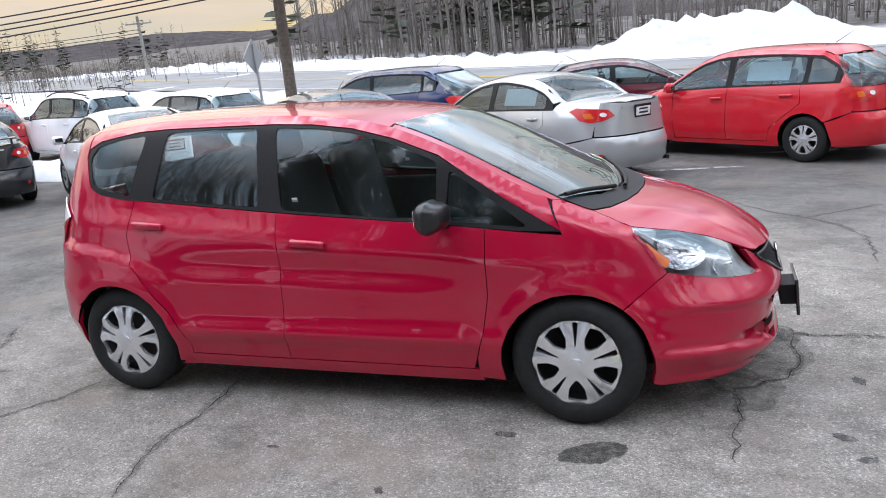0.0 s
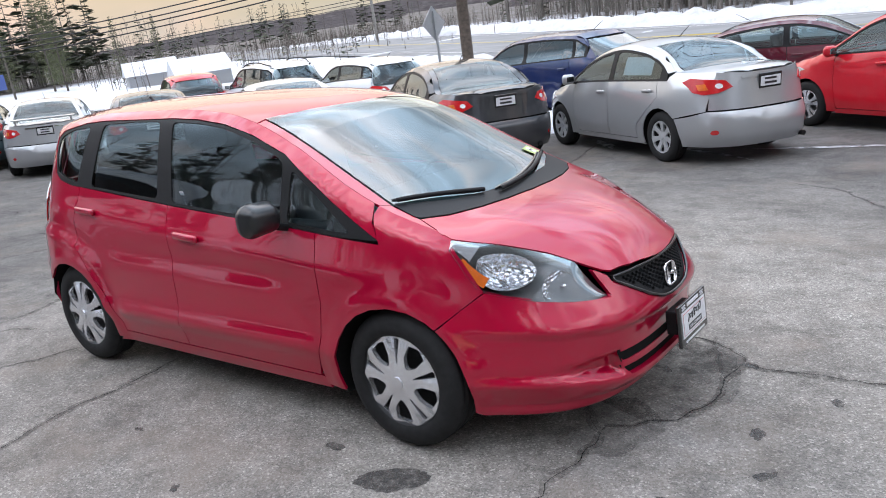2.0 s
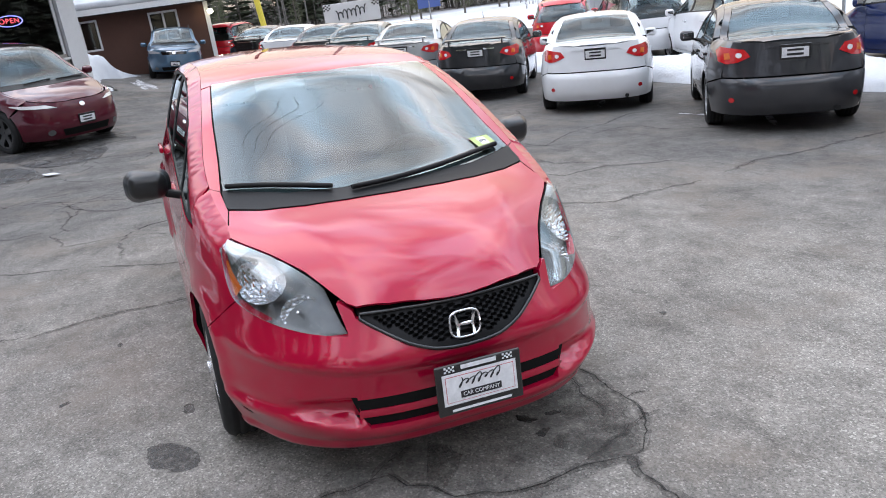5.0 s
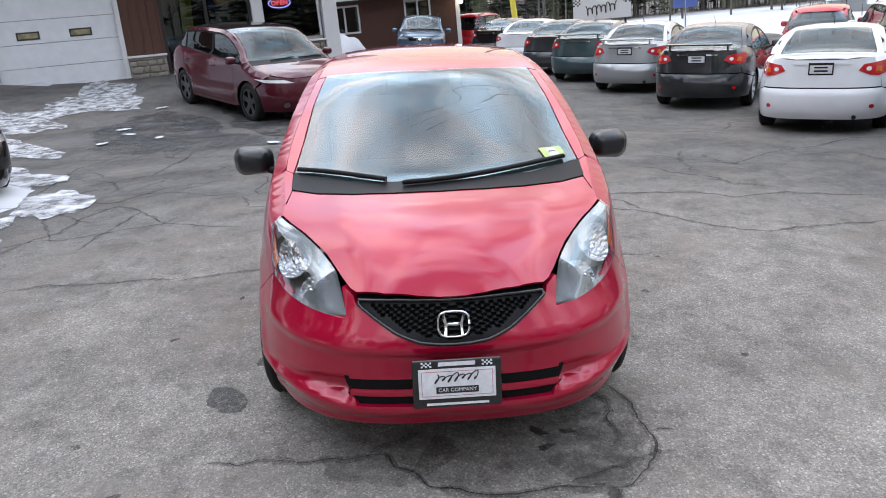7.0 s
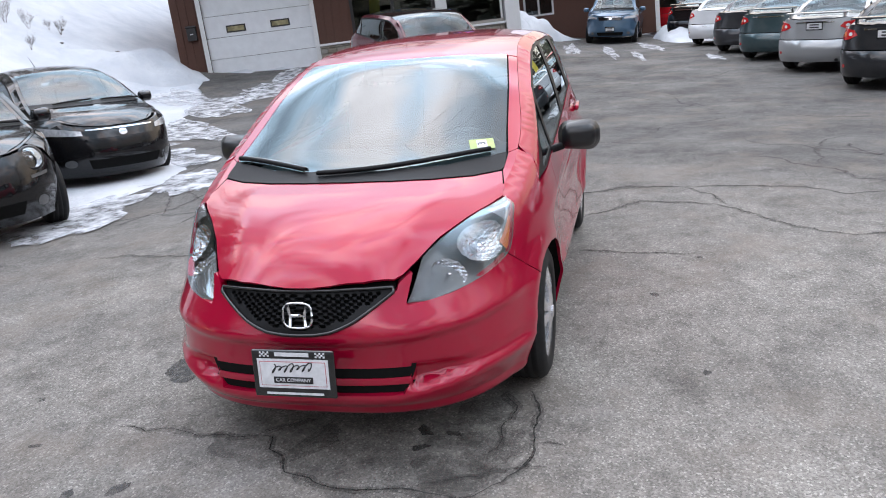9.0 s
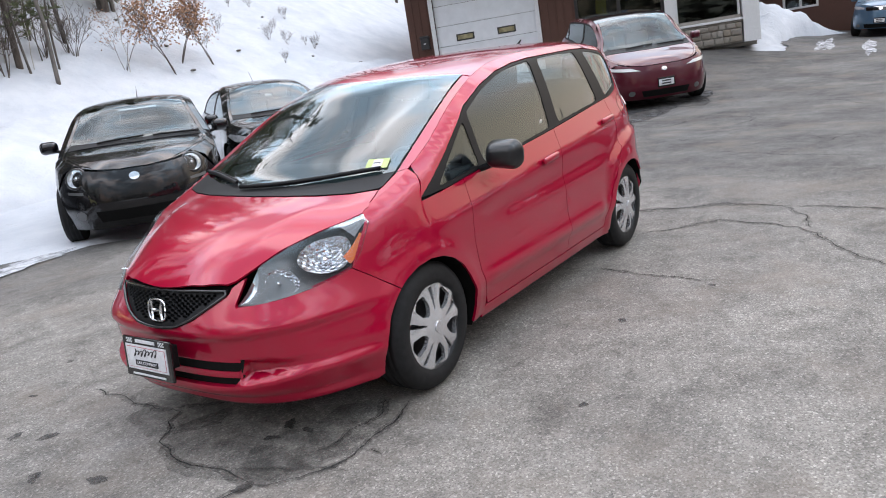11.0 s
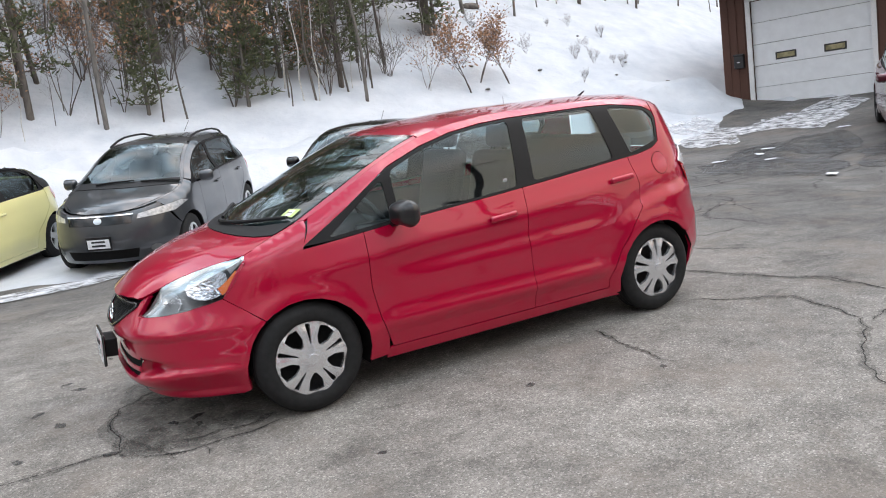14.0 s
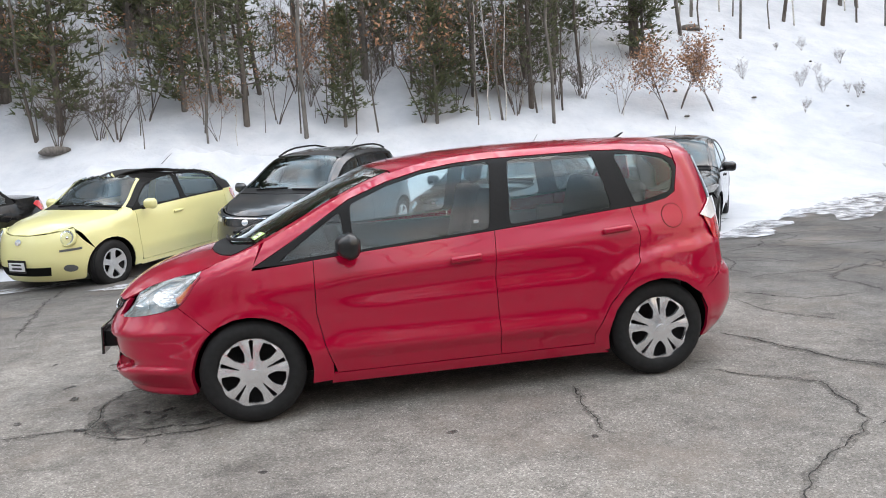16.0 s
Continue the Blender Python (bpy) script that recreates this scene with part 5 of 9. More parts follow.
        if roof_rails:
            for sg in (1, -1):
                xs = np.linspace(wtop - 0.1, rend, 8)
                pts = [(x, sg * (S.rim_y(x) - 0.02), float(S.rimz(x)) + 0.02 + 0.05 * min(1, 4 * min(i, 7 - i) / 7)) for i, x in enumerate(xs)]
                v, f = tube(pts, 0.016, 6)
                mesh_ob("roof_rail_bar", v, f, M["black"], root)
        v, f = tube([(rend + 0.15, 0, H - 0.01), (rend - 0.1, 0, H + 0.14)], [0.006, 0.002], 5)
        mesh_ob("aerial", v, f, M["black"], root)
        if colours.get("exhaust", True):
            part("exhaust", cyl_bm(0.03, 0.16, (xr + 0.08, -0.45, 0.26), (0, 90, 0), 12), M["steel"], root)
    s["extras"] = extras
    return s


def grid_faces(nu, nv, flip=False):
    f = [(i * nv + j, (i + 1) * nv + j, (i + 1) * nv + j + 1, i * nv + j + 1) for i in range(nu - 1) for j in range(nv - 1)]
    return [q[::-1] for q in f] if flip else f


def curve_pts(pts, n):
    """n points along a smooth line through pts."""
    p = np.array(pts, float)
    d = np.concatenate([[0], np.cumsum(np.linalg.norm(np.diff(p, axis=0), axis=1))])
    t = np.linspace(0, d[-1], n)
    return np.stack([tab(list(zip(d, p[:, k])))(t) for k in range(p.shape[1])], 1)


def fit_extras(root, S, colours, st):
    body = colours["body"]
    # headlamps
    for sg in (1, -1):
        nu, nv = 36, 16
        U = curve_pts([(1.498, 0.682), (1.56, 0.640), (1.66, 0.568), (1.80, 0.478), (1.92, 0.416), (2.012, 0.388)], nu)
        Uz = S.ztop(U[:, 0], U[:, 1])
        k = np.clip((U[:, 0] - 1.90) / (2.012 - 1.90), 0, 1)
        Uz = np.minimum(Uz * (1 - k) + 0.632 * k, 0.905)
        L2 = curve_pts([(1.498, 0.885), (1.545, 0.825), (1.595, 0.755), (1.640, 0.712), (1.70, 0.690), (1.80, 0.666), (1.90, 0.648), (2.012, 0.632)], nu)
        Ly = S.y(L2[:, 0], L2[:, 1], False) + 0.008
        Ly[-1] = 0.388
        Ly[0] = 0.690
        top = np.stack([U[:, 0], U[:, 1], Uz + 0.004], 1)
        bot = np.stack([L2[:, 0], Ly, L2[:, 1]], 1)
        s = np.linspace(0, 1, nv)
        t = np.linspace(0, 1, nu)
        Q = top[:, None] * (1 - s)[None, :, None] + bot[:, None] * s[None, :, None]
        out = np.array([0.55, 0.60, 0.58])
        bul = 0.022 * np.sin(np.pi * s)[None, :] * (np.sin(np.pi * np.clip(t, 0.0, 1)) ** 0.5)[:, None]
        Q = Q + bul[..., None] * out
        Q[..., 1] *= sg

        def sheet(name, q, mat, parent, smooth=True):
            a, b = q.shape[:2]
            return mesh_ob(name, q.reshape(-1, 3), grid_faces(a, b, sg > 0), mat, parent, smooth)
        lamp = new("headlamp")
        lamp.parent = root
        inn = np.array([-0.55, -0.60 * sg, -0.58])
        sheet("lens", Q, M["lens"], lamp)
        bowl = lambda a0, a1, s0, s1, k: (np.sin(np.pi * np.clip((t - a0) / (a1 - a0), 0, 1))[:, None] * np.sin(np.pi * np.clip((s - s0) / (s1 - s0), 0, 1))[None, :]) ** k
        edge = (np.sin(np.pi * s) ** 0.5)[None, :, None] * ((np.sin(np.pi * np.clip(t, 0.02, 0.98)) ** 0.5) * np.clip((1 - t) / 0.30, 0, 1))[:, None, None]
        sheet("housing", Q + inn * (0.004 + 0.045 * edge + 0.055 * bowl(0.16, 0.68, 0.05, 0.98, 0.6)[..., None]), M["bezel"], lamp)
        # fluted clear corner over an amber strip along the outer edge
        sheet("corner_lens", Q[0:8, 1:11] + inn * 0.010, M["corner_glass"], lamp)
        sheet("indicator", Q[5:14, 11:15] + inn * 0.008, M["amber"], lamp)
        # main and small reflectors: faceted bowls that fill the housing
        for nm, a0, a1, s0, s1, dp in (("main_reflector", 0.24, 0.62, 0.12, 0.88, 0.070), ("small_reflector", 0.68, 0.86, 0.24, 0.92, 0.030)):
            k = 22
            g1, g2 = np.meshgrid(np.linspace(-1, 1, k), np.linspace(-1, 1, k), indexing="ij")
            # a disc in the lamp's own plan
            du, dv = g1 * np.sqrt(1 - g2 * g2 / 2), g2 * np.sqrt(1 - g1 * g1 / 2)
            fu, fv = ((a0 + a1) / 2 + du * (a1 - a0) / 2) * (nu - 1), ((s0 + s1) / 2 + dv * (s1 - s0) / 2) * (nv - 1)
            iu, iv = np.clip(fu.astype(int), 0, nu - 2), np.clip(fv.astype(int), 0, nv - 2)
            wu, wv = (fu - iu)[..., None], (fv - iv)[..., None]
            B = Q[iu, iv] * (1 - wu) * (1 - wv) + Q[iu + 1, iv] * wu * (1 - wv) + Q[iu, iv + 1] * (1 - wu) * wv + Q[iu + 1, iv + 1] * wu * wv
            r2 = np.clip(du * du + dv * dv, 0, 1)
            facet = 0.004 * ((np.floor(du * 7) + np.floor(dv * 5)) % 2)
            refl = sheet(nm, B + inn * (0.018 + dp * (1 - r2) + facet)[..., None], M["reflector"], lamp, False)
            c = B[k // 2, k // 2] + inn * (dp + 0.005)
            d = Vector((0.84, sg * 0.42, 0.30)).normalized()
            m = Matrix.Translation(Vector(c)) @ d.to_track_quat("Y", "Z").to_matrix().to_4x4()
            rr = 0.07 if dp > 0.05 else 0.03
            v, f = lathe([(0.0, 0.045), (rr * 0.18, 0.040), (rr * 0.22, 0.02), (rr * 0.22, -0.02)], 16)
            mesh_ob("bulb", [m @ Vector(p) for p in v], f, M["chrome"], lamp)
    # honeycomb grille
    pts = [(0.348, 0.678), (0.29, 0.640), (0.21, 0.592), (0.125, 0.560), (0.06, 0.551), (0.0, 0.549)]
    low = [(S.a_of_y(y, z), z) for y, z in pts]
    topl = [(S.a_of_y(y, z), z) for y, z in ((-0.343, 0.694), (-0.2, 0.698), (0.0, 0.695), (0.2, 0.698), (0.343, 0.694))]
    outl = low + [(math.pi - a, z) for a, z in low[:-1]][::-1] + topl
    holes, inner = [], shrink(outl, 0.010)
    hw_, hh = 0.0155, 0.0066
    for r in range(14):
        for c in range(-24, 25):
            a, z = math.pi / 2 + (c + 0.5 * (r % 2)) * 0.0325, 0.548 + r * 0.0098
            hexa = [(a + hw_ * p, z + hh * q) for p, q in ((-0.8, 0), (-0.42, 1), (0.42, 1), (0.8, 0), (0.42, -1), (-0.42, -1))]
            if all(inside(np.array([p]), np.array([q]), inner)[0] for p, q in hexa):
                holes.append(hexa)
    panel("grille", outl, S.nose, M["black"], root, holes, step=0.03, gap=0, rim=0.012, off=-0.006, smooth=False)
    rimp = [S.nose(np.array([a]), np.array([z]))[0][0] + np.array([0.004, 0, 0]) for a, z in dense(outl, 0.03)]
    v, f = tube(rimp + rimp[:1], 0.007, 6, False)
    mesh_ob("grille_surround", v, f, M["gloss_black"], root)
    # maker's mark: a chrome rounded ring with two posts and a bar
    bx, bz = float(S.F(0.62)) + 0.012, 0.618
    bd = Bag()

    def mark(pts, r):
        bd.add(tube([(bx - 0.15 * (z - bz), y, z) for y, z in pts], r, 6))
    ringp = [(0.056 * math.copysign(abs(math.cos(a)) ** 0.6, math.cos(a)), bz + 0.046 * math.copysign(abs(math.sin(a)) ** 0.6, math.sin(a))) for a in np.linspace(0, 2 * math.pi, 29)]
    mark(ringp, 0.005)
    for sgn in (1, -1):
        mark([(sgn * 0.040, bz + 0.040), (sgn * 0.026, bz), (sgn * 0.030, bz - 0.040)], 0.008)
    mark([(-0.026, bz), (0.026, bz)], 0.008)
    mesh_ob("badge", bd.v, bd.f, M["chrome"], root)
    # front plate with its lettering
    pl = new("number_plate")
    pl.parent = root
    pl.matrix_basis = pose(2.208, 0, 0.432, 0, -4, 0)
    part("plate_frame", box_bm((0.016, 0.315, 0.178), bevel=0.005), M["gloss_black"], pl)
    part("plate_bracket", box_bm((0.07, 0.20, 0.10), (-0.04, 0, 0), bevel=0.004), M["black"], pl)
    part("insert", box_bm((0.006, 0.272, 0.110), (0.0075, 0, 0.002)), M["plate_white"], pl)
    part("inner_border", box_bm((0.002, 0.252, 0.092), (0.0105, 0, 0.002)), plain("border_red", (0.45, 0.08, 0.10), 0.5), pl)
    part("inner_field", box_bm((0.002, 0.248, 0.088), (0.0112, 0, 0.002)), M["plate_white"], pl)
    # the dealer's script, as a plain slanted flourish
    pts = [(0.0135, 0.080 - 0.155 * q - 0.0085 * math.sin(q * 42 + 0.6) - 0.35 * (0.007 + 0.011 * math.cos(q * 7.0) ** 2) * math.cos(q * 42), 0.020 + 0.010 * q + (0.007 + 0.011 * math.cos(q * 7.0) ** 2) * math.cos(q * 42)) for q in np.linspace(0, 1, 170)]
    v, f = tube([(x, -y, z) for x, y, z in pts], 0.0020, 5)
    mesh_ob("script_mark", v, f, M["ink"], pl)
    part("word_bar", box_bm((0.003, 0.150, 0.024), (0.0125, 0, -0.021), bevel=0.0), M["ink"], pl)
    txt("words", "CAR COMPANY", 0.019, (0.0146, 0, -0.021), M["plate_white"], pl)
    part("name_bar", box_bm((0.003, 0.130, 0.014), (0.0085, 0, 0.074)), M["plate_white"], pl)
    part("address_bar", box_bm((0.003, 0.220, 0.008), (0.0085, 0, -0.074)), M["plate_white"], pl)
    for sgn in (1, -1):
        for i in range(5):
            for j in range(3):
                if (i + j) % 2 == 0:
                    part("check", box_bm((0.003, 0.007, 0.006), (0.0085, sgn * (0.092 + 0.0075 * i), 0.067 + 0.0065 * j)), M["plate_white"], pl)
    # wipers lying on the glass
    for short in (True, False):
        if short:
            ar = [(1.20 + 0.17 * q, -0.63 + 0.40 * q) for q in np.linspace(0, 1, 12)]
        else:
            ar = [(1.41 - 0.20 * (q ** 1.8), -0.16 + 0.74 * q) for q in np.linspace(0, 1, 14)]
        z = [float(S.ztop(np.array([x]), np.array([y]))[0]) for x, y in ar]
        w = new("wiper")
        w.parent = root
        v, f = tube([(x, y, zz + 0.020) for (x, y), zz in zip(ar, z)], 0.011, 6)
        mesh_ob("wiper_arm", v, f, M["black"], w)
        v, f = tube([(x - 0.028, y, zz + 0.018) for (x, y), zz in zip(ar, z)], [0.004] + [0.008] * (len(ar) - 2) + [0.004], 6)
        mesh_ob("wiper_blade", v, f, M["gloss_black"], w)
    # inspection sticker inside the windscreen, with its number
    sx, sy = 1.165, 0.535
    P, n = S.top(np.array([sx]), np.array([sy]))
    sz = float(P[0, 2])
    stick = new("inspection_sticker")
    stick.parent = root
    nv = Vector(-n[0])
    m = Matrix.Translation((sx + 0.006, sy, sz + 0.007)) @ nv.to_track_quat("Z", "Y").to_matrix().to_4x4()
    stick.matrix_basis = m
    part("sticker_sheet", box_bm((0.11, 0.075, 0.0015), (0, 0, 0)), M["sticker"], stick)
    part("sticker_field", box_bm((0.045, 0.055, 0.0015), (0.0, 0, 0.0012)), M["plate_white"], stick)
    num = txt("numeral", "3", 0.05, (0, 0, 0), M["ink"], stick)
    num.matrix_basis = Matrix(((0, 0, -1, 0.0), (0, 1, 0, 0), (1, 0, 0, 0.0024), (0, 0, 0, 1)))
    # fuel flap, aerial, door seams' keyhole, roof gutter
    for sg in (1,):
        circ = [(-1.375 + 0.072 * math.cos(a), 1.005 + 0.072 * math.sin(a)) for a in np.linspace(0, 2 * math.pi, 32, endpoint=False)]
        circ0 = [(-1.375 + 0.0755 * math.cos(a), 1.005 + 0.0755 * math.sin(a)) for a in np.linspace(0, 2 * math.pi, 32, endpoint=False)]
        panel("flap_gap", circ0, S.side(sg), M["under"], root, step=0.03, gap=0, rim=0, off=0.0012, flip=True)
        panel("fuel_flap", circ, S.side(sg), body, root, step=0.02, gap=0, rim=0, off=0.0024, flip=True)
    v, f = tube([(-1.32, 0.0, 1.490), (-1.39, 0.0, 1.530)], [0.011, 0.005], 8)
    mesh_ob("aerial", v, f, M["black"], root)
    # small square sticker on the front side windows
    for sg in (1, -1):
        y = float(S.y(np.array([-0.12]), np.array([1.06]))[0])
        part("window_label", box_bm((0.03, 0.002, 0.022), (-0.12, sg * (y - 0.010), 1.065), (-sg * 16, 0, 0)), M["plate_white"], root)
    # mirrors' turned glass is seen from behind; door cards and pillars give the cabin its depth
    for sg in (1, -1):
        part("door_card", box_bm((1.85, 0.05, 0.60), (-0.05, sg * 0.715, 0.66), bevel=0.02), M["cabin"], root)
        part("kick_panel", box_bm((0.55, 0.05, 0.55), (-1.2, sg * 0.66, 0.72), bevel=0.02), M["cabin"], root)
    part("headliner", box_bm((1.45, 0.86, 0.02), (-0.66, 0, 1.395), bevel=0.0), M["seat_light"], root)
    part("boot_trim", box_bm((0.05, 1.1, 0.36), (-1.70, 0, 0.82)), M["cabin"], root)


def txt(name, words, size, at, mat, parent, spread=1.0):
    """Flat letters facing +x, centred."""
    c = bpy.data.curves.new(name, "FONT")
    c.body, c.size, c.extrude, c.align_x, c.align_y = words, size, 0.0006, "CENTER", "CENTER"
    c.space_character = spread
    ob = bpy.data.objects.new(name, c)
    scene.collection.objects.link(ob)
    bpy.context.view_layer.update()
    dg = bpy.context.evaluated_depsgraph_get()
    me = bpy.data.meshes.new_from_object(ob.evaluated_get(dg))
    bpy.data.objects.remove(ob)
    me.materials.clear()
    me.materials.append(mat)
    me.transform(pose(0, 0, 0, 90, 0, 90))
    o = new(name, me)
    o.parent = parent
    o.location = at
    return o


# ---- ground ----
def soft(t, k=1.5):
    return np.logaddexp(0, np.asarray(t, float) * k) / k


def sig(t):
    return 1 / (1 + np.exp(-np.clip(t, -40, 40)))


def ground_z(x, y):
    """The paved lot: slopes to the north, less so in the south, and rises to the garage and the west."""
    x, y = np.asarray(x, float), np.asarray(y, float)
    z = -0.056 * y - 0.030 * soft(-(y + 1.5)) + 0.030 * soft(-(y + 9)) + 0.030 * soft(y - 7.5) + 0.026 * soft(y - 13)
    z = z - 0.010 * x * sig(x + 6)
    z = z + 0.10 * (soft(-(x + 10.5), 1.0) - soft(-(x + 18.0), 1.0)) * sig(-(y + 2.2))
    z = z + 0.028 * (soft(-(x + 7.0), 1.0) - soft(-(x + 40), 1.0))
    return z + 0.040 * (soft(x - 3, 0.5) - soft(x - 40, 0.5)) * sig((y - 17) / 3)


def hill_z(x, y):
    """The wooded bank south of the lot and the land beyond the road."""
    x, y = np.asarray(x, float), np.asarray(y, float)
    edge = 9.3 + 0.28 * np.clip(-x - 9, 0, 20) + 1.0 * np.clip((x - 6) / 10, -0.2, 1.5)
    up = 0.60 * soft(-(y + edge), 1.2) - 0.14 * soft(-(y + 30), 0.3) - 0.40 * soft(-(y + 70), 0.1)
    far = 0.012 * soft((y - 45) - 0.2 * x, 0.2) - 0.012 * soft(y - 0.2 * x - 400, 0.1)
    west = 0.012 * soft(-(x + 70), 0.1) - 0.012 * soft(-(x + 300), 0.1)
    return up + far + west


def land_z(x, y):
    return ground_z(x, y) + hill_z(x, y)


def rough_edge(poly, amp, step, seed):
    """An outline worn uneven."""
    rnd = random.Random(seed)
    out = []
    for (x, y) in dense(poly, step):
        n = noise.noise_vector(Vector((x * 0.9, y * 0.9, seed))) * amp + noise.noise_vector(Vector((x * 3.1, y * 3.1, seed + 5.0))) * amp * 0.45
        out.append((x + n.x, y + n.y))
    return out

# ---- surface materials ----
def asphalt_mat():
    n = Nodes("worn_asphalt")
    v = n.pos()
    grit = n.noise(150.0, 3.0, 0.7, vec=v)
    stone = n.add("ShaderNodeTexVoronoi", {"Vector": v, "Scale": 130.0})
    mid = n.noise(5.0, 8.0, 0.72, vec=v)
    big = n.noise(0.55, 6.0, 0.62, vec=v)
    # salt-bleached and worn round the middle of the lot, darker and newer towards its rim
    cen = n.add("ShaderNodeVectorMath", {0: v, 1: (0.8, 0.3, 0)}, operation="SUBTRACT")
    ln = n.add("ShaderNodeVectorMath", {0: cen.outputs["Vector"]}, operation="LENGTH")
    wob = n.add("ShaderNodeMath", {0: big, 1: 4.5, 2: 0.0}, operation="MULTIPLY_ADD")
    dist = n.add("ShaderNodeMath", {0: ln.outputs["Value"], 1: wob.outputs[0]}, operation="ADD")
    worn = n.ramp(n.add("ShaderNodeMath", {0: dist.outputs[0], 1: 0.06}, operation="MULTIPLY").outputs[0], (0.27, 1.0), (0.47, 0.0))
    pale = n.ramp(mid, (0.30, (0.180, 0.166, 0.150)), (0.5, (0.240, 0.222, 0.201)), (0.72, (0.295, 0.274, 0.248)))
    dark = n.ramp(mid, (0.30, (0.098, 0.093, 0.089)), (0.72, (0.142, 0.135, 0.128)))
    col = n.mix(worn, dark, pale)
    # soft dirty patches, with ragged rims
    stain = n.ramp(n.noise(0.9, 9.0, 0.72, vec=v), (0.36, 0.66), (0.46, 0.92), (0.60, 1.12))
    col = n.mix(1.0, col, stain, "MULTIPLY")
    # each stone of the aggregate has its own grey
    tone = n.add("ShaderNodeSeparateColor", {"Color": stone.outputs["Color"]}).outputs["Red"]
    col = n.mix(1.0, col, n.ramp(tone, (0.0, 0.66), (0.55, 0.98), (0.88, 1.12), (1.0, 1.75)), "MULTIPLY")
    pits = n.ramp(grit, (0.34, 0.55), (0.45, 1.0))
    col = n.mix(1.0, col, pits, "MULTIPLY")
    coarse = n.noise(38.0, 3.0, 0.7, vec=v)
    col = n.mix(1.0, col, n.ramp(coarse, (0.30, 0.84), (0.5, 1.0), (0.72, 1.12)), "MULTIPLY")
    smudge = n.ramp(n.noise(4.2, 6.0, 0.62, vec=n.pos((1.0, 1.6, 1.0), (0, 0, 0.6)), distort=0.6), (0.34, 0.78), (0.46, 0.98), (0.62, 1.05))
    col = n.mix(1.0, col, smudge, "MULTIPLY")
    rust = n.ramp(n.noise(1.1, 7.0, 0.7, vec=n.pos((1, 1, 1), (0, 0, 1.1))), (0.50, 0.0), (0.68, 0.55))
    col = n.mix(rust, col, (0.190, 0.158, 0.132))
    salt = n.ramp(n.noise(0.7, 9.0, 0.72, vec=v), (0.58, 0.0), (0.74, 0.30))
    col = n.mix(salt, col, (0.36, 0.35, 0.34))
    rough = n.ramp(n.noise(0.8, 4.0, vec=v), (0.38, 0.62), (0.6, 0.9))
    nb = n.bump(grit, 0.6, 0.006, n.bump(coarse, 0.4, 0.010, n.bump(mid, 0.3, 0.02)))
    n.bsdf(Base_Color=col, Roughness=rough, Normal=nb, Specular_IOR_Level=0.18)
    return n.mat


def seep(name, colour, lo, hi, scale, rough=0.6):
    """A stain that lets the paving show through in places."""
    n = Nodes(name)
    k = n.ramp(n.noise(scale, 6.0, 0.7), (0.36, lo), (0.62, hi))
    b = n.bsdf(Base_Color=colour, Roughness=rough)
    tr = n.add("ShaderNodeBsdfTransparent")
    return n.done(n.add("ShaderNodeMixShader", {0: k, 1: tr.outputs[0], 2: b.outputs[0]}).outputs[0])


def snow_mat(name, dirt):
    n = Nodes(name)
    v = n.pos()
    big, fine = n.noise(1.3, 6.0, 0.6, vec=v), n.noise(24.0, 4.0, vec=v)
    col = n.ramp(big, (0.3, (0.48, 0.50, 0.54)), (0.65, (0.60, 0.61, 0.635)))
    grime = n.ramp(n.noise(2.4, 8.0, 0.7, vec=v, distort=0.7), (0.56 - 0.22 * dirt, 0.0), (0.80 - 0.12 * dirt, 0.25 + 0.55 * dirt))
    col = n.mix(grime, col, (0.34, 0.31, 0.28))
    nb = n.bump(fine, 0.35, 0.02, n.bump(big, 0.6, 0.12))
    n.bsdf(Base_Color=col, Roughness=0.65, Normal=nb, Specular_IOR_Level=0.3)
    return n.mat


M["asphalt"] = asphalt_mat()
M["snow"] = snow_mat("snow", 0.08)
# roadside snow: its heavy grime also puts the dusk shade into the colour
M["dirty_dusk_snow"] = snow_mat("dirty_dusk_snow", 0.75)
M["ice"] = seep("thin_ice", (0.58, 0.58, 0.60), 0.0, 0.95, 5.0, 0.5)
# open snow; across the road dead grass and scrub show through it
n = Nodes("snow_field")
v = n.pos()
fine, bigf = n.noise(24.0, 4.0, vec=v), n.noise(1.3, 6.0, 0.6, vec=v)
sep = n.add("ShaderNodeSeparateXYZ", {"Vector": v})
off = n.add("ShaderNodeMath", {0: sep.outputs["Y"], 1: n.add("ShaderNodeMath", {0: sep.outputs["X"], 1: 0.48}, operation="MULTIPLY").outputs[0]}, operation="ADD")
far = n.ramp(n.add("ShaderNodeMath", {0: off.outputs[0], 1: 0.01}, operation="MULTIPLY").outputs[0], (0.34, 0.0), (0.40, 1.0))
tuft = n.ramp(n.noise(0.8, 9.0, 0.75, vec=v), (0.47, 0.0), (0.60, 0.85))
bits = n.ramp(n.noise(7.0, 5.0, 0.7, vec=v), (0.62, 0.0), (0.74, 0.30))
col = n.ramp(bigf, (0.3, (0.48, 0.50, 0.54)), (0.65, (0.60, 0.61, 0.635)))
col = n.mix(bits, col, (0.30, 0.26, 0.22))
col = n.mix(n.add("ShaderNodeMath", {0: far, 1: tuft}, operation="MULTIPLY").outputs[0], col, (0.14, 0.11, 0.09))
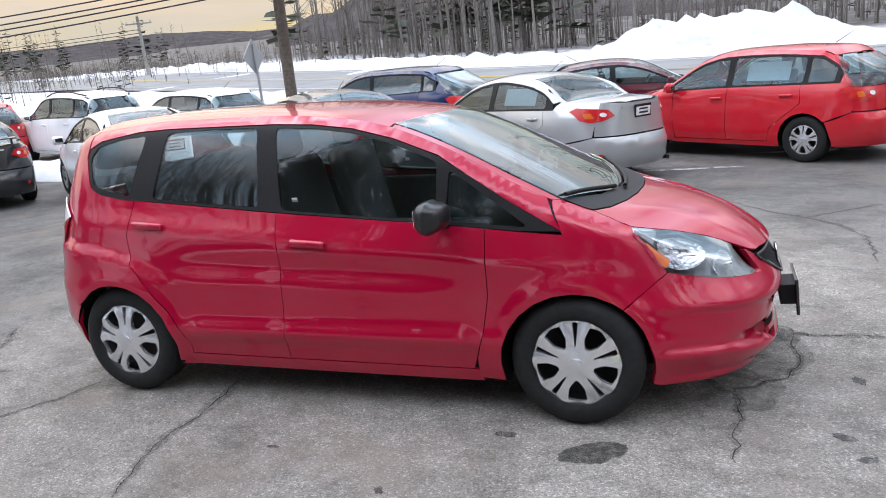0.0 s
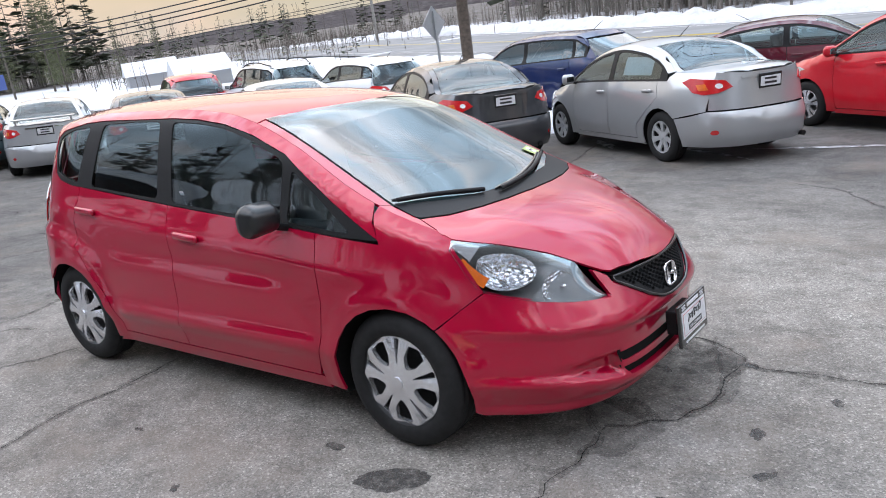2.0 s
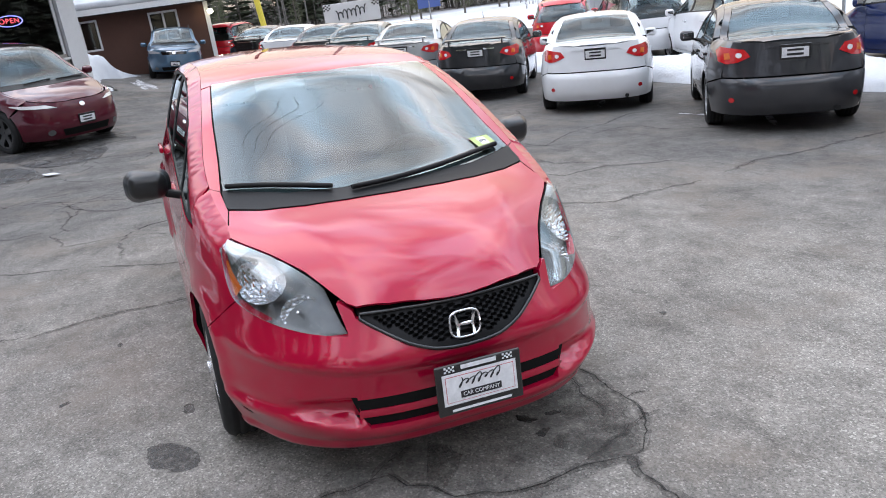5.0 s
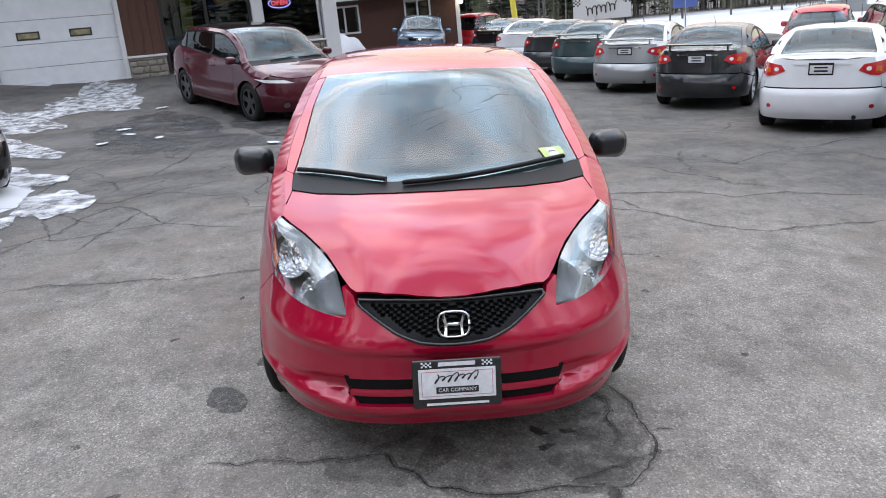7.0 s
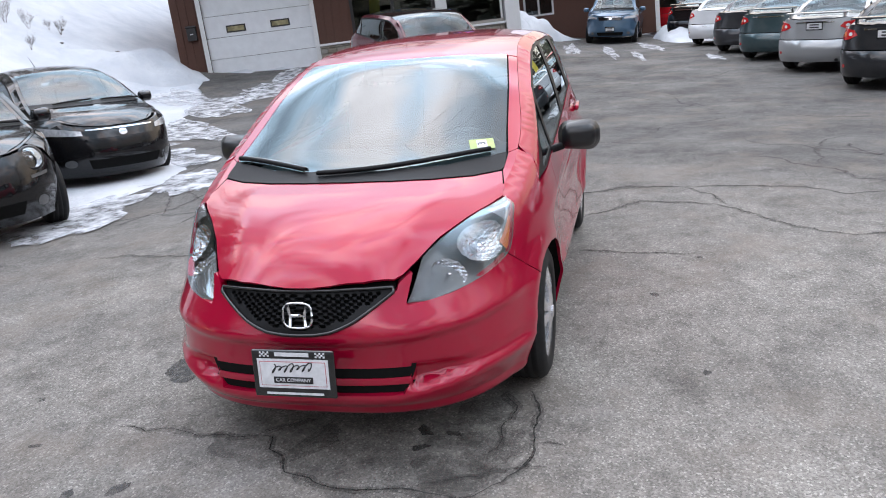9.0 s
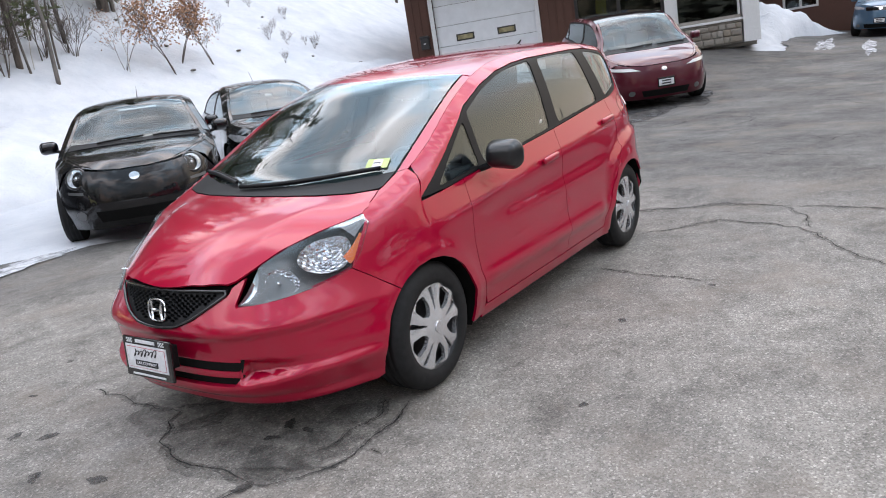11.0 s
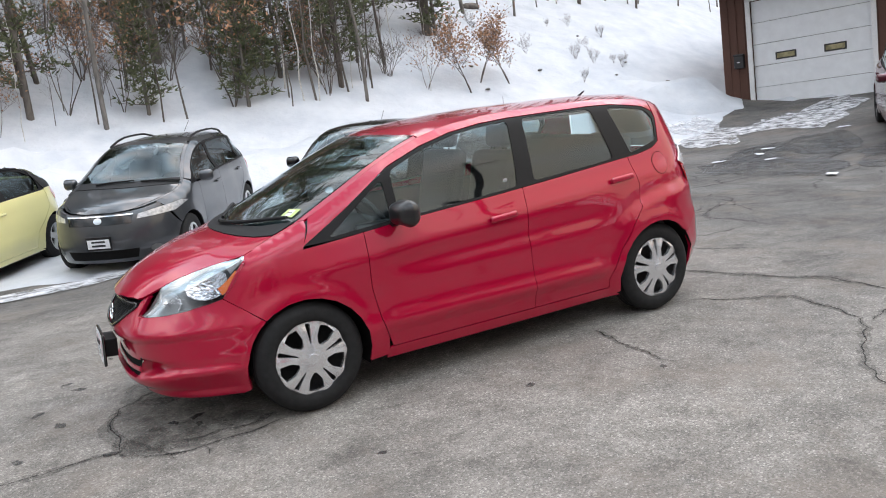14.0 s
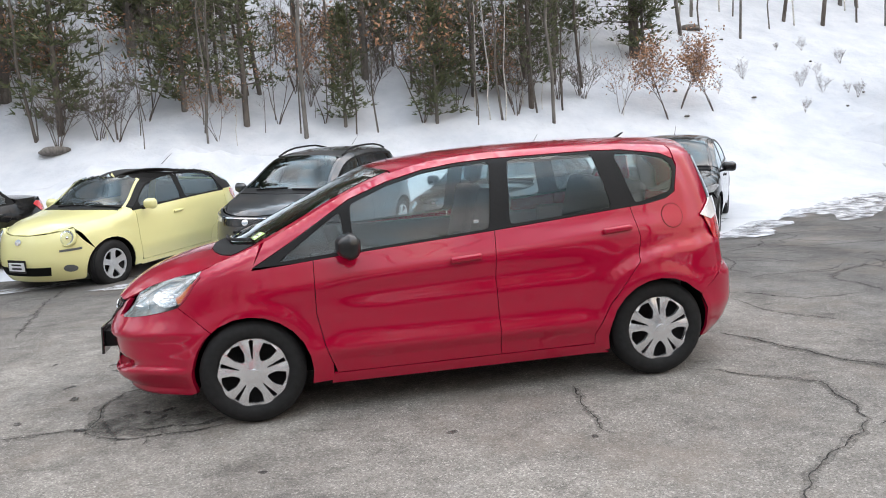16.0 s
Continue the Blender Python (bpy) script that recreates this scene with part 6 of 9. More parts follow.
# leaf litter under the woods beyond the road and in the west
wood1 = n.ramp(n.add("ShaderNodeMath", {0: off.outputs[0], 1: 0.01}, operation="MULTIPLY").outputs[0], (0.43, 0.0), (0.50, 1.0))
wood2 = n.ramp(n.add("ShaderNodeMath", {0: n.add("ShaderNodeVectorMath", {0: v}, operation="LENGTH").outputs["Value"], 1: 0.005}, operation="MULTIPLY").outputs[0], (0.40, 0.0), (0.47, 1.0))
litter = n.add("ShaderNodeMath", {0: wood1, 1: wood2}, operation="MAXIMUM").outputs[0]
thin = n.ramp(n.noise(0.35, 7.0, 0.7, vec=v), (0.36, 0.72), (0.54, 1.0))
col = n.mix(n.add("ShaderNodeMath", {0: litter, 1: thin}, operation="MULTIPLY").outputs[0], col, (0.070, 0.058, 0.050))
n.bsdf(Base_Color=col, Roughness=0.7, Normal=n.bump(fine, 0.35, 0.02, n.bump(bigf, 0.6, 0.12)), Specular_IOR_Level=0.2)
M["field"] = n.mat
n = Nodes("road_asphalt")
M["road"] = n.mat
n.bsdf(Base_Color=n.ramp(n.noise(1.2, 6.0, vec=n.pos((0.3, 1, 1))), (0.3, (0.16, 0.16, 0.165)), (0.7, (0.25, 0.25, 0.25))), Roughness=0.8)
M["wet"] = seep("wet_asphalt", (0.040, 0.040, 0.043), 0.0, 0.85, 1.6, 0.40)
M["thin_snow"] = seep("thin_snow", (0.56, 0.57, 0.60), 0.0, 1.0, 3.2, 0.6)
M["oil"] = seep("oil_stain", (0.045, 0.042, 0.040), 0.30, 0.80, 22.0)
M["grime"] = seep("oily_grime", (0.060, 0.055, 0.050), 0.0, 0.38, 7.0, 0.8)
M["crack"] = seep("crack_filler", (0.020, 0.019, 0.018), 0.25, 1.0, 30.0, 0.9)
M["crack_dirt"] = seep("crack_dirt", (0.060, 0.055, 0.050), 0.0, 0.42, 26.0, 0.9)
M["line_paint"] = plain("worn_line_paint", (0.55, 0.54, 0.52), 0.7, var=0.35, scale=6.0)

# ---- the land: one sheet to the horizon ----
LOT = [(40, -9.5), (9, -7.9), (4.76, -6.6), (3.1, -6.0), (1.24, -5.4), (0.2, -5.5), (-1.2, -4.6), (-2.5, -4.95), (-2.75, -4.4), (-3.7, -4.4), (-5.2, -4.8), (-5.5, -5.3), (-7.1, -6.6), (-9.4, -7.9), (-12.4, -8.7), (-15.0, -10.2), (-15.75, -10.9), (-19.2, -1.3), (-27.2, -3.2), (-27.5, 2.3), (-60, 3.0), (-60, 16), (40, 16)]
LOT_EDGE = rough_edge(LOT, 0.22, 0.35, 3)
hx = np.concatenate([-np.geomspace(31, 1500, 34)[::-1], np.linspace(-30, 30, 141), np.geomspace(31, 1500, 34)])
X, Y = np.meshgrid(hx, hx)
Z = land_z(X, Y)
inlot = inside(X.ravel(), Y.ravel(), LOT).reshape(X.shape)
lump = np.array([noise.noise(Vector((a * 0.45, b * 0.45, 2.0))) for a, b in zip(X.ravel(), Y.ravel())]).reshape(X.shape)
Z = Z + np.where(inlot, -0.08, 0.02 + 0.16 * np.clip(lump, -0.3, 1) * np.clip((np.abs(Y) - 6) / 4, 0, 1))
k = len(hx)
tagged(mesh_ob("ground", np.stack([X.ravel(), Y.ravel(), Z.ravel()], 1), [(j * k + i, j * k + i + 1, (j + 1) * k + i + 1, (j + 1) * k + i) for j in range(k - 1) for i in range(k - 1)], M["field"]), "snow-covered ground rising into a wooded bank", kind="structure")


def lay(name, outline, mat, lift, step, label="", kind="structure", height=None):
    """A thin sheet that follows the land."""
    v, f = fill2d(outline, [], step)
    z = land_z(v[:, 0], v[:, 1]) + lift
    if height is not None:
        z = z + height(v[:, 0], v[:, 1])
    return tagged(mesh_ob(name, np.column_stack([v, z]), f, mat), label, kind=kind)


lay("pavement", LOT_EDGE, M["asphalt"], 0.0, 0.7, "cracked grey asphalt of a car lot")
ROAD_D = Vector((-0.90, 0.43))
ROAD_N = Vector((0.43, 0.90))
RC = Vector((2.0, 25.0))
rp = lambda a, b: tuple(RC + ROAD_D * a + ROAD_N * b)
lay("road", [rp(q, -5.5) for q in range(-60, 141, 8)] + [rp(q, 5.5) for q in range(140, -61, -8)], M["road"], 0.09, 3.0, "grey two-lane road with snow along its edges")
for off in (-0.12, 0.12):
    lay("centre_line", [rp(q, off - 0.05) for q in range(-60, 141, 6)] + [rp(q, off + 0.05) for q in range(140, -61, -6)], plain("yellow_line", (0.50, 0.38, 0.10), 0.7), 0.115, 3.0, "yellow centre line on the road")
for off in (-4.4, 4.4):
    lay("edge_line", [rp(q, off - 0.06) for q in range(-60, 141, 6)] + [rp(q, off + 0.06) for q in range(140, -61, -6)], M["line_paint"], 0.115, 3.0, "white edge line on the road")


def bank(name, line, width, high, mat, seed, label, step=0.28):
    """A ploughed ridge of snow along a line of (x, y, scale)."""
    pts = curve_pts(line, max(8, int(sum(math.dist(a[:2], b[:2]) for a, b in zip(line, line[1:])) / step)))
    nv = 15
    vs = []
    for i, (x, y, sc) in enumerate(pts):
        a = pts[min(i + 1, len(pts) - 1)][:2] - pts[max(i - 1, 0)][:2]
        a = a / (np.linalg.norm(a) + 1e-9)
        nn = np.array([-a[1], a[0]])
        end = min(1.0, 4.0 * min(i, len(pts) - 1 - i) / len(pts) + 0.0)
        for j in range(nv):
            s = -1 + 2 * j / (nv - 1)
            q = np.array([x, y]) + nn * s * width * (0.5 + 0.3 * noise.noise(Vector((x * 0.6, y * 0.6, seed))))
            h = high * sc * end * max(0, 1 - s * s) ** 0.8
            nz = noise.fractal(Vector((q[0] * 0.9, q[1] * 0.9, seed)), 0.7, 2.1, 4)
            h = h * (0.85 + 0.55 * nz)
            vs.append((q[0], q[1], float(land_z(q[0], q[1])) + max(h, 0) - (0.06 if abs(s) > 0.95 else 0.0)))
    return tagged(mesh_ob(name, vs, grid_faces(len(pts), nv), mat), label, kind="stuff")


bank("snow_bank", [(9, -9.4, 0.8), (6, -9.8, 0.9), (3.0, -10.3, 1.3), (1.2, -10.0, 0.9), (-1.8, -9.6, 0.8), (-5.5, -10.3, 0.5)], 2.8, 0.62, M["snow"], 11.0, "ploughed snow bank at the foot of the hill")
bank("snow_pile", [(-12.2, -12.0, 0.5), (-13.6, -11.3, 1.0), (-14.7, -10.8, 1.1), (-15.3, -10.2, 0.6)], 1.7, 0.55, M["snow"], 4.0, "small snow pile beside the garage corner")
bank("snow_bank", [(-30, 7.2, 0.5), (-16, 8.6, 0.7), (-8.5, 9.3, 1.0), (-6.4, 9.4, 1.1), (-3.0, 9.7, 0.8), (1.0, 11.2, 0.6), (5, 12.3, 0.6), (14, 13.5, 0.8)], 1.7, 0.42, M["snow"], 7.0, "snow bank between two rows of parked cars")
bank("snow_bank", [(*rp(40, -8.0), 0.5), (*rp(15, -8.0), 0.8), (*rp(2, -7.8), 0.8), (*rp(-10, -7.6), 0.8), (*rp(-30, -7.6), 0.6)], 2.6, 0.5, M["dirty_dusk_snow"], 9.0, "dirty ploughed snow bank along the near edge of the road, dusk shade in its colour", 0.4)
bank("snow_bank", [(*rp(110, 8.0), 0.6), (*rp(60, 8.0), 0.8), (*rp(30, 8.0), 1.0), (*rp(5, 8.2), 0.8), (*rp(-20, 8.2), 0.5), (*rp(-50, 8.2), 0.5)], 3.6, 0.6, M["dirty_dusk_snow"], 13.0, "dirty ploughed snow bank along the far edge of the road, dusk shade in its colour", 0.5)
bank("snow_pile", [(*rp(15, 12.0), 0.3), (*rp(10, 12.5), 1.0), (*rp(4, 12.8), 1.1), (*rp(-2, 12.5), 0.3)], 6.0, 1.5, M["snow"], 21.0, "large heap of snow beyond the road", 0.5)
bank("snow_bank", [(-19.6, -2.6, 0.8), (-22.5, -3.0, 1.2), (-25.0, -2.4, 1.2), (-26.6, -1.2, 1.0)], 2.2, 0.85, M["snow"], 15.0, "snow heaped against the brown wing of the building")
bank("snow_pile", [(-23.0, 3.4, 0.6), (-25.5, 2.9, 1.0), (-28.0, 3.4, 0.7)], 1.6, 0.5, M["snow"], 17.0, "low snow pile at the building's corner")


def blot(name, x, y, rx, ry, mat, lift, seed, label, turn=0.0, amp=0.3, step=0.12):
    pts = []
    for i in range(40):
        a = 2 * math.pi * i / 40
        r = 1 + amp * noise.noise(Vector((math.cos(a) * 1.3 + seed, math.sin(a) * 1.3, seed * 0.7))) + amp * 0.5 * noise.noise(Vector((math.cos(a) * 4 + seed, math.sin(a) * 4, 3.0)))
        u, w = rx * r * math.cos(a), ry * r * math.sin(a)
        pts.append((x + u * math.cos(turn) - w * math.sin(turn), y + u * math.sin(turn) + w * math.cos(turn)))
    return lay(name, pts, mat, lift, step, label, "stuff")


blot("oil_stain", 1.35, -1.05, 0.15, 0.085, M["oil"], 0.003, 1.0, "dark oil stain on the asphalt", 0.5)
for i, (x, y, r) in enumerate(((0.94, -0.94, 0.05), (1.82, 0.35, 0.05), (1.83, 0.47, 0.035), (1.95, 0.36, 0.04), (2.35, -0.72, 0.05), (2.42, -0.9, 0.045), (2.6, -0.4, 0.05), (2.1, -1.3, 0.03), (0.55, -1.5, 0.035), (-0.1, -1.25, 0.03), (1.7, -1.6, 0.03), (2.9, -1.1, 0.035), (2.72, 0.3, 0.045), (1.2, 1.5, 0.035), (0.2, 1.3, 0.04), (-0.5, 1.6, 0.03), (2.5, -0.1, 0.06), (2.3, 0.55, 0.05))):
    blot("oil_spot", x, y, r * 0.9, r * 0.5, M["oil"], 0.003, i + 2.0, "small dark drip stain on the asphalt", i * 0.7, 0.5, 0.05)
for i, (x, y, a, b, tn) in enumerate(((1.98, 0.28, 0.34, 0.46, 0.2), (1.78, 0.62, 0.30, 0.16, 0.1), (1.93, -0.28, 0.22, 0.26, 0.4), (2.12, 0.52, 0.16, 0.12, 0.9))):
    blot("grime_patch", x, y, a, b, M["grime"], 0.002, 90 + i, "oily grime soaked into the asphalt", tn, 0.28, 0.05)
blot("wet_patch", -9.2, -4.3, 2.4, 1.2, M["wet"], 0.012, 3.3, "damp dark patch of asphalt", 0.55, 0.5, 0.3)
blot("wet_patch", -11.6, -2.8, 2.8, 1.3, M["wet"], 0.012, 5.3, "damp dark patch of asphalt", 0.3, 0.5, 0.3)
blot("ice_patch", -13.7, -7.3, 1.9, 1.0, M["ice"], 0.018, 8.1, "thin patch of old ice and snow", 0.4, 0.8, 0.25)
blot("ice_patch", -12.0, -8.4, 1.6, 0.8, M["ice"], 0.02, 9.4, "thin patch of old ice and snow", 0.9, 0.8, 0.25)
blot("ice_patch", -8.9, -7.3, 1.6, 0.6, M["ice"], 0.02, 12.4, "thin patch of old ice and snow", 0.9, 0.8, 0.25)
for i, (x, y, a, b, tn) in enumerate(((-2.1, -4.3, 0.9, 0.35, 0.1), (-3.7, -4.0, 0.7, 0.22, 0.4), (0.4, -5.0, 0.8, 0.16, 0.0), (2.5, -5.2, 1.0, 0.16, 0.2), (4.6, -5.7, 0.8, 0.15, 0.3), (-5.7, -5.6, 0.9, 0.4, 0.9), (-7.3, -7.3, 1.0, 0.5, 0.9))):
    blot("snow_patch", x, y, a * 1.25, b * 1.5, M["thin_snow"], 0.016, 20 + i, "thin remnant of snow on the asphalt", tn, 0.5, 0.12)
for i, (x, y, a, b, tn) in enumerate(((0.0, 6.9, 0.7, 0.05, 2.5), (-1.7, 7.6, 0.5, 0.07, 2.3), (-3.2, 6.4, 0.5, 0.05, 2.5), (-5.0, 7.9, 0.7, 0.06, 2.5), (-4.2, 6.2, 0.35, 0.05, 0.3), (-6.6, 6.1, 0.5, 0.05, 2.5), (1.4, 7.2, 0.8, 0.06, 0.1), (3.0, 8.5, 0.9, 0.05, 0.0))):
    blot("salt_streak", x, y, a, b, M["ice"], 0.012, 40 + i, "white salt streak between parking bays", tn, 0.6, 0.08)
for i, (x, y, a, b, tn) in enumerate(((-21, -0.6, 2.2, 0.22, 0.1), (-20, 0.6, 2.6, 0.16, 0.1), (-22, 1.8, 2.4, 0.2, 0.15), (-18.5, 1.4, 1.5, 0.12, 0.1), (-17, 3.3, 0.9, 0.2, 0.1))):
    blot("snow_streak", x, y, a, b, M["ice"], 0.014, 60 + i, "packed snow streak on the lot", tn, 0.7, 0.2)
for i, (x, y) in enumerate(((-9.0, -4.4), (-9.6, -5.1), (-10.2, -5.4), (-8.7, -5.3), (-7.5, -2.2), (-12.4, -5.3))):
    blot("snow_clod", x, y, 0.14, 0.08, M["snow"], 0.03, 80 + i, "small lump of snow on the asphalt", i, 0.6, 0.06)

# cracks in the paving: width in centimetres, and the line that each runs along
CRACKS_WEST = (
    (1.4, [(-0.59, -3.03), (-0.67, -2.74), (-0.61, -2.40), (-0.64, -2.10), (-0.61, -1.78)]),
    (1.5, [(-1.68, -3.57), (-2.1, -3.47), (-2.35, -3.33), (-2.9, -3.34), (-3.34, -3.16), (-2.96, -2.78)]),
    (1.3, [(-1.59, -2.92), (-2.22, -2.87), (-2.97, -2.81), (-2.39, -2.42), (-2.17, -2.0), (-2.03, -1.62)]),
    (1.2, [(-4.72, -4.04), (-4.96, -3.72), (-5.21, -3.38), (-6.58, -3.31), (-7.44, -3.41)]),
    (1.0, [(-3.48, -3.97), (-3.63, -3.62), (-3.51, -3.28), (-4.2, -2.9), (-4.43, -2.28)]),
    (0.8, [(-1.97, -3.27), (-4.23, -4.43), (-6.32, -4.75), (-7.77, -4.35)]),
)
CRACKS_NOSE = (
    (2.2, [(1.44, 0.74), (1.60, 0.78), (1.76, 0.79), (1.92, 0.80), (2.08, 0.76), (2.20, 0.66), (2.25, 0.57)]),
    (2.0, [(2.25, 0.57), (2.42, 0.55), (2.60, 0.56), (2.76, 0.55), (2.94, 0.57)]),
    (1.8, [(2.25, 0.57), (2.24, 0.40), (2.25, 0.20), (2.23, 0.02), (2.14, -0.14), (2.03, -0.25), (1.92, -0.30)]),
    (1.4, [(1.92, -0.30), (1.93, -0.45), (1.95, -0.62), (1.92, -0.80), (1.93, -1.02)]),
    (1.2, [(1.45, 0.64), (1.62, 0.69), (1.80, 0.67), (1.96, 0.64)]),
    (1.0, [(2.04, 0.86), (2.11, 0.58), (2.22, 0.42)]),
    (0.9, [(1.80, -0.13), (1.86, -0.28), (1.92, -0.36)]),
    (0.8, [(1.87, 0.81), (1.88, 0.92)]),
)
CRACKS_TAIL = (
    (3.2, [(-2.10, 0.05), (-2.25, 0.35), (-2.36, 0.65), (-2.45, 0.90), (-2.62, 1.15), (-2.60, 1.45), (-2.57, 1.70)]),
    (2.2, [(-2.57, 1.70), (-2.56, 2.2), (-2.48, 2.6), (-2.2, 2.9), (-2.3, 3.4), (-2.15, 3.7), (-1.98, 4.18)]),
    (1.8, [(-1.58, 0.80), (-1.76, 1.02), (-2.05, 1.24), (-2.0, 1.55), (-1.90, 1.85)]),
    (2.0, [(-1.90, 1.85), (-1.60, 2.08), (-1.36, 2.20), (-1.15, 2.42), (-1.0, 2.65), (-1.1, 3.1), (-1.13, 3.67)]),
    (1.3, [(-2.57, 1.60), (-2.3, 1.82), (-1.9, 1.92)]),
    (1.6, [(-0.66, 0.83), (-0.62, 1.15), (-0.58, 1.42), (-0.60, 1.62)]),
    (1.5, [(-1.95, -1.45), (-1.80, -1.20), (-1.67, -1.0), (-1.58, -0.70)]),
    (1.8, [(-0.57, -1.78), (-0.66, -1.50), (-0.69, -1.25), (-0.67, -0.95), (-0.74, -0.58)]),
)
CRACKS_NORTH = (
    (2.0, [(-1.25, 4.04), (-1.47, 4.58), (-1.46, 5.16), (-1.57, 5.86), (-1.65, 6.55), (-1.9, 7.59)]),
    (1.4, [(-4.12, 3.21), (-3.83, 3.56), (-4.46, 4.24), (-4.78, 5.04), (-5.27, 5.68), (-5.25, 6.19)]),
    (1.3, [(1.45, 5.03), (1.93, 4.77), (2.3, 4.17), (2.63, 3.82), (2.87, 3.48), (3.0, 3.0), (2.95, 2.2)]),
    (1.0, [(2.63, 3.88), (3.39, 4.48)]),
    (1.5, [(1.72, -3.83), (1.45, -3.79), (1.23, -3.69), (1.01, -3.58)]),
    (1.5, [(3.6, -2.3), (3.78, -3.37), (3.94, -4.25), (4.03, -5.49)]),
)
# finer cracks branch over the worn parts of the lot
CRACKS_FINE = []
rc = random.Random(41)
for i in range(64):
    x, y = (rc.uniform(-9.5, -2.2), rc.uniform(-4.2, -0.6)) if i < 40 else (rc.uniform(-14, -3.2), rc.uniform(1.6, 5.6))
    a, line = rc.uniform(0, 6.28), [(x, y)]
    for _ in range(rc.randrange(3, 9)):
        a += rc.gauss(0, 0.55)
        x, y = x + math.cos(a) * 0.28, y + math.sin(a) * 0.28
        line.append((x, y))
    if not any(abs(px) < 2.2 and abs(py) < 0.9 for px, py in line):
        CRACKS_FINE.append((rc.uniform(0.5, 1.1), line))
for i, (wd, line) in enumerate(CRACKS_WEST + CRACKS_NOSE + CRACKS_TAIL + CRACKS_NORTH + tuple(CRACKS_FINE)):
    pts = [Vector(p) for p in line]
    fine = []
    for a, b in zip(pts, pts[1:]):
        k = max(2, int((b - a).length / 0.035))
        fine += [a.lerp(b, q / k) for q in range(k)]
    fine.append(pts[-1])
    vs, vd = [], []
    for j, p in enumerate(fine):
        d = (fine[min(j + 1, len(fine) - 1)] - fine[max(j - 1, 0)]).normalized()
        nn = Vector((-d.y, d.x))
        jig = noise.fractal(Vector((p.x * 7, p.y * 7, i)), 0.8, 2.2, 3) * 0.034
        end = min(1.0, 0.25 + 8.0 * min(j, len(fine) - 1 - j) / len(fine))
        w = wd * 0.0030 * end * (0.35 + 1.3 * abs(noise.noise(Vector((p.x * 5, p.y * 5, 3.3 + i)))))
        wd2 = (0.016 + 0.012 * wd) * end * (0.4 + 1.4 * abs(noise.noise(Vector((p.x * 3, p.y * 3, 8.3 + i)))))
        for sgn in (1, -1):
            q = p + nn * (jig + sgn * w)
            vs.append((q.x, q.y, float(land_z(q.x, q.y)) + 0.0045))
            q = p + nn * (jig + sgn * wd2)
            vd.append((q.x, q.y, float(land_z(q.x, q.y)) + 0.0025))
    strip = [(2 * j, 2 * j + 1, 2 * j + 3, 2 * j + 2) for j in range(len(fine) - 1)]
    tagged(mesh_ob("asphalt_crack", vs, strip, M["crack"], None, False), "open crack in the worn asphalt", kind="stuff")
    tagged(mesh_ob("crack_dirt", vd, strip, M["crack_dirt"], None, False), "dirt washed along a crack in the asphalt", kind="stuff")

# ---- parked cars ----
P = {}
P["silver"] = paint("silver_paint", (0.40, 0.41, 0.42), metal=0.5, dirt=0.5)
P["grey"] = paint("grey_paint", (0.040, 0.041, 0.046), metal=0.25, dirt=0.2)
P["dark"] = paint("dark_grey_paint", (0.024, 0.025, 0.028), metal=0.2, dirt=0.2)
P["white"] = paint("white_paint", (0.74, 0.75, 0.77), dirt=0.5)
P["teal"] = paint("dark_teal_paint", (0.05, 0.085, 0.095), metal=0.4, dirt=0.5)
P["black"] = paint("black_paint", (0.005, 0.005, 0.006), dirt=0.03)
P["maroon"] = paint("maroon_paint", (0.075, 0.005, 0.014), metal=0.1, dirt=0.08)
P["blue"] = paint("deep_blue_paint", (0.009, 0.018, 0.075), metal=0.1, dirt=0.2)
P["slate"] = paint("slate_blue_paint", (0.06, 0.12, 0.19), metal=0.4, dirt=0.4)
P["yellow"] = paint("pale_yellow_paint", (0.74, 0.70, 0.34), dirt=0.2)
P["bright_red"] = paint("bright_red_paint", (0.50, 0.010, 0.022), dirt=0.25)
P["graphite"] = paint("graphite_paint", (0.055, 0.06, 0.068), metal=0.4, dirt=0.4)
P["soft_top"] = plain("soft_top_cloth", (0.012, 0.012, 0.013), 0.9, var=0.2, scale=200)


def park(name, spec, colours, label, x, y, heading, anchor="mid", tilt=0.0, dz=0.0, detail=1.0):
    """Parks a car; x, y is the middle of its tail, nose or wheelbase."""
    colours.setdefault("glass", M["parked_glass"])
    ax = spec["axles"]
    d = {"mid": 0.0, "tail": -min(p[1] for p in spec["rear"]), "nose": -max(p[1] for p in spec["front"])}[anchor]
    px, py = x + d * math.cos(radians(heading)), y + d * math.sin(radians(heading))
    return car(name, spec, colours, label, "car", (px, py, GX(px, py) + dz), heading, detail=detail, tilt=tilt)


GX = lambda x, y: float(land_z(x, y))
fit = car("hatchback", fit_spec(), dict(body=M["red"], mirror=M["mirror_black"], rear_glass=M["side_glass"], band=M["black"], seat=M["seat"]), "red compact five-door hatchback standing on cracked asphalt", "car", (0, 0, 0), 0.0, detail=1.6)

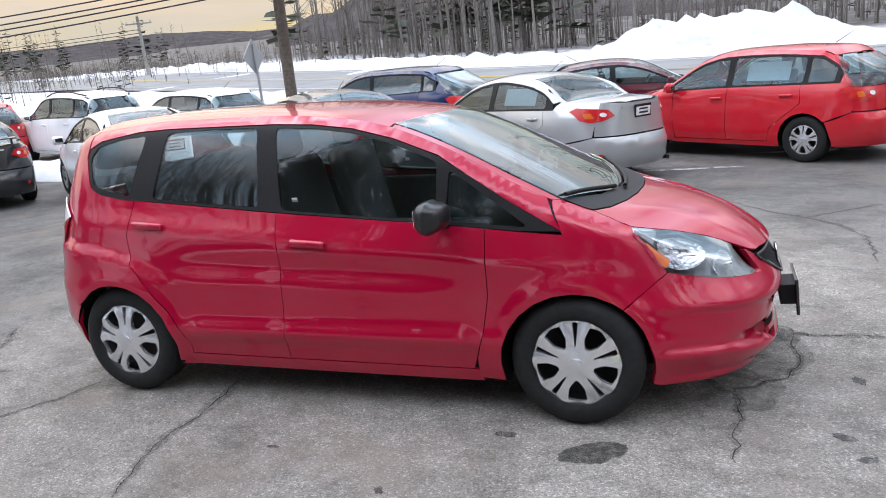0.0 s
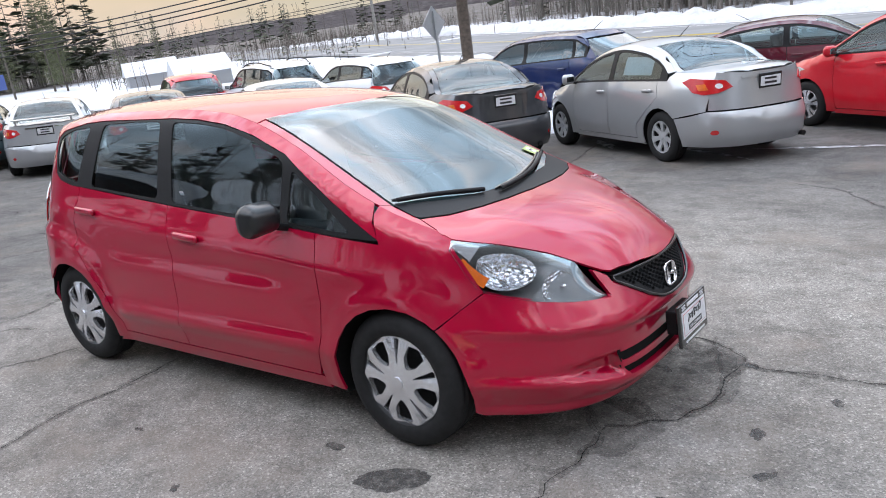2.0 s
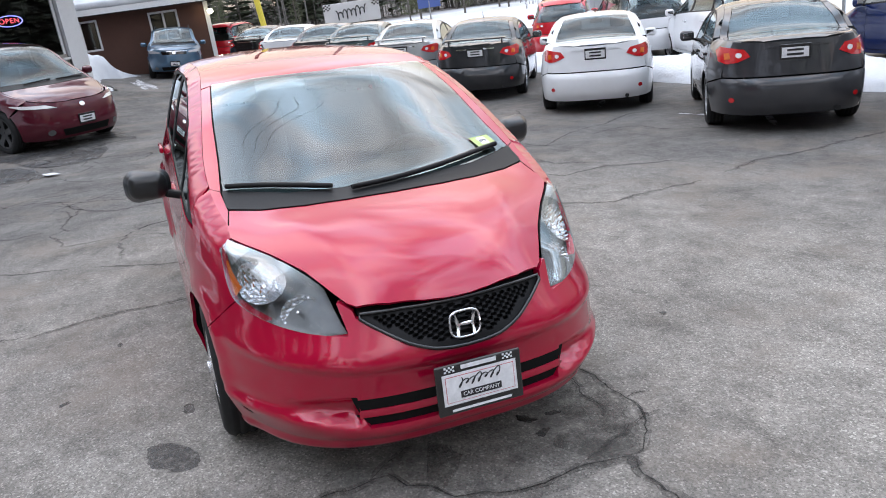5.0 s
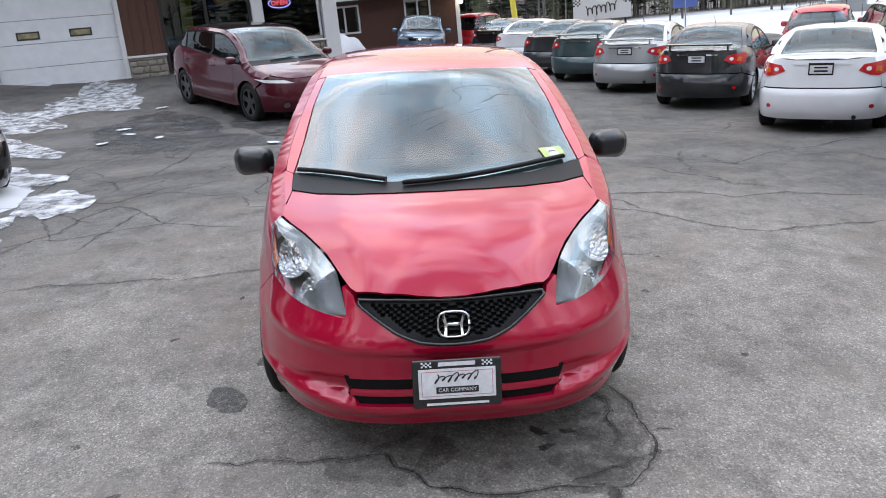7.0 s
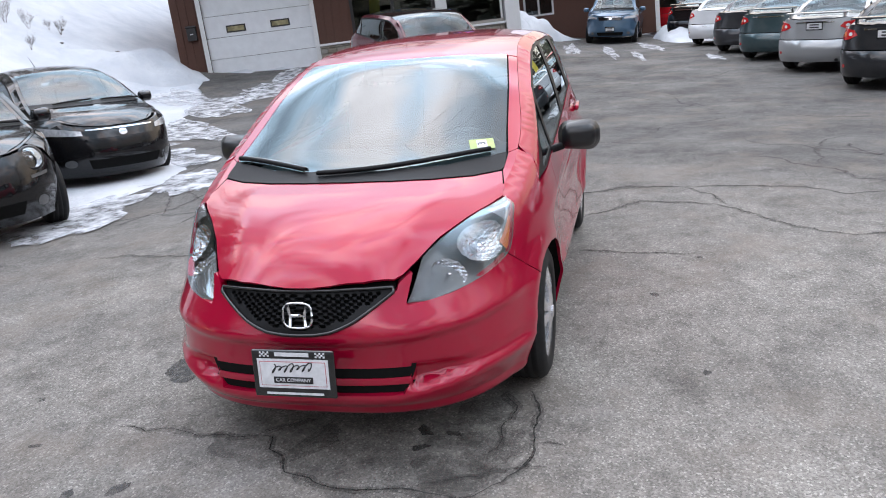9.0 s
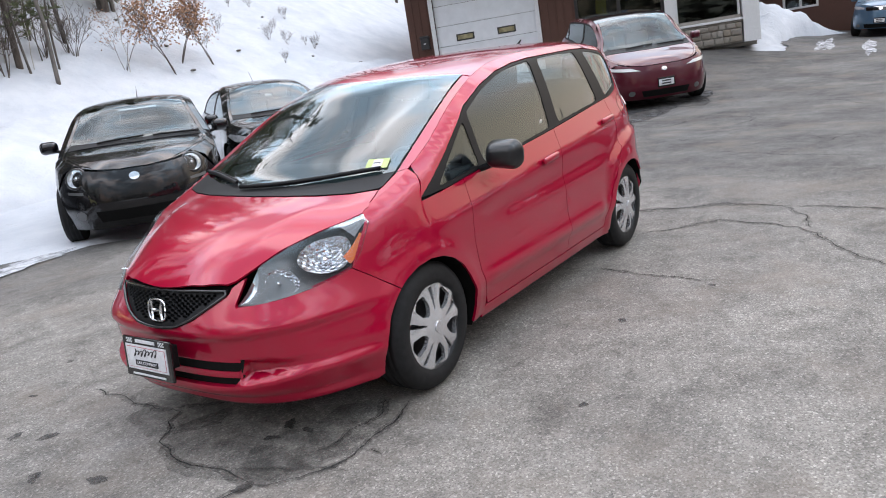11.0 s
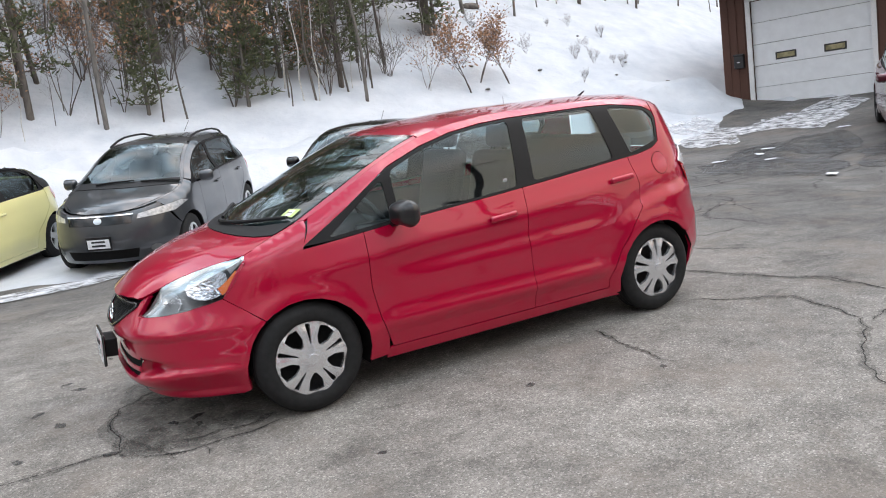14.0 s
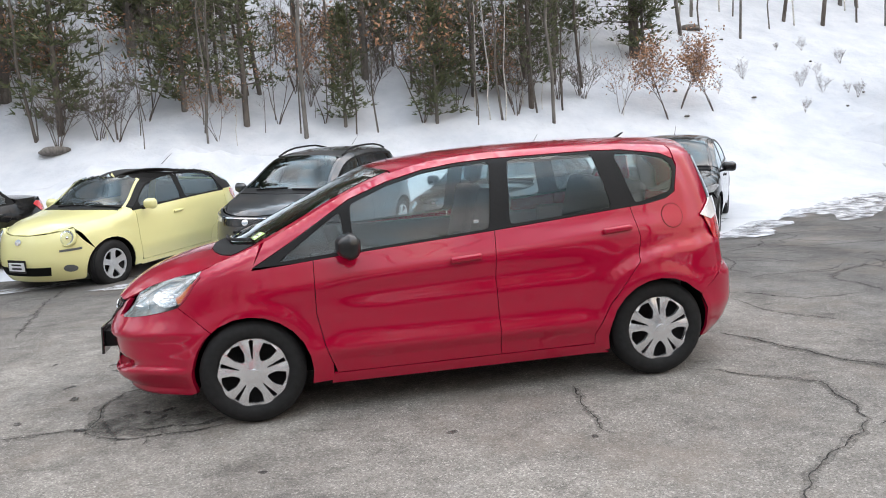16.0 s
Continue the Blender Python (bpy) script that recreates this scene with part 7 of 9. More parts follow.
row = lambda x: 6.29 + 0.1376 * x
COR = saloon(L=4.54, W=1.76, H=1.465, wheel_style="five")
COR_OLD = saloon(L=4.53, W=1.70, H=1.48, wb=2.60, wheel_style="seven", deck=1.10, nr=3.0, belt=(0.95, 1.0), rend=-0.75)
COR_SP = saloon(L=4.54, W=1.76, H=1.465, spoiler=True, wheel_style="seven")
SAL_LOW = saloon(L=4.57, W=1.76, H=1.47, wb=2.63, plates="bumper", deck=1.10, wheel_style="five", spoiler=True)
SAL_LOW2 = saloon(L=4.58, W=1.755, H=1.47, wb=2.64, plates="bumper", deck=1.08, wheel_style="five")
park("saloon_car", COR_OLD, dict(body=P["silver"], sheet=1), "silver four-door saloon with dealer plate, nose to the snow bank", 0.93, 6.40, 146, "tail")
park("saloon_car", COR, dict(body=P["grey"]), "dark grey four-door saloon with red and amber tail lamps", -2.30, 5.87, 145, "tail", detail=1.2)
park("saloon_car", COR, dict(body=P["white"]), "white four-door saloon with red and amber tail lamps", -5.77, 5.50, 147, "tail", detail=1.2)
park("saloon_car", COR_SP, dict(body=P["dark"]), "charcoal four-door saloon with a chrome boot strip", -9.14, row(-9.14), 148, "tail")
park("saloon_car", COR_SP, dict(body=P["silver"]), "silver four-door saloon with a boot spoiler", -12.22, row(-12.22), 149, "tail")
park("saloon_car", SAL_LOW, dict(body=P["teal"]), "dark teal saloon with a boot spoiler", -15.1, row(-15.1), 150, "tail")
park("saloon_car", SAL_LOW2, dict(body=P["grey"]), "grey metallic saloon with a low-set plate", -17.6, row(-17.6), 150, "tail")
park("saloon_car", SAL_LOW2, dict(body=P["white"]), "white sports saloon with a low-set plate", -20.74, row(-20.74), 150, "tail")
park("saloon_car", SAL_LOW, dict(body=P["black"]), "black saloon with a tall boot wing", -24.16, row(-24.16), 150, "tail")
SUV = saloon(L=4.43, W=1.81, H=1.67, wb=2.60, fo=0.90, hood=(0.92, 1.08), cowl=(1.05, 1.15), wtop=0.30, rend=-1.55, kind="hatch", sill=0.28, tyre=0.345, belt=(1.05, 1.13), roof_rails=True, wheel_style="five", plates="none", bump=0.75, rim_r=0.23)
park("sport_utility_car", SUV, dict(body=P["bright_red"]), "red sport-utility car at the end of the row", -28.6, row(-28.6), 150, "tail")
park("sport_utility_car", SUV, dict(body=P["slate"], front_plate=0.5), "slate-blue compact sport-utility car before the brown wing", -23.7, 0.5, -4, "nose")
MTX = saloon(L=4.36, W=1.77, H=1.56, wb=2.60, fo=0.87, hood=(0.80, 0.98), cowl=(1.12, 1.04), wtop=0.30, rend=-1.42, kind="hatch", belt=(0.98, 1.06), wheel_style="cap", sill=0.23, bump=0.68)
park("hatchback", MTX, dict(body=P["bright_red"], sheet=1), "bright red five-door hatchback beside the silver saloon", 2.30, 8.95, 146, "mid", detail=1.2)
EV = saloon(L=4.69, W=1.85, H=1.44, wb=2.88, fo=0.84, hood=(0.70, 0.90), cowl=(1.25, 0.97), wtop=0.35, rend=-0.95, base=-1.75, deck=1.08, grille=False, lamps="slim", wheel_style="five", plates="none", tyre=0.335, rim_r=0.24)
park("saloon_car", EV, dict(body=P["maroon"]), "dark maroon saloon with a chrome window line", -0.1, 12.3, 8, "mid")
EVX = saloon(L=4.75, W=1.92, H=1.62, wb=2.89, fo=0.86, hood=(0.80, 0.98), cowl=(1.35, 1.06), wtop=0.42, rend=-1.45, kind="hatch", grille=False, lamps="slim", wheel_style="five", plates="none", tyre=0.35, rim_r=0.25, belt=(1.02, 1.14), bump=0.72)
park("hatchback", EVX, dict(body=P["blue"], glass=M["dark_glass"]), "deep blue electric hatchback parked beyond the snow bank", -5.0, 12.0, 166, "mid")
JUKE = saloon(L=4.13, W=1.77, H=1.57, wb=2.53, fo=0.83, hood=(0.86, 1.02), cowl=(1.10, 1.08), wtop=0.32, rend=-1.38, kind="hatch", sill=0.27, tyre=0.335, belt=(1.04, 1.18), wheel_style="five", plates="none", bump=0.74, rim_r=0.22)
park("hatchback", JUKE, dict(body=P["white"]), "white compact crossover beyond the snow bank", -9.6, 11.2, 160, "mid")
park("hatchback", MTX, dict(body=P["bright_red"]), "small red hatchback beyond the row of saloons", -16.5, 11.2, 150, "mid")
park("sport_utility_car", SUV, dict(body=P["white"]), "white sport-utility car beyond the row of saloons", -13.2, 11.4, 160, "mid")
XCAR = saloon(L=5.04, W=2.0, H=1.68, wb=2.965, fo=0.93, hood=(0.83, 1.02), cowl=(1.45, 1.09), wtop=0.55, rend=-1.55, kind="hatch", grille=False, lamps="slim", wheel_style="dark", plates="none", tyre=0.37, rim_r=0.265, belt=(1.06, 1.20), bump=0.78, sill=0.26, nf=3.1)
park("sport_utility_car", XCAR, dict(body=P["maroon"], wheel=M["alloy_dark"], roof=M["gloss_black"], rear_glass=M["dark_glass"], front_plate=0.52), "maroon electric sport-utility car with dark wheels by the entrance", -12.2, -3.2, 37, "mid", detail=1.3)
LAN = saloon(L=4.57, W=1.76, H=1.48, wb=2.635, fo=0.97, hood=(0.78, 0.97), cowl=(1.12, 1.03), wtop=0.28, wheel_style="five", plates="none", sill=0.2)
park("saloon_car", LAN, dict(body=P["black"], wheel=M["alloy"]), "black four-door saloon with a chrome grille bar, nose to the lot", -3.92, -4.92, 57, "nose", detail=1.3)
BUG = saloon(L=4.28, W=1.81, H=1.49, wb=2.54, fo=0.88, hood=(0.80, 0.98), cowl=(0.95, 1.03), wtop=0.25, rend=-1.05, kind="hatch", doors=1, lamps="round", grille=False, nf=2.5, nr=2.2, wheel_style="five", plates="none", split=-0.25, belt=(0.97, 1.02), rim_r=0.23, tyre=0.335)
park("coupe", BUG, dict(body=P["black"]), "black rounded two-door coupe with round headlamps", -2.2, -6.0, 51, "mid", detail=1.2)
SX4 = saloon(L=4.14, W=1.755, H=1.58, wb=2.50, fo=0.87, hood=(0.84, 1.02), cowl=(1.10, 1.09), wtop=0.32, rend=-1.33, kind="hatch", roof_rails=True, sill=0.26, tyre=0.325, belt=(1.01, 1.08), wheel_style="five", plates="none", bump=0.72)
park("hatchback", SX4, dict(body=P["graphite"], front_plate=0.50), "graphite grey five-door hatchback with roof rails", 1.72, -5.58, 58, "nose", detail=1.3)
CAB = saloon(L=4.08, W=1.72, H=1.50, wb=2.51, fo=0.80, hood=(0.80, 0.99), cowl=(0.92, 1.04), wtop=0.33, rend=-0.90, kind="hatch", doors=1, lamps="round", grille=False, nf=2.4, nr=2.0, wheel_style="five", plates="none", split=-0.25, belt=(0.97, 1.02), rim_r=0.21, tyre=0.32)
RC_ = tab(CAB["rim"])
CAB["cloth"] = [(-1.18, 1.035), (-1.50, 1.035), (-1.48, 1.10), (-1.36, float(RC_(-1.36)) - 0.004), (-1.2, float(RC_(-1.2)) - 0.004), (-1.0, float(RC_(-1.0)) - 0.004), (-1.05, float(RC_(-1.05)) - 0.05)]
park("convertible", CAB, dict(body=P["yellow"], roof=P["soft_top"], rail=P["soft_top"], front_plate=0.42), "pale yellow two-door convertible with its black soft top up", 3.45, -7.2, 57, "mid", detail=1.3)
park("saloon_car", LAN, dict(body=P["black"]), "black saloon parked beside the yellow convertible", 6.8, -7.4, 60, "mid")

# ---- building ----
n = Nodes("brown_siding")
v = n.pos()
gr = n.noise(30.0, 4.0, vec=n.pos((6, 6, 0.5)))
n.bsdf(Base_Color=n.mix(n.ramp(n.noise(1.2, 4.0, vec=v), (0.4, 0.0), (0.7, 0.5)), n.ramp(gr, (0.3, (0.070, 0.030, 0.020)), (0.7, (0.115, 0.050, 0.034))), (0.085, 0.042, 0.03)), Roughness=0.75, Normal=n.bump(gr, 0.3, 0.004))
M["board"] = n.mat
M["white_paint"] = plain("white_door_paint", (0.74, 0.76, 0.78), 0.5, var=0.05, scale=4.0)
M["trim_white"] = plain("white_trim", (0.70, 0.70, 0.70), 0.6, var=0.08)
M["mortar"] = plain("mortar", (0.30, 0.28, 0.25), 0.95, var=0.2, scale=30)
n = Nodes("field_stone")
rn = n.add("ShaderNodeObjectInfo").outputs["Random"]
n.bsdf(Base_Color=n.mix(n.ramp(n.noise(18.0, 4.0, vec=n.pos(local=True)), (0.3, 0.0), (0.7, 0.5)), n.ramp(rn, (0.0, (0.20, 0.17, 0.14)), (0.4, (0.30, 0.27, 0.23)), (0.7, (0.24, 0.20, 0.15)), (1.0, (0.36, 0.34, 0.31))), (0.16, 0.15, 0.14)), Roughness=0.9)
M["stone"] = n.mat
M["window"] = pane("building_glass", (0.52, 0.56, 0.57), 1.3)
M["dark_frame"] = plain("dark_metal_frame", (0.02, 0.02, 0.022), 0.4)
M["room"] = plain("dim_room", (0.10, 0.09, 0.085), 0.9)
M["neon_red"] = glow("neon_red", (1.0, 0.12, 0.16), 2.0)
M["neon_blue"] = glow("neon_blue", (0.25, 0.3, 1.0), 2.5)
M["bulb"] = glow("lamp_bulb", (1.0, 0.86, 0.6), 22.0)
M["yellow_sign"] = plain("yellow_sign", (0.80, 0.66, 0.08), 0.5)
M["orange_sign"] = plain("orange_sign", (0.75, 0.28, 0.06), 0.5)
M["blue_sign"] = plain("blue_sign", (0.10, 0.16, 0.45), 0.5)

# garage wall runs along DIR from its south corner; local x along the wall, local -y faces the lot
WALL0 = Vector((-15.77, -10.9))
WDIR = math.degrees(math.atan2(0.94, -0.34))
gz = 1.02


def bld(name, size, at, mat, parent, bevel=0.0, rot=(0, 0, 0)):
    ob = box(name, size, (at[0], -at[1], at[2]), mat, parent, bevel, rot)
    return ob


house = new("building")
house.matrix_basis = pose(WALL0.x, WALL0.y, gz, 0, 0, WDIR)
tagged(house, "brown-sided garage building with a white overhead door and snowy roof", "building")
# in this frame +x runs north along the wall and -y looks out over the lot (bld takes +y as outwards)
T, HT = 0.18, 3.6
D0, D1, DH = 0.62, 3.62, 2.95           # overhead door opening
E0, E1, EH = 4.72, 7.15, 2.55           # entrance glazing
S0, S1 = 7.43, 9.1                      # shop window
bld("wall", (D0 + 0.2, T, HT), ((D0 - 0.2) / 2, 0, HT / 2), M["board"], house)
bld("wall", (D1 - D0, T, HT - DH), ((D0 + D1) / 2, 0, DH + (HT - DH) / 2), M["board"], house)
bld("wall", (E0 - D1, T, HT), ((E0 + D1) / 2, 0, HT / 2), M["board"], house)
bld("wall", (S1 + 0.5 - E0, T, HT - EH), ((E0 + S1 + 0.5) / 2, 0, EH + (HT - EH) / 2), M["board"], house)
bld("wall", (S1 - S0, T, 0.75), ((S0 + S1) / 2, 0, 0.375), M["mortar"], house)
bld("column", (0.28, 0.34, EH), ((E1 + S0) / 2, 0.05, EH / 2), M["trim_white"], house)
bld("column", (0.42, 0.40, HT), (S1 + 0.25, 0.06, HT / 2), M["trim_white"], house)
bld("wall", (T, 13.0, HT), (-0.2 + T / 2, -6.6, HT / 2), M["board"], house)
bld("wall", (T, 12.0, HT), (S1 + 0.4, -6.1, HT / 2), M["board"], house)
bld("wall", (9.8, T, HT), (4.7, -13.0, HT / 2), M["board"], house)
bld("floor_slab", (9.6, 12.8, 0.1), (4.7, -6.5, -0.06), M["mortar"], house)
bld("back_partition", (9.4, 0.1, HT), (4.7, -4.0, HT / 2), M["room"], house)
# corrugated ribs on the brown sheet siding
for x in [D1 + 0.12 + 0.23 * i for i in range(5)] + [0.0, 0.22, 0.44]:
    bld("siding_rib", (0.035, 0.03, HT - 0.62 if x > 1 else HT - 0.25), (x, T / 2 + 0.012, (HT + 0.62) / 2 if x > 1 else (HT + 0.25) / 2), M["board"], house, 0.006)
# roof with snow and a white fascia
bld("roof", (11.4, 15.0, 0.22), (4.6, -6.2, HT + 0.11), M["dark_frame"], house)
bld("fascia", (11.4, 0.06, 0.30), (4.6, 1.33, HT + 0.13), M["trim_white"], house)
bld("snow_layer", (11.2, 14.8, 0.28), (4.6, -6.2, HT + 0.36), M["snow"], house, 0.1)
# overhead door: sections of panels, windows in one row
door = new("garage_door")
door.parent = house
for i in range(5):
    z = 0.02 + 0.585 * i
    part("door_section", box_bm((D1 - D0 - 0.02, 0.05, 0.575), ((D0 + D1) / 2, 0.02, z + 0.29), bevel=0.006), M["white_paint"], door)
for i, x in enumerate((D0 + 0.86, D0 + 2.1)):
    part("window_frame", box_bm((0.54, 0.02, 0.20), (x, -0.013, 0.02 + 0.585 * 2 + 0.20), bevel=0.004), M["dark_frame"], door)
    part("window_pane", box_bm((0.46, 0.012, 0.125), (x, -0.022, 0.02 + 0.585 * 2 + 0.20)), plain("amber_glass", (0.30, 0.27, 0.16), 0.12, coat=1.0, var=0.5, scale=5.0), door)
for x in (D0 - 0.05, D1 + 0.05):
    bld("door_trim", (0.12, 0.06, DH + 0.1), (x, T / 2 + 0.02, (DH + 0.1) / 2), M["trim_white"], house)
bld("door_trim", (D1 - D0 + 0.2, 0.06, 0.14), ((D0 + D1) / 2, T / 2 + 0.02, DH + 0.07), M["trim_white"], house)
# letter box, small lamp
mb = new("letter_box")
mb.matrix_basis = house.matrix_basis.copy()
tagged(mb, "black metal letter box on brown siding", "letter box")
part("box_body", box_bm((0.26, 0.14, 0.34), (0.28, -0.17, 1.36), bevel=0.02), M["dark_frame"], mb)
part("box_lid", box_bm((0.28, 0.16, 0.05), (0.28, -0.18, 1.55), (-12, 0, 0), bevel=0.012), M["dark_frame"], mb)
part("label_bar", box_bm((0.08, 0.004, 0.03), (0.28, -0.243, 1.36)), M["trim_white"], mb)
# stone plinths with single stones
for px0, px1 in ((D1 + 0.12, E0 - 0.02), (S0, S1)):
    pl = bld("stone_plinth", (px1 - px0, 0.12, 0.60), ((px0 + px1) / 2, T / 2 + 0.05, 0.30), M["mortar"], house)
    bld("plinth_cap", (px1 - px0 + 0.06, 0.2, 0.06), ((px0 + px1) / 2, T / 2 + 0.07, 0.63), M["trim_white"], house, 0.01)
    rnd = random.Random(int(px0 * 10))
    z = 0.02
    while z < 0.56:
        hgt = min(0.56 - z + 0.02, rnd.uniform(0.11, 0.19))
        x = px0 + 0.01
        while x < px1 - 0.03:
            w = min(px1 - 0.01 - x, rnd.uniform(0.14, 0.32))
            sbm = box_bm((w - 0.015, 0.07, hgt - 0.015), (0, 0, 0), (0, rnd.uniform(-4, 4), 0), min(0.03, w / 4, hgt / 4))
            st_ = bm_ob("stone", sbm, M["stone"], pl, True)
            st_.location = (x + w / 2, -(T / 2 + 0.05) - 0.065 - rnd.uniform(0, 0.015), z + hgt / 2)
            x += w
        z += hgt
# entrance: dark frame, two panes, posters behind
ent = new("entrance_door")
ent.parent = house
for x in (E0 + 0.04, (E0 + E1) / 2, E1 - 0.04):
    part("door_frame", box_bm((0.09, 0.12, EH), (x, 0, EH / 2), bevel=0.005), M["dark_frame"], ent)
for z in (0.05, EH - 0.05):
    part("door_frame", box_bm((E1 - E0, 0.12, 0.1), ((E0 + E1) / 2, 0.002, z), bevel=0.005), M["dark_frame"], ent)
for x in ((3 * E0 + E1) / 4, (E0 + 3 * E1) / 4):
    part("door_pane", box_bm(((E1 - E0) / 2 - 0.1, 0.012, EH - 0.2), (x, 0, EH / 2)), M["window"], ent)
part("poster", box_bm((0.30, 0.01, 1.5), (E0 + 0.72, 0.25, 1.55), (0, 4, 0)), M["yellow_sign"], ent)
part("poster", box_bm((0.8, 0.01, 0.5), (E1 - 0.55, 0.3, 2.1), (0, -12, 0)), M["orange_sign"], ent)
part("poster", box_bm((0.5, 0.01, 0.6), (E1 - 0.95, 0.32, 2.0), (0, -30, 0)), M["blue_sign"], ent)
win = new("shop_window")
win.parent = house
part("window_pane", box_bm((S1 - S0 - 0.06, 0.012, EH - 0.85), ((S0 + S1) / 2, 0.0, 0.75 + (EH - 0.85) / 2)), M["window"], win)
for x in (S0 + 0.03, S1 - 0.03):
    part("window_frame", box_bm((0.06, 0.1, EH - 0.75), (x, 0.002, 0.75 + (EH - 0.75) / 2)), M["trim_white"], win)
# lit sign in the window
neon = new("open_sign")
neon.matrix_basis = house.matrix_basis @ pose(S0 + 0.55, -0.03, 1.72, 0, 0, -90)
tagged(neon, "glowing red and blue neon open sign", "neon sign")
txt("letters", "OPEN", 0.17, (0, 0, 0), M["neon_red"], neon, 1.15)
ringp = [(0.0, 0.31 * math.cos(a), 0.13 * math.sin(a)) for a in np.linspace(0, 2 * math.pi, 33)]
v, f = tube(ringp, 0.010, 6, False)
mesh_ob("neon_ring", v, f, M["neon_blue"], neon)

# brown wing set back to the north-west
wing = new("building")
wing.matrix_basis = pose(-27.3, -6.5, 0.60, 0, 0, 91)
tagged(wing, "low brown wing with white-framed windows and snow on its roof", "building")
WL, WH = 8.75, 2.45
WINS = ((3.72, 4.88), (6.66, 7.70))
xs = [0.0] + [q for w_ in WINS for q in w_] + [WL]
for a, b in zip(xs[::2], xs[1::2]):
    bld("wall", (b - a, T, WH), ((a + b) / 2, 0, WH / 2), M["board"], wing)
for a, b in WINS:
    bld("wall", (b - a, T, 1.15), ((a + b) / 2, 0, 0.575), M["board"], wing)
    bld("wall", (b - a, T, WH - 2.22), ((a + b) / 2, 0, 2.22 + (WH - 2.22) / 2), M["board"], wing)
    wn_ = new("window")
    wn_.parent = wing
    for q in (a + 0.03, (a + b) / 2, b - 0.03):
        part("window_frame", box_bm((0.07, 0.14, 1.07), (q, -0.04, 1.685)), M["trim_white"], wn_)
    for q in (1.18, 2.19):
        part("window_frame", box_bm((b - a, 0.14, 0.07), ((a + b) / 2, -0.042, q)), M["trim_white"], wn_)
    part("window_pane", box_bm((b - a - 0.06, 0.01, 1.0), ((a + b) / 2, 0, 1.685)), M["window"], wn_)
    part("room_wall", box_bm((b - a + 0.6, 0.05, 1.6), ((a + b) / 2, 1.2, 1.4)), M["room"], wn_)
bld("wall", (T, 8.0, WH), (WL - T / 2, -4.1, WH / 2), M["board"], wing)
bld("wall", (T, 8.0, WH), (T / 2, -4.1, WH / 2), M["board"], wing)
bld("wall", (WL, T, WH), (WL / 2, -8.1, WH / 2), M["board"], wing)
bld("corner_post", (0.16, 0.24, WH), (WL + 0.02, 0.02, WH / 2), M["trim_white"], wing)
bld("fascia", (WL + 1.4, 0.08, 0.20), (WL / 2 + 0.3, 0.75, WH + 0.02), M["trim_white"], wing)
rf = bm_ob("roof", box_bm((WL + 1.4, 5.2, 0.14), (0, 0, 0)), M["dark_frame"], wing)
rf.matrix_basis = pose(WL / 2 + 0.3, 1.75, WH + 0.80, 19, 0, 0)
sn = bm_ob("snow_layer", box_bm((WL + 1.3, 5.1, 0.30), (0, 0, 0), bevel=0.1), M["snow"], wing, True)
sn.matrix_basis = pose(WL / 2 + 0.3, 1.75, WH + 1.02, 19, 0, 0)
wl_ = new("wall_lamp")
wl_.matrix_basis = wing.matrix_basis @ pose(WL + 0.1, -0.55, 1.98)
tagged(wl_, "lit bulb of an outdoor lamp under the eave", "lamp")
bm = bmesh.new()
bmesh.ops.create_uvsphere(bm, u_segments=12, v_segments=8, radius=0.10)
part("bulb", bm, M["bulb"], wl_, smooth=True)
part("lamp_base", cyl_bm(0.06, 0.1, (0, 0, 0.13), n=12), M["dark_frame"], wl_)

# ---- poles, wires and signs ----
M["pole_wood"] = plain("weathered_pole", (0.085, 0.066, 0.052), 0.9, var=0.35, scale=12, bump=0.4)
M["pole_grey"] = plain("grey_pole", (0.26, 0.25, 0.23), 0.85, var=0.2, scale=8)
M["wire"] = plain("cable", (0.02, 0.02, 0.022), 0.6)
M["galv"] = plain("galvanised_steel", (0.42, 0.43, 0.44), 0.45, metal=0.6)


def utility_pole(x, y, h, r, mat, label, arms=True, lean=0.0):
    p = new("utility_pole")
    z = GX(x, y) - 0.1
    p.matrix_basis = pose(x, y, z, 0, lean, 30)
    tagged(p, label, "utility pole")
    v, f = tube([(0, 0, h * q) for q in (0, 0.3, 0.7, 1.0)], [r, r * 0.93, r * 0.8, r * 0.7], 12)
    mesh_ob("shaft", v, f, mat, p)
    if arms:
        part("crossarm", box_bm((2.2, 0.10, 0.12), (0, 0.1, h - 0.6), bevel=0.01), mat, p)
        for q in (-1.0, -0.35, 0.4, 1.0):
            part("insulator", cyl_bm(0.04, 0.16, (q, 0.1, h - 0.46), n=8), M["galv"], p)
    return Vector((x, y, z + h))


utility_pole(-9.75, 15.9, 9.5, 0.17, M["pole_wood"], "brown wooden utility pole behind the parked cars", lean=1.0)
utility_pole(-46, 54, 5.2, 0.16, M["pole_grey"], "grey utility pole with a crossarm by the far bank")
utility_pole(*rp(-4, 9.5), 9.0, 0.16, M["pole_grey"], "pale utility pole on the far side of the road", arms=False)
utility_pole(-38.5, 10.6, 10.5, 0.18, M["pole_grey"], "grey utility pole behind the dealer's sign")


def wire(a, b, sag, r=0.014):
    pts = [Vector(a).lerp(Vector(b), q / 24) - Vector((0, 0, sag * 4 * (q / 24) * (1 - q / 24))) for q in range(25)]
    v, f = tube(pts, r, 5, False)
    return tagged(mesh_ob("overhead_wire", v, f, M["wire"]), "black overhead wire strung between utility poles", "wire", "overhead wires")


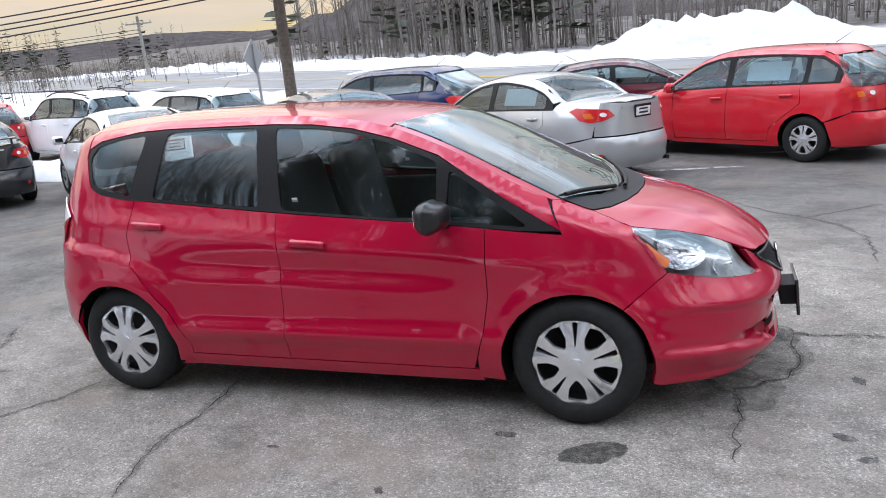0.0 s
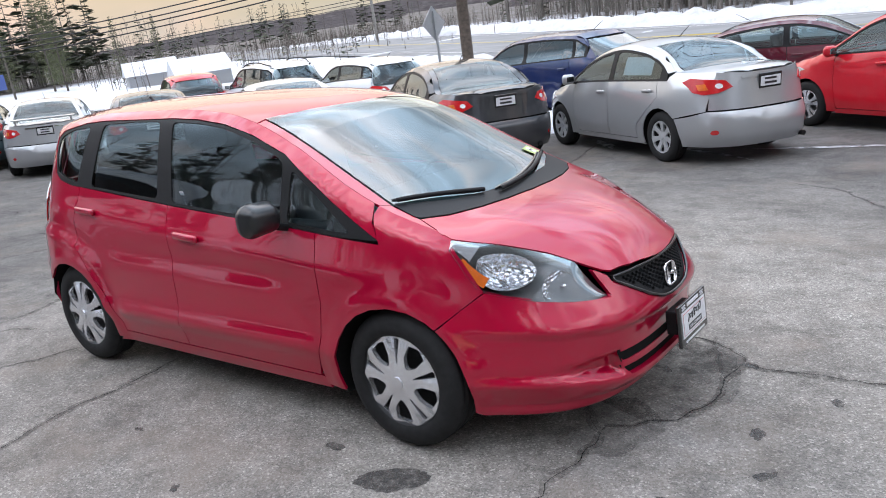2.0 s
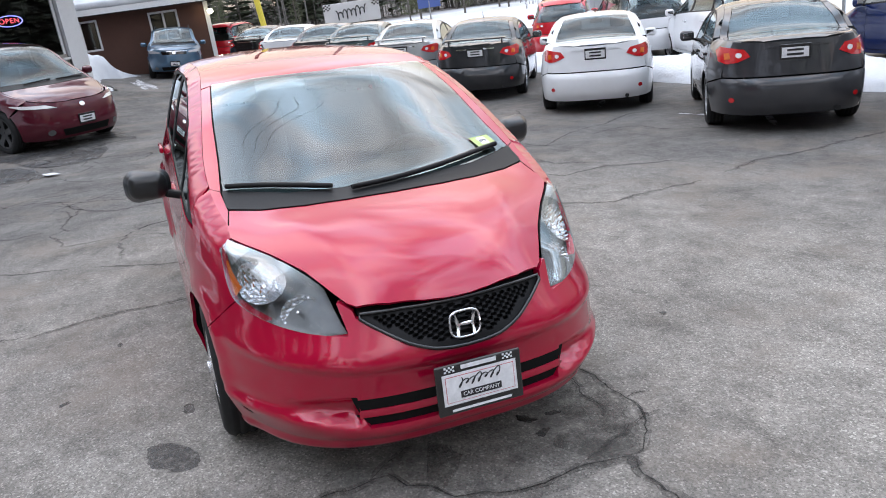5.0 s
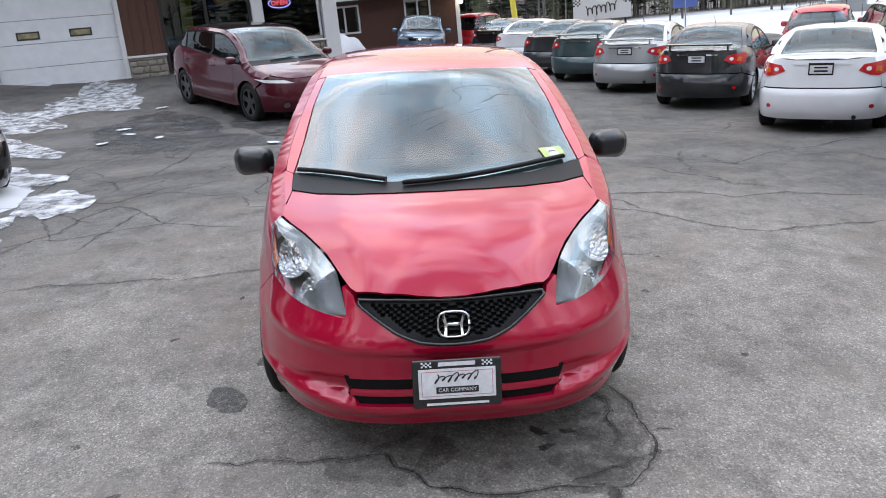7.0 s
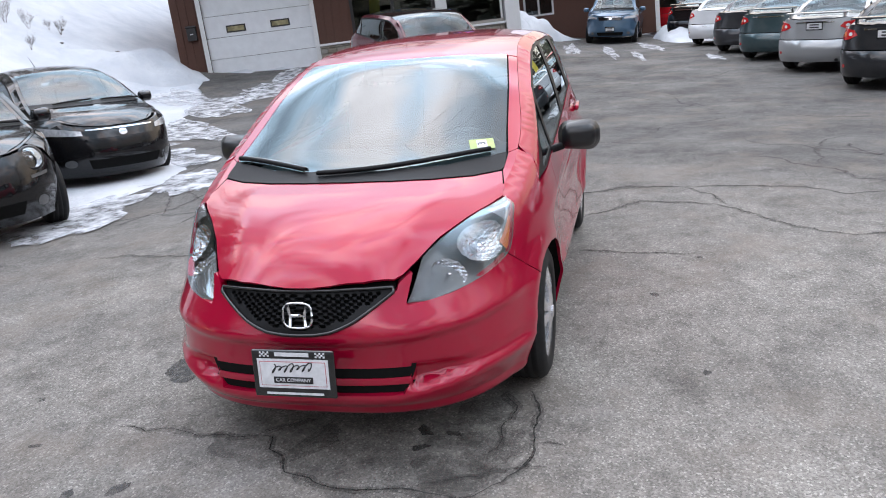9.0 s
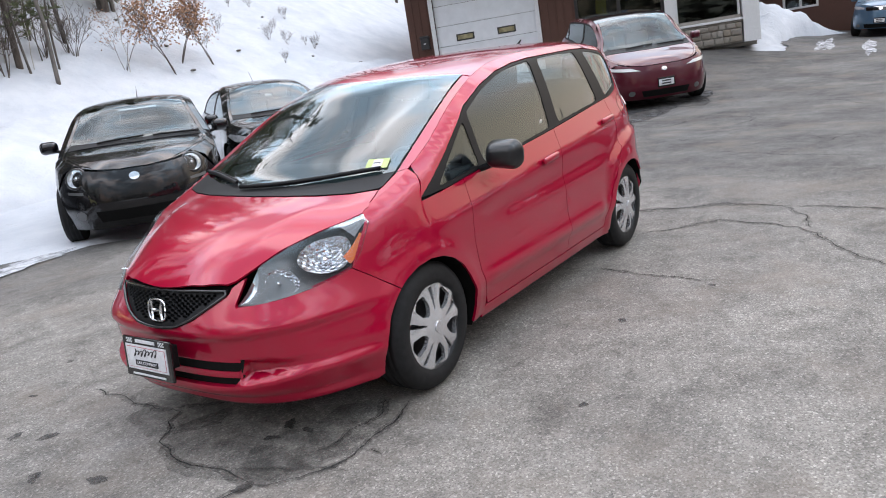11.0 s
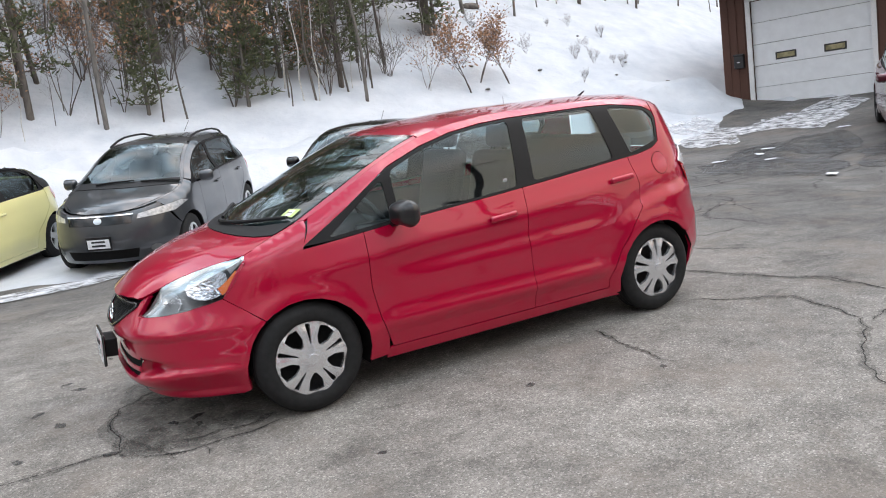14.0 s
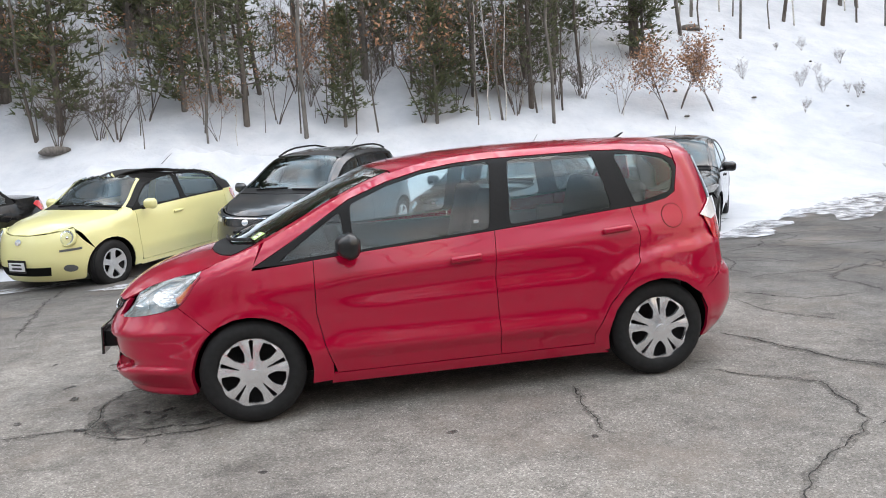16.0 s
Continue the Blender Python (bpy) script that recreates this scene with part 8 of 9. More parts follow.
for q, (dz, dd) in enumerate(((0.0, 0.0), (-0.55, 0.3), (-1.0, -0.3), (-1.5, 0.15))):
    wire((-9.2 + dd, 15.5, 3.95 + 0.32 * dz), (-38.5 + dd, 10.6, 3.7 + 0.45 * dz), 0.45, 0.022)
    wire((-9.2 + dd, 15.5, 8.6 + dz), (34 + dd, 17.5, 10.2 + dz), 0.9, 0.02)
    wire((-38.5 + dd, 10.6, 9.6 + dz), (-95 + dd, 2, 11 + dz), 1.2, 0.02)
for q in range(3):
    wire((-9.2, 15.5, 8.0 - 0.35 * q), (3.0, -14.0, 9.0 - 0.3 * q), 0.5, 0.0035)
    wire((-46, 54, 4.6 - 0.3 * q), (-150, 45, 5.5 - 0.4 * q), 0.8, 0.03)

# dealer's sign on posts, lettering as plain strokes
ds = new("dealer_sign")
ds.matrix_basis = pose(-34.2, 9.75, GX(-34.2, 9.75), 0, 0, -15)
tagged(ds, "white dealer sign board with a black script flourish and chequered corners", "sign")
part("board", box_bm((0.12, 2.75, 1.0), (0, 0, 1.55), bevel=0.02), M["trim_white"], ds)
for y in (-1.1, 1.1):
    part("post", box_bm((0.1, 0.1, 1.3), (-0.02, y, 0.6)), M["dark_frame"], ds)
pts = [(0.075, -0.78 + 1.5 * q + 0.055 * math.sin(q * 44), 1.46 + (0.13 + 0.12 * math.cos(q * 9.0) ** 2) * math.cos(q * 44) + 0.16 * q) for q in np.linspace(0, 1, 130)]
v, f = tube(pts, 0.026, 5)
mesh_ob("script_mark", v, f, M["ink"], ds)
for sgn in (1, -1):
    for i in range(4):
        for j in range(4):
            if (i + j) % 2:
                part("check", box_bm((0.02, 0.085, 0.07), (0.062, sgn * (1.05 + 0.09 * i), 1.78 + 0.075 * j)), M["ink"], ds)
yp = new("guy_wire_guard")
yp.matrix_basis = pose(-40.2, 6.45, 0.6, 0, -5, 60)
tagged(yp, "yellow plastic guard on a dark leaning pole", "pole")
part("guard", cyl_bm(0.16, 2.6, (0, 0, 1.9), n=12), M["yellow_sign"], yp)
part("pole", cyl_bm(0.13, 9.0, (0, 0, 4.0), n=12), M["pole_wood"], yp)
bsn = new("blue_sign")
bsn.matrix_basis = pose(-36, 14.5, GX(-36, 14.5), 0, 0, -20)
tagged(bsn, "small dark blue sign board beyond the parked cars", "sign")
part("board", box_bm((0.06, 1.2, 0.7), (0, 0, 1.6)), M["blue_sign"], bsn)
part("post", cyl_bm(0.04, 1.6, (0, 0, 0.8), n=8), M["galv"], bsn)
bk = new("road_sign")
bk.matrix_basis = pose(-10.7, 15.8, GX(-10.7, 15.8), 0, 0, 175)
tagged(bk, "bare metal back of a diamond road sign on a post", "road sign")
part("plate", box_bm((0.02, 0.70, 0.70), (0, 0, 2.1), (45, 0, 0), 0.004), M["galv"], bk)
part("post", box_bm((0.05, 0.06, 2.5), (-0.04, 0, 1.2)), M["galv"], bk)
# shed roofs under snow, far across the lot
for x, y, sc in ((-33, 24, 0.55), (-42, 27, 0.6)):
    sh = new("shed")
    sh.matrix_basis = pose(x, y, GX(x, y) - 0.55, 0, 0, 60)
    tagged(sh, "low shed with a snow-covered gable roof", "shed")
    part("wall", box_bm((5 * sc, 4, 1.3), (0, 0, 0.65)), M["galv"], sh)
    g_ = mesh_ob("roof", [(-2.8 * sc, -2.4, 1.25), (2.8 * sc, -2.4, 1.25), (2.8 * sc, 2.4, 1.25), (-2.8 * sc, 2.4, 1.25), (-2.8 * sc, 0, 2.1), (2.8 * sc, 0, 2.1)], [(0, 1, 5, 4), (2, 3, 4, 5), (0, 4, 3), (1, 2, 5), (0, 3, 2, 1)], M["snow"], sh, False)

# ---- trees ----
def leaf_mat(name, a, b, rough=0.8):
    n = Nodes(name)
    r = n.add("ShaderNodeNewGeometry").outputs["Random Per Island"]
    n.bsdf(Base_Color=n.ramp(r, (0.0, a), (1.0, b)), Roughness=rough)
    return n.mat


M["needles"] = leaf_mat("pine_needles", (0.050, 0.066, 0.030), (0.175, 0.185, 0.095))
M["far_needles"] = leaf_mat("far_pine_needles", (0.030, 0.040, 0.022), (0.065, 0.075, 0.042))
M["dead_leaves"] = leaf_mat("dry_beech_leaves", (0.26, 0.12, 0.06), (0.52, 0.30, 0.18))
n = Nodes("bark")
bv = n.noise(16.0, 5.0, vec=n.pos((1, 1, 0.25)))
rr = n.add("ShaderNodeObjectInfo").outputs["Random"]
n.bsdf(Base_Color=n.mix(rr, n.ramp(bv, (0.3, (0.060, 0.048, 0.040)), (0.7, (0.145, 0.120, 0.100))), n.ramp(bv, (0.3, (0.10, 0.092, 0.085)), (0.7, (0.24, 0.22, 0.20)))), Roughness=0.9, Normal=n.bump(bv, 0.5, 0.01))
M["bark"] = n.mat
M["twig"] = leaf_mat("bare_twigs", (0.085, 0.065, 0.055), (0.20, 0.17, 0.15))
M["birch"] = plain("birch_bark", (0.55, 0.52, 0.48), 0.8, var=0.35, scale=14)


def grow_limb(bag, p, d, length, r, rnd, depth, tips):
    """A limb with side branches, as thin tapered tubes."""
    k = 4 if depth else 6
    pts = [p.copy()]
    for i in range(k):
        d = (d + Vector((rnd.uniform(-1, 1), rnd.uniform(-1, 1), rnd.uniform(-0.4, 0.9))) * (0.16 if depth == 0 else 0.22)).normalized()
        p = p + d * (length / k)
        pts.append(p.copy())
    rad = [max(0.004, r * (1 - 0.75 * i / k)) for i in range(k + 1)]
    bag.add(tube(pts, rad, 5 if r > 0.03 else 3, False))
    tips.append((pts[-1], d))
    if depth < 2:
        for i in range(1, k + 1):
            if depth == 0 and i < 3:
                continue
            for _ in range(2 if depth == 0 else 1 + (rnd.random() < 0.6)):
                a = rnd.uniform(0, 2 * math.pi)
                side = Vector((math.cos(a), math.sin(a), rnd.uniform(0.1, 0.9)))
                nd = (d * 0.5 + side).normalized()
                grow_limb(bag, pts[i], nd, length * rnd.uniform(0.28, 0.5), rad[i] * 0.5, rnd, depth + 1, tips)


def bare_tree(h, r, seed, mat, label, slim=1.0):
    rnd = random.Random(seed)
    t = new("bare_tree")
    tagged(t, label, "tree", "bare trees")
    trunk, lean = Bag(), Vector((rnd.uniform(-0.06, 0.06), rnd.uniform(-0.06, 0.06), 1))
    pts = [Vector((0, 0, -0.3))]
    for i in range(1, 9):
        pts.append(lean * (h * i / 8) + Vector((rnd.uniform(-1, 1), rnd.uniform(-1, 1), 0)) * 0.012 * h)
    rad = [r * (1 - 0.82 * i / 8) for i in range(9)]
    trunk.add(tube(pts, rad, 8, False))
    mesh_ob("trunk", trunk.v, trunk.f, mat, t)
    crown, tips = Bag(), []
    for i in range(2, 9):
        for _ in range(rnd.choice((1, 2, 2, 3))):
            a = rnd.uniform(0, 2 * math.pi)
            d = Vector((math.cos(a) * slim, math.sin(a) * slim, rnd.uniform(0.4, 1.2))).normalized()
            grow_limb(crown, pts[i], d, h * rnd.uniform(0.12, 0.26) * (1.2 - 0.07 * i), rad[i] * 0.45, rnd, 1, tips)
    mesh_ob("crown", crown.v, crown.f, M["twig"], t)
    return t


def pine(h, seed, label, dense_=1.0, mat=None, spread=0.22):
    rnd = random.Random(seed)
    t = new("pine_tree")
    tagged(t, label, "tree", "pine trees")
    tr = Bag().add(tube([(0, 0, -0.3), (0, 0, h * 0.5), (0, 0, h)], [h * 0.011 + 0.02, h * 0.007 + 0.01, 0.008], 7, False))
    mesh_ob("trunk", tr.v, tr.f, M["bark"], t)
    bag = Bag()
    z = h * rnd.uniform(0.06, 0.12)
    while z < h * 0.985:
        q = z / h
        L = h * spread * (1 - q) ** 0.75 * (0.9 if q > 0.25 else 0.75) + 0.12
        for i in range(rnd.choice((4, 5, 6))):
            a = rnd.uniform(0, 2 * math.pi)
            ll = L * rnd.uniform(0.6, 1.15)
            up = 0.25 + 0.5 * q
            o = Vector((math.cos(a), math.sin(a), up * 0.6)).normalized()
            pts = [Vector((0, 0, z)) + o * (ll * s) + Vector((0, 0, -0.10 * ll * s * s + 0.12 * ll * s ** 3)) for s in (0, 0.5, 1.0)]
            bag.add(tube(pts, [0.012 + 0.006 * ll, 0.008, 0.004], 3, False), 1)
            k = max(5, int(15 * dense_ * (0.4 + ll)))
            for j in range(k):
                s = rnd.uniform(0.25, 1.05)
                c = pts[0].lerp(pts[2], s) + Vector((rnd.gauss(0, 1), rnd.gauss(0, 1), rnd.gauss(0, 0.7))) * 0.07 * (0.6 + ll)
                for _ in range(5):
                    d = (o * 0.8 + Vector((rnd.uniform(-1, 1), rnd.uniform(-1, 1), rnd.uniform(-0.4, 1)))).normalized()
                    w = d.cross(Vector((rnd.uniform(-1, 1), rnd.uniform(-1, 1), rnd.uniform(-1, 1)))).normalized() * rnd.uniform(0.016, 0.032)
                    ln = rnd.uniform(0.12, 0.24)
                    bag.add(([c - w, c + w, c + d * ln], [(0, 1, 2)]), 0)
        z += rnd.uniform(0.16, 0.30) * (0.6 + h * 0.06)
    mesh_ob("crown", bag.v, bag.f, None, t, False, [mat or M["needles"], M["twig"]], bag.m)
    return t


def leafy_shrub(h, seed, label, leaves, name="shrub"):
    rnd = random.Random(seed)
    t = new(name)
    tagged(t, label, "shrub", "shrubs")
    st_, tips = Bag(), []
    for i in range(rnd.choice((3, 4, 5))):
        a = rnd.uniform(0, 2 * math.pi)
        grow_limb(st_, Vector((0, 0, -0.1)), Vector((math.cos(a) * 0.35, math.sin(a) * 0.35, 1)).normalized(), h * rnd.uniform(0.7, 1.0), 0.016, rnd, 0, tips)
    mesh_ob("stem", st_.v, st_.f, M["twig"], t)
    if leaves:
        lf = Bag()
        for p, d in tips:
            for _ in range(leaves):
                c = p + Vector((rnd.gauss(0, 1), rnd.gauss(0, 1), rnd.gauss(0, 0.8))) * 0.10
                u = Vector((rnd.uniform(-1, 1), rnd.uniform(-1, 1), rnd.uniform(-1, 0.3))).normalized()
                w = u.cross(Vector((rnd.uniform(-1, 1), rnd.uniform(-1, 1), rnd.uniform(-1, 1)))).normalized() * 0.022
                lf.add(([c, c + u * 0.035 + w, c + u * 0.085, c + u * 0.035 - w], [(0, 1, 2, 3)]))
        mesh_ob("foliage", lf.v, lf.f, M["dead_leaves"], t, False)
    return t


def plant(proto, spots, rnd, smin=0.8, smax=1.2):
    """Copies of some trees at spots of (x, y) or (x, y, scale); the first of each stands at the first spots."""
    for i, sp in enumerate(spots):
        x, y = sp[0], sp[1]
        sc = sp[2] if len(sp) > 2 else rnd.uniform(smin, smax)
        m = pose(x, y, GX(x, y), 0, 0, rnd.uniform(0, 360)) @ Matrix.Scale(sc, 4)
        p = proto[i % len(proto)]
        if i < len(proto):
            p.matrix_basis = m
        else:
            copy_thing(p, pose(x, y, GX(x, y), 0, 0, rnd.uniform(0, 360))).scale = (sc, sc, sc)


rnd = random.Random(5)
rp_ = random.Random(21)
pines = [pine(5.0, 1, "young green pine on the snowy bank", 0.42, spread=0.26), pine(6.5, 2, "slender green pine on the snowy bank", 0.36, spread=0.24), pine(4.0, 3, "small thin pine sapling in the snow", 0.4, spread=0.27), pine(8.0, 4, "dark green pine on the wooded bank", 0.7)]
plant(pines, [(6.0, -13.1, 1.1), (2.0, -12.9, 0.85), (-0.2, -12.6, 0.7), (7.6, -14.8, 1.2), (3.4, -13.5, 1.05), (-4.7, -12.9, 0.8), (-2.3, -12.5, 0.75), (-0.9, -14.6, 1.0), (-3.4, -13.4, 0.8), (-5.0, -14.4, 1.0), (-8.6, -15.0, 0.9),
              (5.0, -16.5, 1.2), (9.5, -13.5, 1.1), (9.0, -17.0, 1.3), (-3.0, -17.0, 1.1), (-6.3, -15.6, 0.9), (-4.0, -19.0, 1.3), (6.8, -19.5, 1.5), (11.5, -16.0, 1.2), (-7.2, -18.5, 1.2)] + [(rp_.uniform(-5.5, 11.5), rp_.uniform(-17.5, -12.3), rp_.uniform(0.5, 1.0)) for i in range(10)], rnd)
big = [pine(15.0, 7, "tall dark pine on the wooded hill", 0.7, spread=0.20), pine(13.0, 8, "tall pine with a thick trunk on the hill", 0.4, spread=0.16)]
plant(big, [(-8.4, -15.1, 0.8), (5.5, -21, 1.1), (9.5, -20, 1.1), (-9, -24, 1.0), (12, -24, 1.2), (-14, -27, 1.0), (7, -28, 1.2), (-2, -29, 1.1), (14, -19, 1.1), (17, -17, 1.0),
            (-62, 32, 0.50), (-64, 28.5, 0.62), (-66, 33, 0.6), (-59, 35.5, 0.42), (-69, 26, 0.58), (-72, 21, 0.5), (-65, 23.5, 0.44), (-74, 15, 0.5), (-78, 40, 0.6), (-70, 47, 0.45), (-76, 8, 0.45)], rnd)
bares = [bare_tree(7.5, 0.034, 11, M["bark"], "thin bare tree on the snowy bank"), bare_tree(9.5, 0.046, 12, M["bark"], "bare grey-brown tree on the wooded bank"), bare_tree(6.0, 0.024, 13, M["bark"], "bare sapling among the pines"), bare_tree(8.5, 0.030, 14, M["birch"], "pale bare sapling on the bank", 0.6), bare_tree(12.0, 0.068, 15, M["bark"], "tall bare tree on the hill", 0.8)]
spots = []
rb_ = random.Random(77)
for i in range(44):
    y = -12.2 - abs(rb_.gauss(0, 1)) * 5.0
    x = rb_.uniform(-7.5, 13.5)
    spots.append((x, y, rb_.uniform(0.55, 1.0)))
for x, y, sc in ((-10.5, -16.4, 0.9), (-11.3, -16.8, 0.8), (-12.5, -16.6, 0.9), (-13.9, -17.2, 1.0), (-14.9, -17.4, 0.9), (-16.0, -17.6, 1.0), (-17.5, -17.9, 1.0), (-18.6, -17.5, 0.9), (-15.4, -18.6, 1.0), (-12.9, -18.4, 1.0)):
    spots.append((x, y, sc))
for i in range(95):
    spots.append((rb_.uniform(-26, -7.5), rb_.uniform(-30, -17.6), rb_.uniform(0.8, 1.25)))
for i in range(26):
    spots.append((rb_.uniform(-10, 20), rb_.uniform(-34, -20), rb_.uniform(0.9, 1.4)))
for i in range(60):
    spots.append((rb_.uniform(-7.0, 12.5), -12.0 - abs(rb_.gauss(0, 1)) * 1.8, rb_.uniform(0.30, 0.62)))
plant(bares, spots, rnd)
shrubs = [leafy_shrub(1.7, 31, "shrub with dry russet leaves in the snow", 4), leafy_shrub(2.6, 32, "young beech holding dry orange-brown leaves", 2)]
plant(shrubs, [(-7.9, -12.2, 1.0), (-2.0, -12.6, 1.3), (-9.2, -12.4, 0.8), (1.3, -12.9, 1.0), (-8.4, -12.6, 0.9), (4.2, -13.2, 1.1), (-0.6, -14.4, 1.0), (-6.8, -12.5, 0.6), (6.3, -14.1, 1.0), (2.6, -12.3, 0.6)] + [(rp_.uniform(-6.5, 11), rp_.uniform(-15.5, -12.8), rp_.uniform(0.6, 1.1)) for i in range(10)], rnd)
brush = [leafy_shrub(1.2, 33, "low bare brush poking through the snow", 0, "brush"), leafy_shrub(1.5, 34, "tangled bare brush on the bank", 0, "brush")]
br_sp = [(rb_.uniform(-6.5, 12), rb_.uniform(-16.5, -12.4), rb_.uniform(0.6, 1.2)) for i in range(46)]
br_sp += [(rb_.uniform(-15, -7), rb_.uniform(-16.5, -12.0), rb_.uniform(0.16, 0.36)) for i in range(16)]
plant(brush, br_sp, rnd)
# bits of dead leaf and clods on the snow slope
for i in range(14):
    x, y = rb_.uniform(-15, -8), rb_.uniform(-16.5, -12)
    c = box_bm((0.13, 0.08, 0.05), (0, 0, 0.02), (0, 0, rb_.uniform(0, 180)), 0.03)
    o = tagged(bm_ob("clod", c, M["bark"], None, True), "dark clod of earth lying on the snow", "clod", "clods on the snow")
    o.location = (x, y, GX(x, y) + 0.02)
for x, y, sc in ((-11.0, -16.9, 1.0), (6.0, -12.4, 0.8), (1.2, -10.2, 0.8)):
    c = bmesh.new()
    bmesh.ops.create_icosphere(c, subdivisions=3, radius=0.3)
    for v in c.verts:
        v.co *= 1 + 0.35 * noise.noise(v.co * 3.0 + Vector((x, y, 0)))
        v.co.z *= 0.45
    o = tagged(bm_ob("rock", c, M["bark"], None, True), "dark rock half buried in the snowy bank", "rock")
    o.location = (x, y, GX(x, y) + 0.08)
    o.scale = (1.3 * sc, 0.8 * sc, sc)


# ---- far woods and ridges ----
def woods(name, boxes, count, hmin, hmax, seed, label, evergreen=0.2):
    """A belt of bare trunks and thin crowns with some dark evergreens, as one mass."""
    r = random.Random(seed)
    bag = Bag()
    for i in range(count):
        x0, y0, x1, y1, wd = boxes[r.randrange(len(boxes))]
        q = r.random()
        dx, dy = x1 - x0, y1 - y0
        ln = math.hypot(dx, dy)
        o = r.uniform(-wd / 2, wd / 2)
        x, y = x0 + dx * q - dy / ln * o, y0 + dy * q + dx / ln * o
        z, h = GX(x, y) - 0.3, r.uniform(hmin, hmax)
        s = 0.0085 * h + 0.02 * r.random()
        if r.random() < evergreen:
            bag.add(tube([(x, y, z), (x, y, z + h)], [s, 0.02], 4, False), 0)
            k = int(h * 9)
            for j in range(k):
                t = r.uniform(0.2, 1.0)
                rad = 0.24 * h * (1 - t) ** 0.7 * r.uniform(0.5, 1.1) + 0.2
                a = r.uniform(0, 6.28)
                c = Vector((x, y, z + h * t))
                e = c + Vector((math.cos(a) * rad, math.sin(a) * rad, r.uniform(-0.25, 0.2) * rad))
                side = Vector((-math.sin(a), math.cos(a), r.uniform(-0.5, 0.5))) * rad * r.uniform(0.16, 0.3)
                mid = c.lerp(e, 0.6)
                bag.add(([c, mid + side, e, mid - side], [(0, 1, 2, 3)]), 1)
        else:
            tx, ty = r.gauss(0, 0.03 * h), r.gauss(0, 0.03 * h)
            top = Vector((x + tx, y + ty, z + h))
            bag.add(tube([(x, y, z), (x + tx * 0.4, y + ty * 0.4, z + h * 0.5), top], [s, s * 0.6, s * 0.15], 4, False), 0)
            for j in range(9):
                t = r.uniform(0.35, 0.98)
                c = Vector((x, y, z)).lerp(top, t)
                a = r.uniform(0, 6.28)
                ll = h * r.uniform(0.08, 0.22) * (1.2 - t)
                e = c + Vector((math.cos(a) * ll, math.sin(a) * ll, ll * r.uniform(0.4, 1.2)))
                bag.add(tube([c, e], [s * 0.35, s * 0.08], 3, False), 2)
                for _ in range(2):
                    c2 = c.lerp(e, r.uniform(0.3, 0.8))
                    a2 = a + r.uniform(-1.2, 1.2)
                    e2 = c2 + Vector((math.cos(a2), math.sin(a2), r.uniform(0.3, 1.2))) * ll * 0.5
                    bag.add(tube([c2, e2], [s * 0.2, s * 0.06], 3, False), 2)
    return tagged(mesh_ob(name, bag.v, bag.f, None, None, False, [M["bark"], M["far_needles"], M["twig"]], bag.m), label, kind="stuff")


woods("woods", [(40, 42, -8, 52, 16), (-8, 52, -34, 66, 14)], 300, 7, 13, 3, "bare winter woods with some evergreens beyond the road", 0.12)
woods("woods", [(-66, 84, -120, 78, 20)], 90, 3.5, 7, 15, "scattered young trees and pines on the far slope", 0.45)
woods("woods", [(-92, 62, -112, 28, 26), (-105, 30, -112, -12, 26)], 230, 4, 8.0, 5, "belt of bare trees and pines west of the lot", 0.2)
woods("woods", [(-88, 50, -100, 22, 18), (-96, 24, -100, -10, 18)], 190, 7, 12.5, 35, "dense dark pines and bare trees west of the lot", 0.55)
woods("thicket", [(-92, 62, -108, 28, 26), (-100, 30, -106, -12, 26)], 520, 1.5, 4.5, 27, "dark leafless thicket under the western trees", 0.15)
woods("woods", [(-40, -16, -75, -14, 20), (-75, -20, -110, -14, 20)], 170, 8, 14, 6, "bare trees and pines behind the building", 0.35)
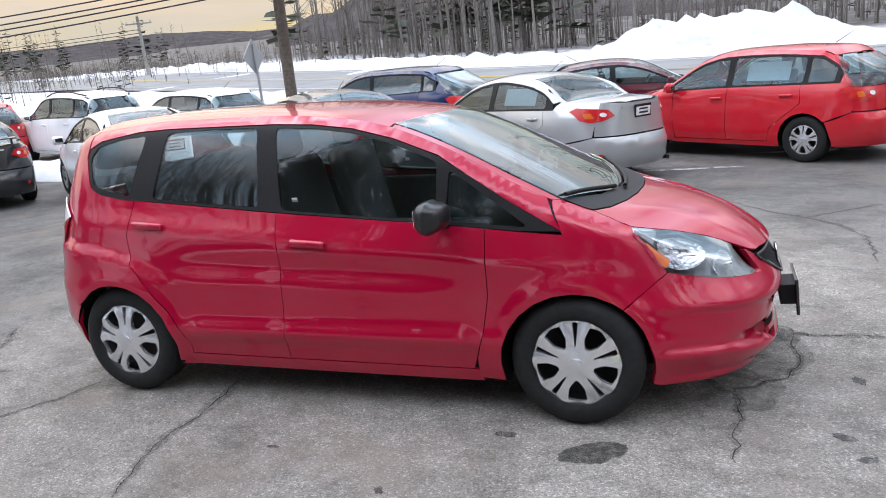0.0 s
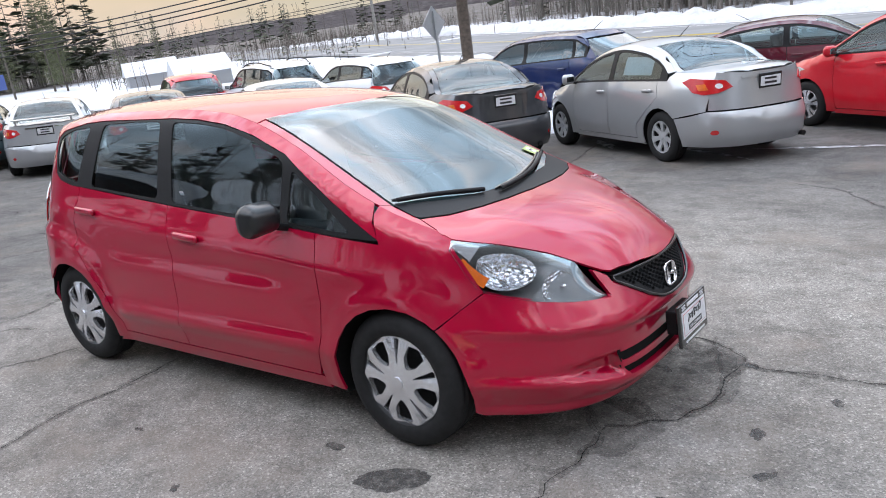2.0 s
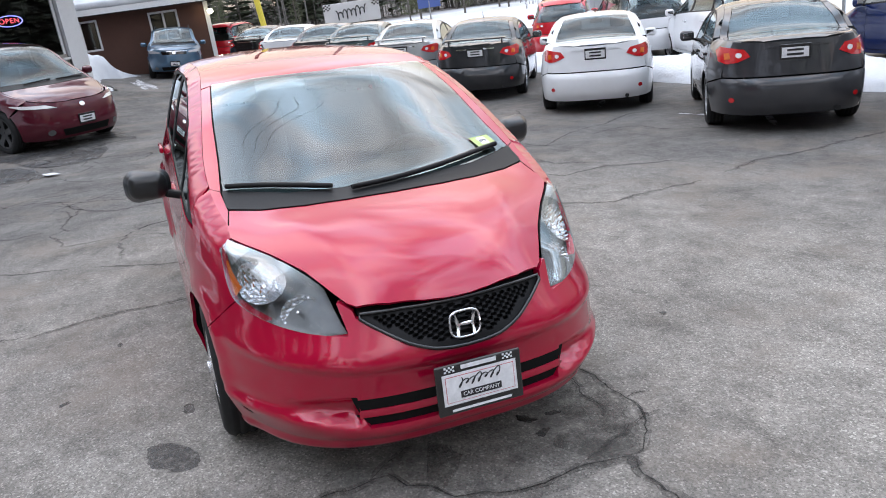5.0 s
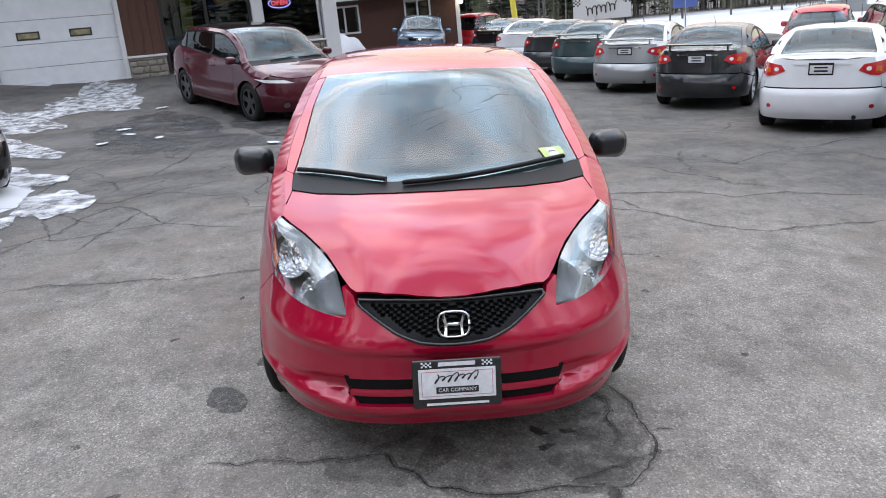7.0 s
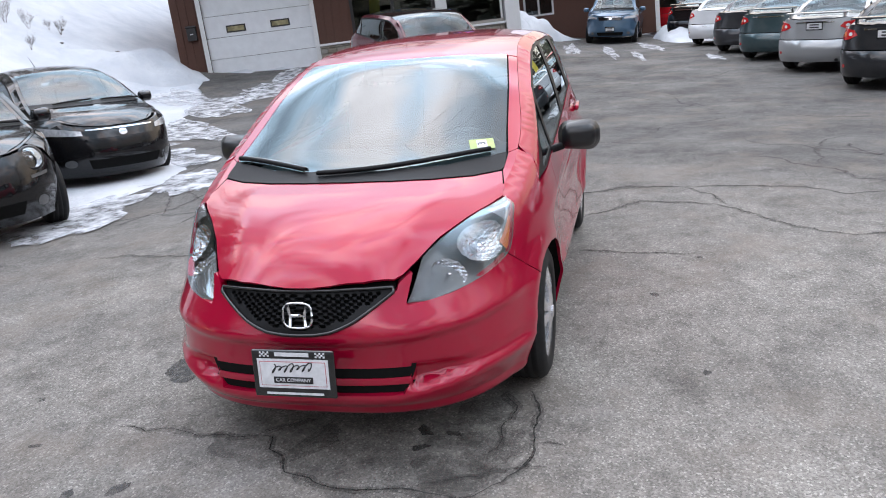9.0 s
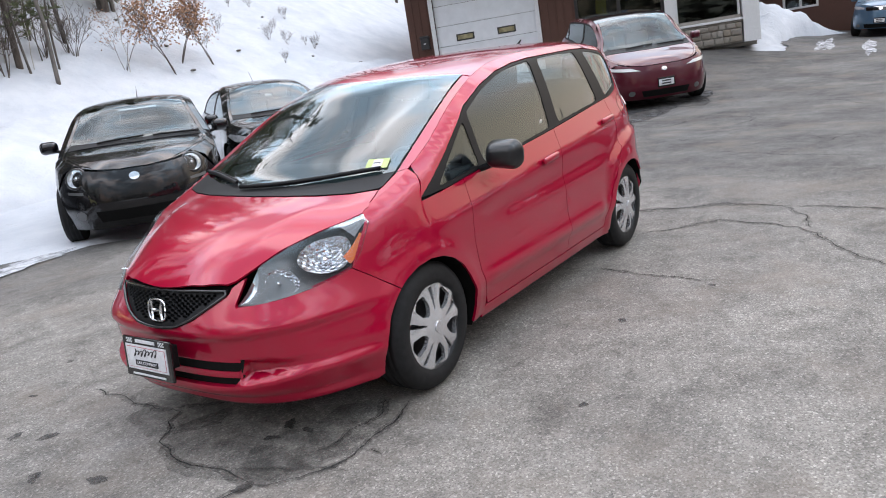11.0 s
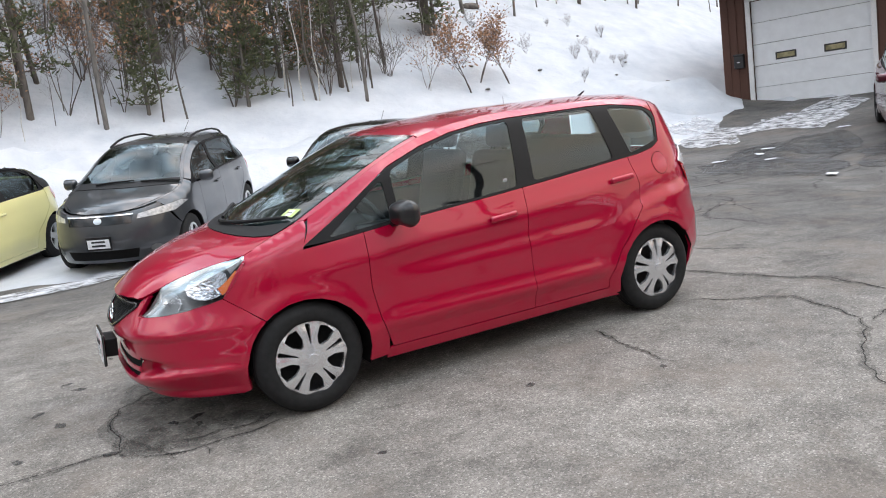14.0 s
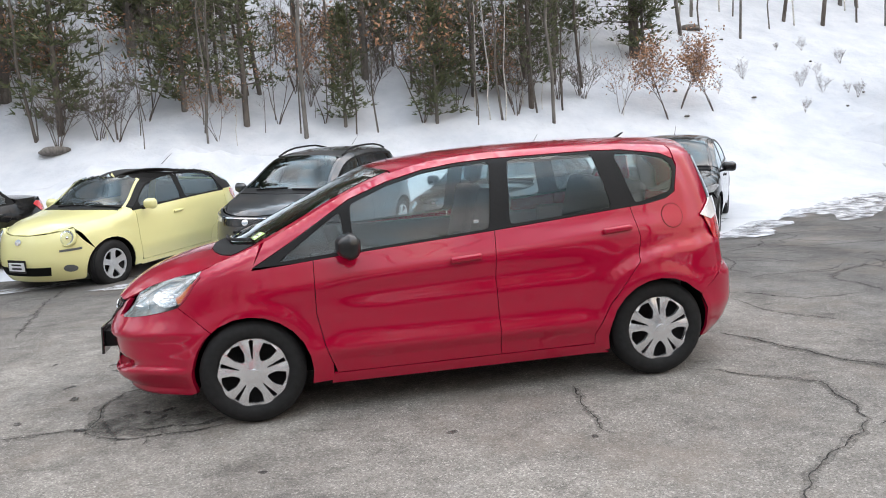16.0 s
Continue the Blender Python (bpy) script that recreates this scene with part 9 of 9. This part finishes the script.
woods("woods", [(-45, -30, 35, -36, 22), (-35, -46, 40, -52, 26)], 190, 9, 16, 8, "dense woods on the hill above the bank", 0.14)
woods("woods", [(35, -28, 42, 10, 20), (48, 12, 42, 42, 20)], 170, 8, 14, 9, "bare trees east of the lot", 0.3)
woods("brush", [(rp(110, 13)[0], rp(110, 13)[1], rp(20, 13)[0], rp(20, 13)[1], 8)], 700, 0.5, 2.2, 12, "low leafless brush on the snowy bank beyond the road", 0.06)
woods("thicket", [(40, 50, -8, 62, 22), (-8, 62, -40, 80, 22)], 1100, 1.2, 4.0, 25, "dark leafless thicket under the trees beyond the road", 0.10)
woods("brush", [(-30, 36, -80, 60, 34), (-40, 50, -90, 78, 30)], 900, 0.6, 2.4, 14, "low leafless brush on the snowy slope", 0.05)

n = Nodes("wooded_ridge")
rv = n.noise(0.09, 8.0, 0.7, vec=n.pos((1, 1, 3.0)))
n.bsdf(Base_Color=n.ramp(rv, (0.35, (0.050, 0.044, 0.045)), (0.6, (0.090, 0.080, 0.080)), (0.78, (0.17, 0.165, 0.17))), Roughness=1.0, Specular_IOR_Level=0.0)
M["ridge"] = n.mat


def ridge(a0, a1, dist, height, seed, label):
    vs, k = [], 90
    for i in range(k + 1):
        a = radians(a0 + (a1 - a0) * i / k)
        h = height * min(1.0, 0.15 + min(i, k - i) / 12) * (0.72 + 0.5 * noise.fractal(Vector((i * 0.055, seed, 0.0)), 0.8, 2.0, 4)) + 0.5 * noise.noise(Vector((i * 1.7, seed, 4)))
        for d, q in ((dist, -6.0), (dist + 60, h * 0.55), (dist + 150, h), (dist + 400, -5.0)):
            vs.append((d * math.cos(a), d * math.sin(a), q))
    return tagged(mesh_ob("ridge", vs, grid_faces(k + 1, 4, True), M["ridge"]), label, kind="structure")


ridge(56, 121, 110, 34.0, 9.0, "dark wooded hillside beyond the road")
ridge(112, 195, 210, 8.5, 2.0, "distant wooded ridge in winter grey")
ridge(60, 200, 900, 36.0, 6.0, "far blue-grey ridge on the horizon")
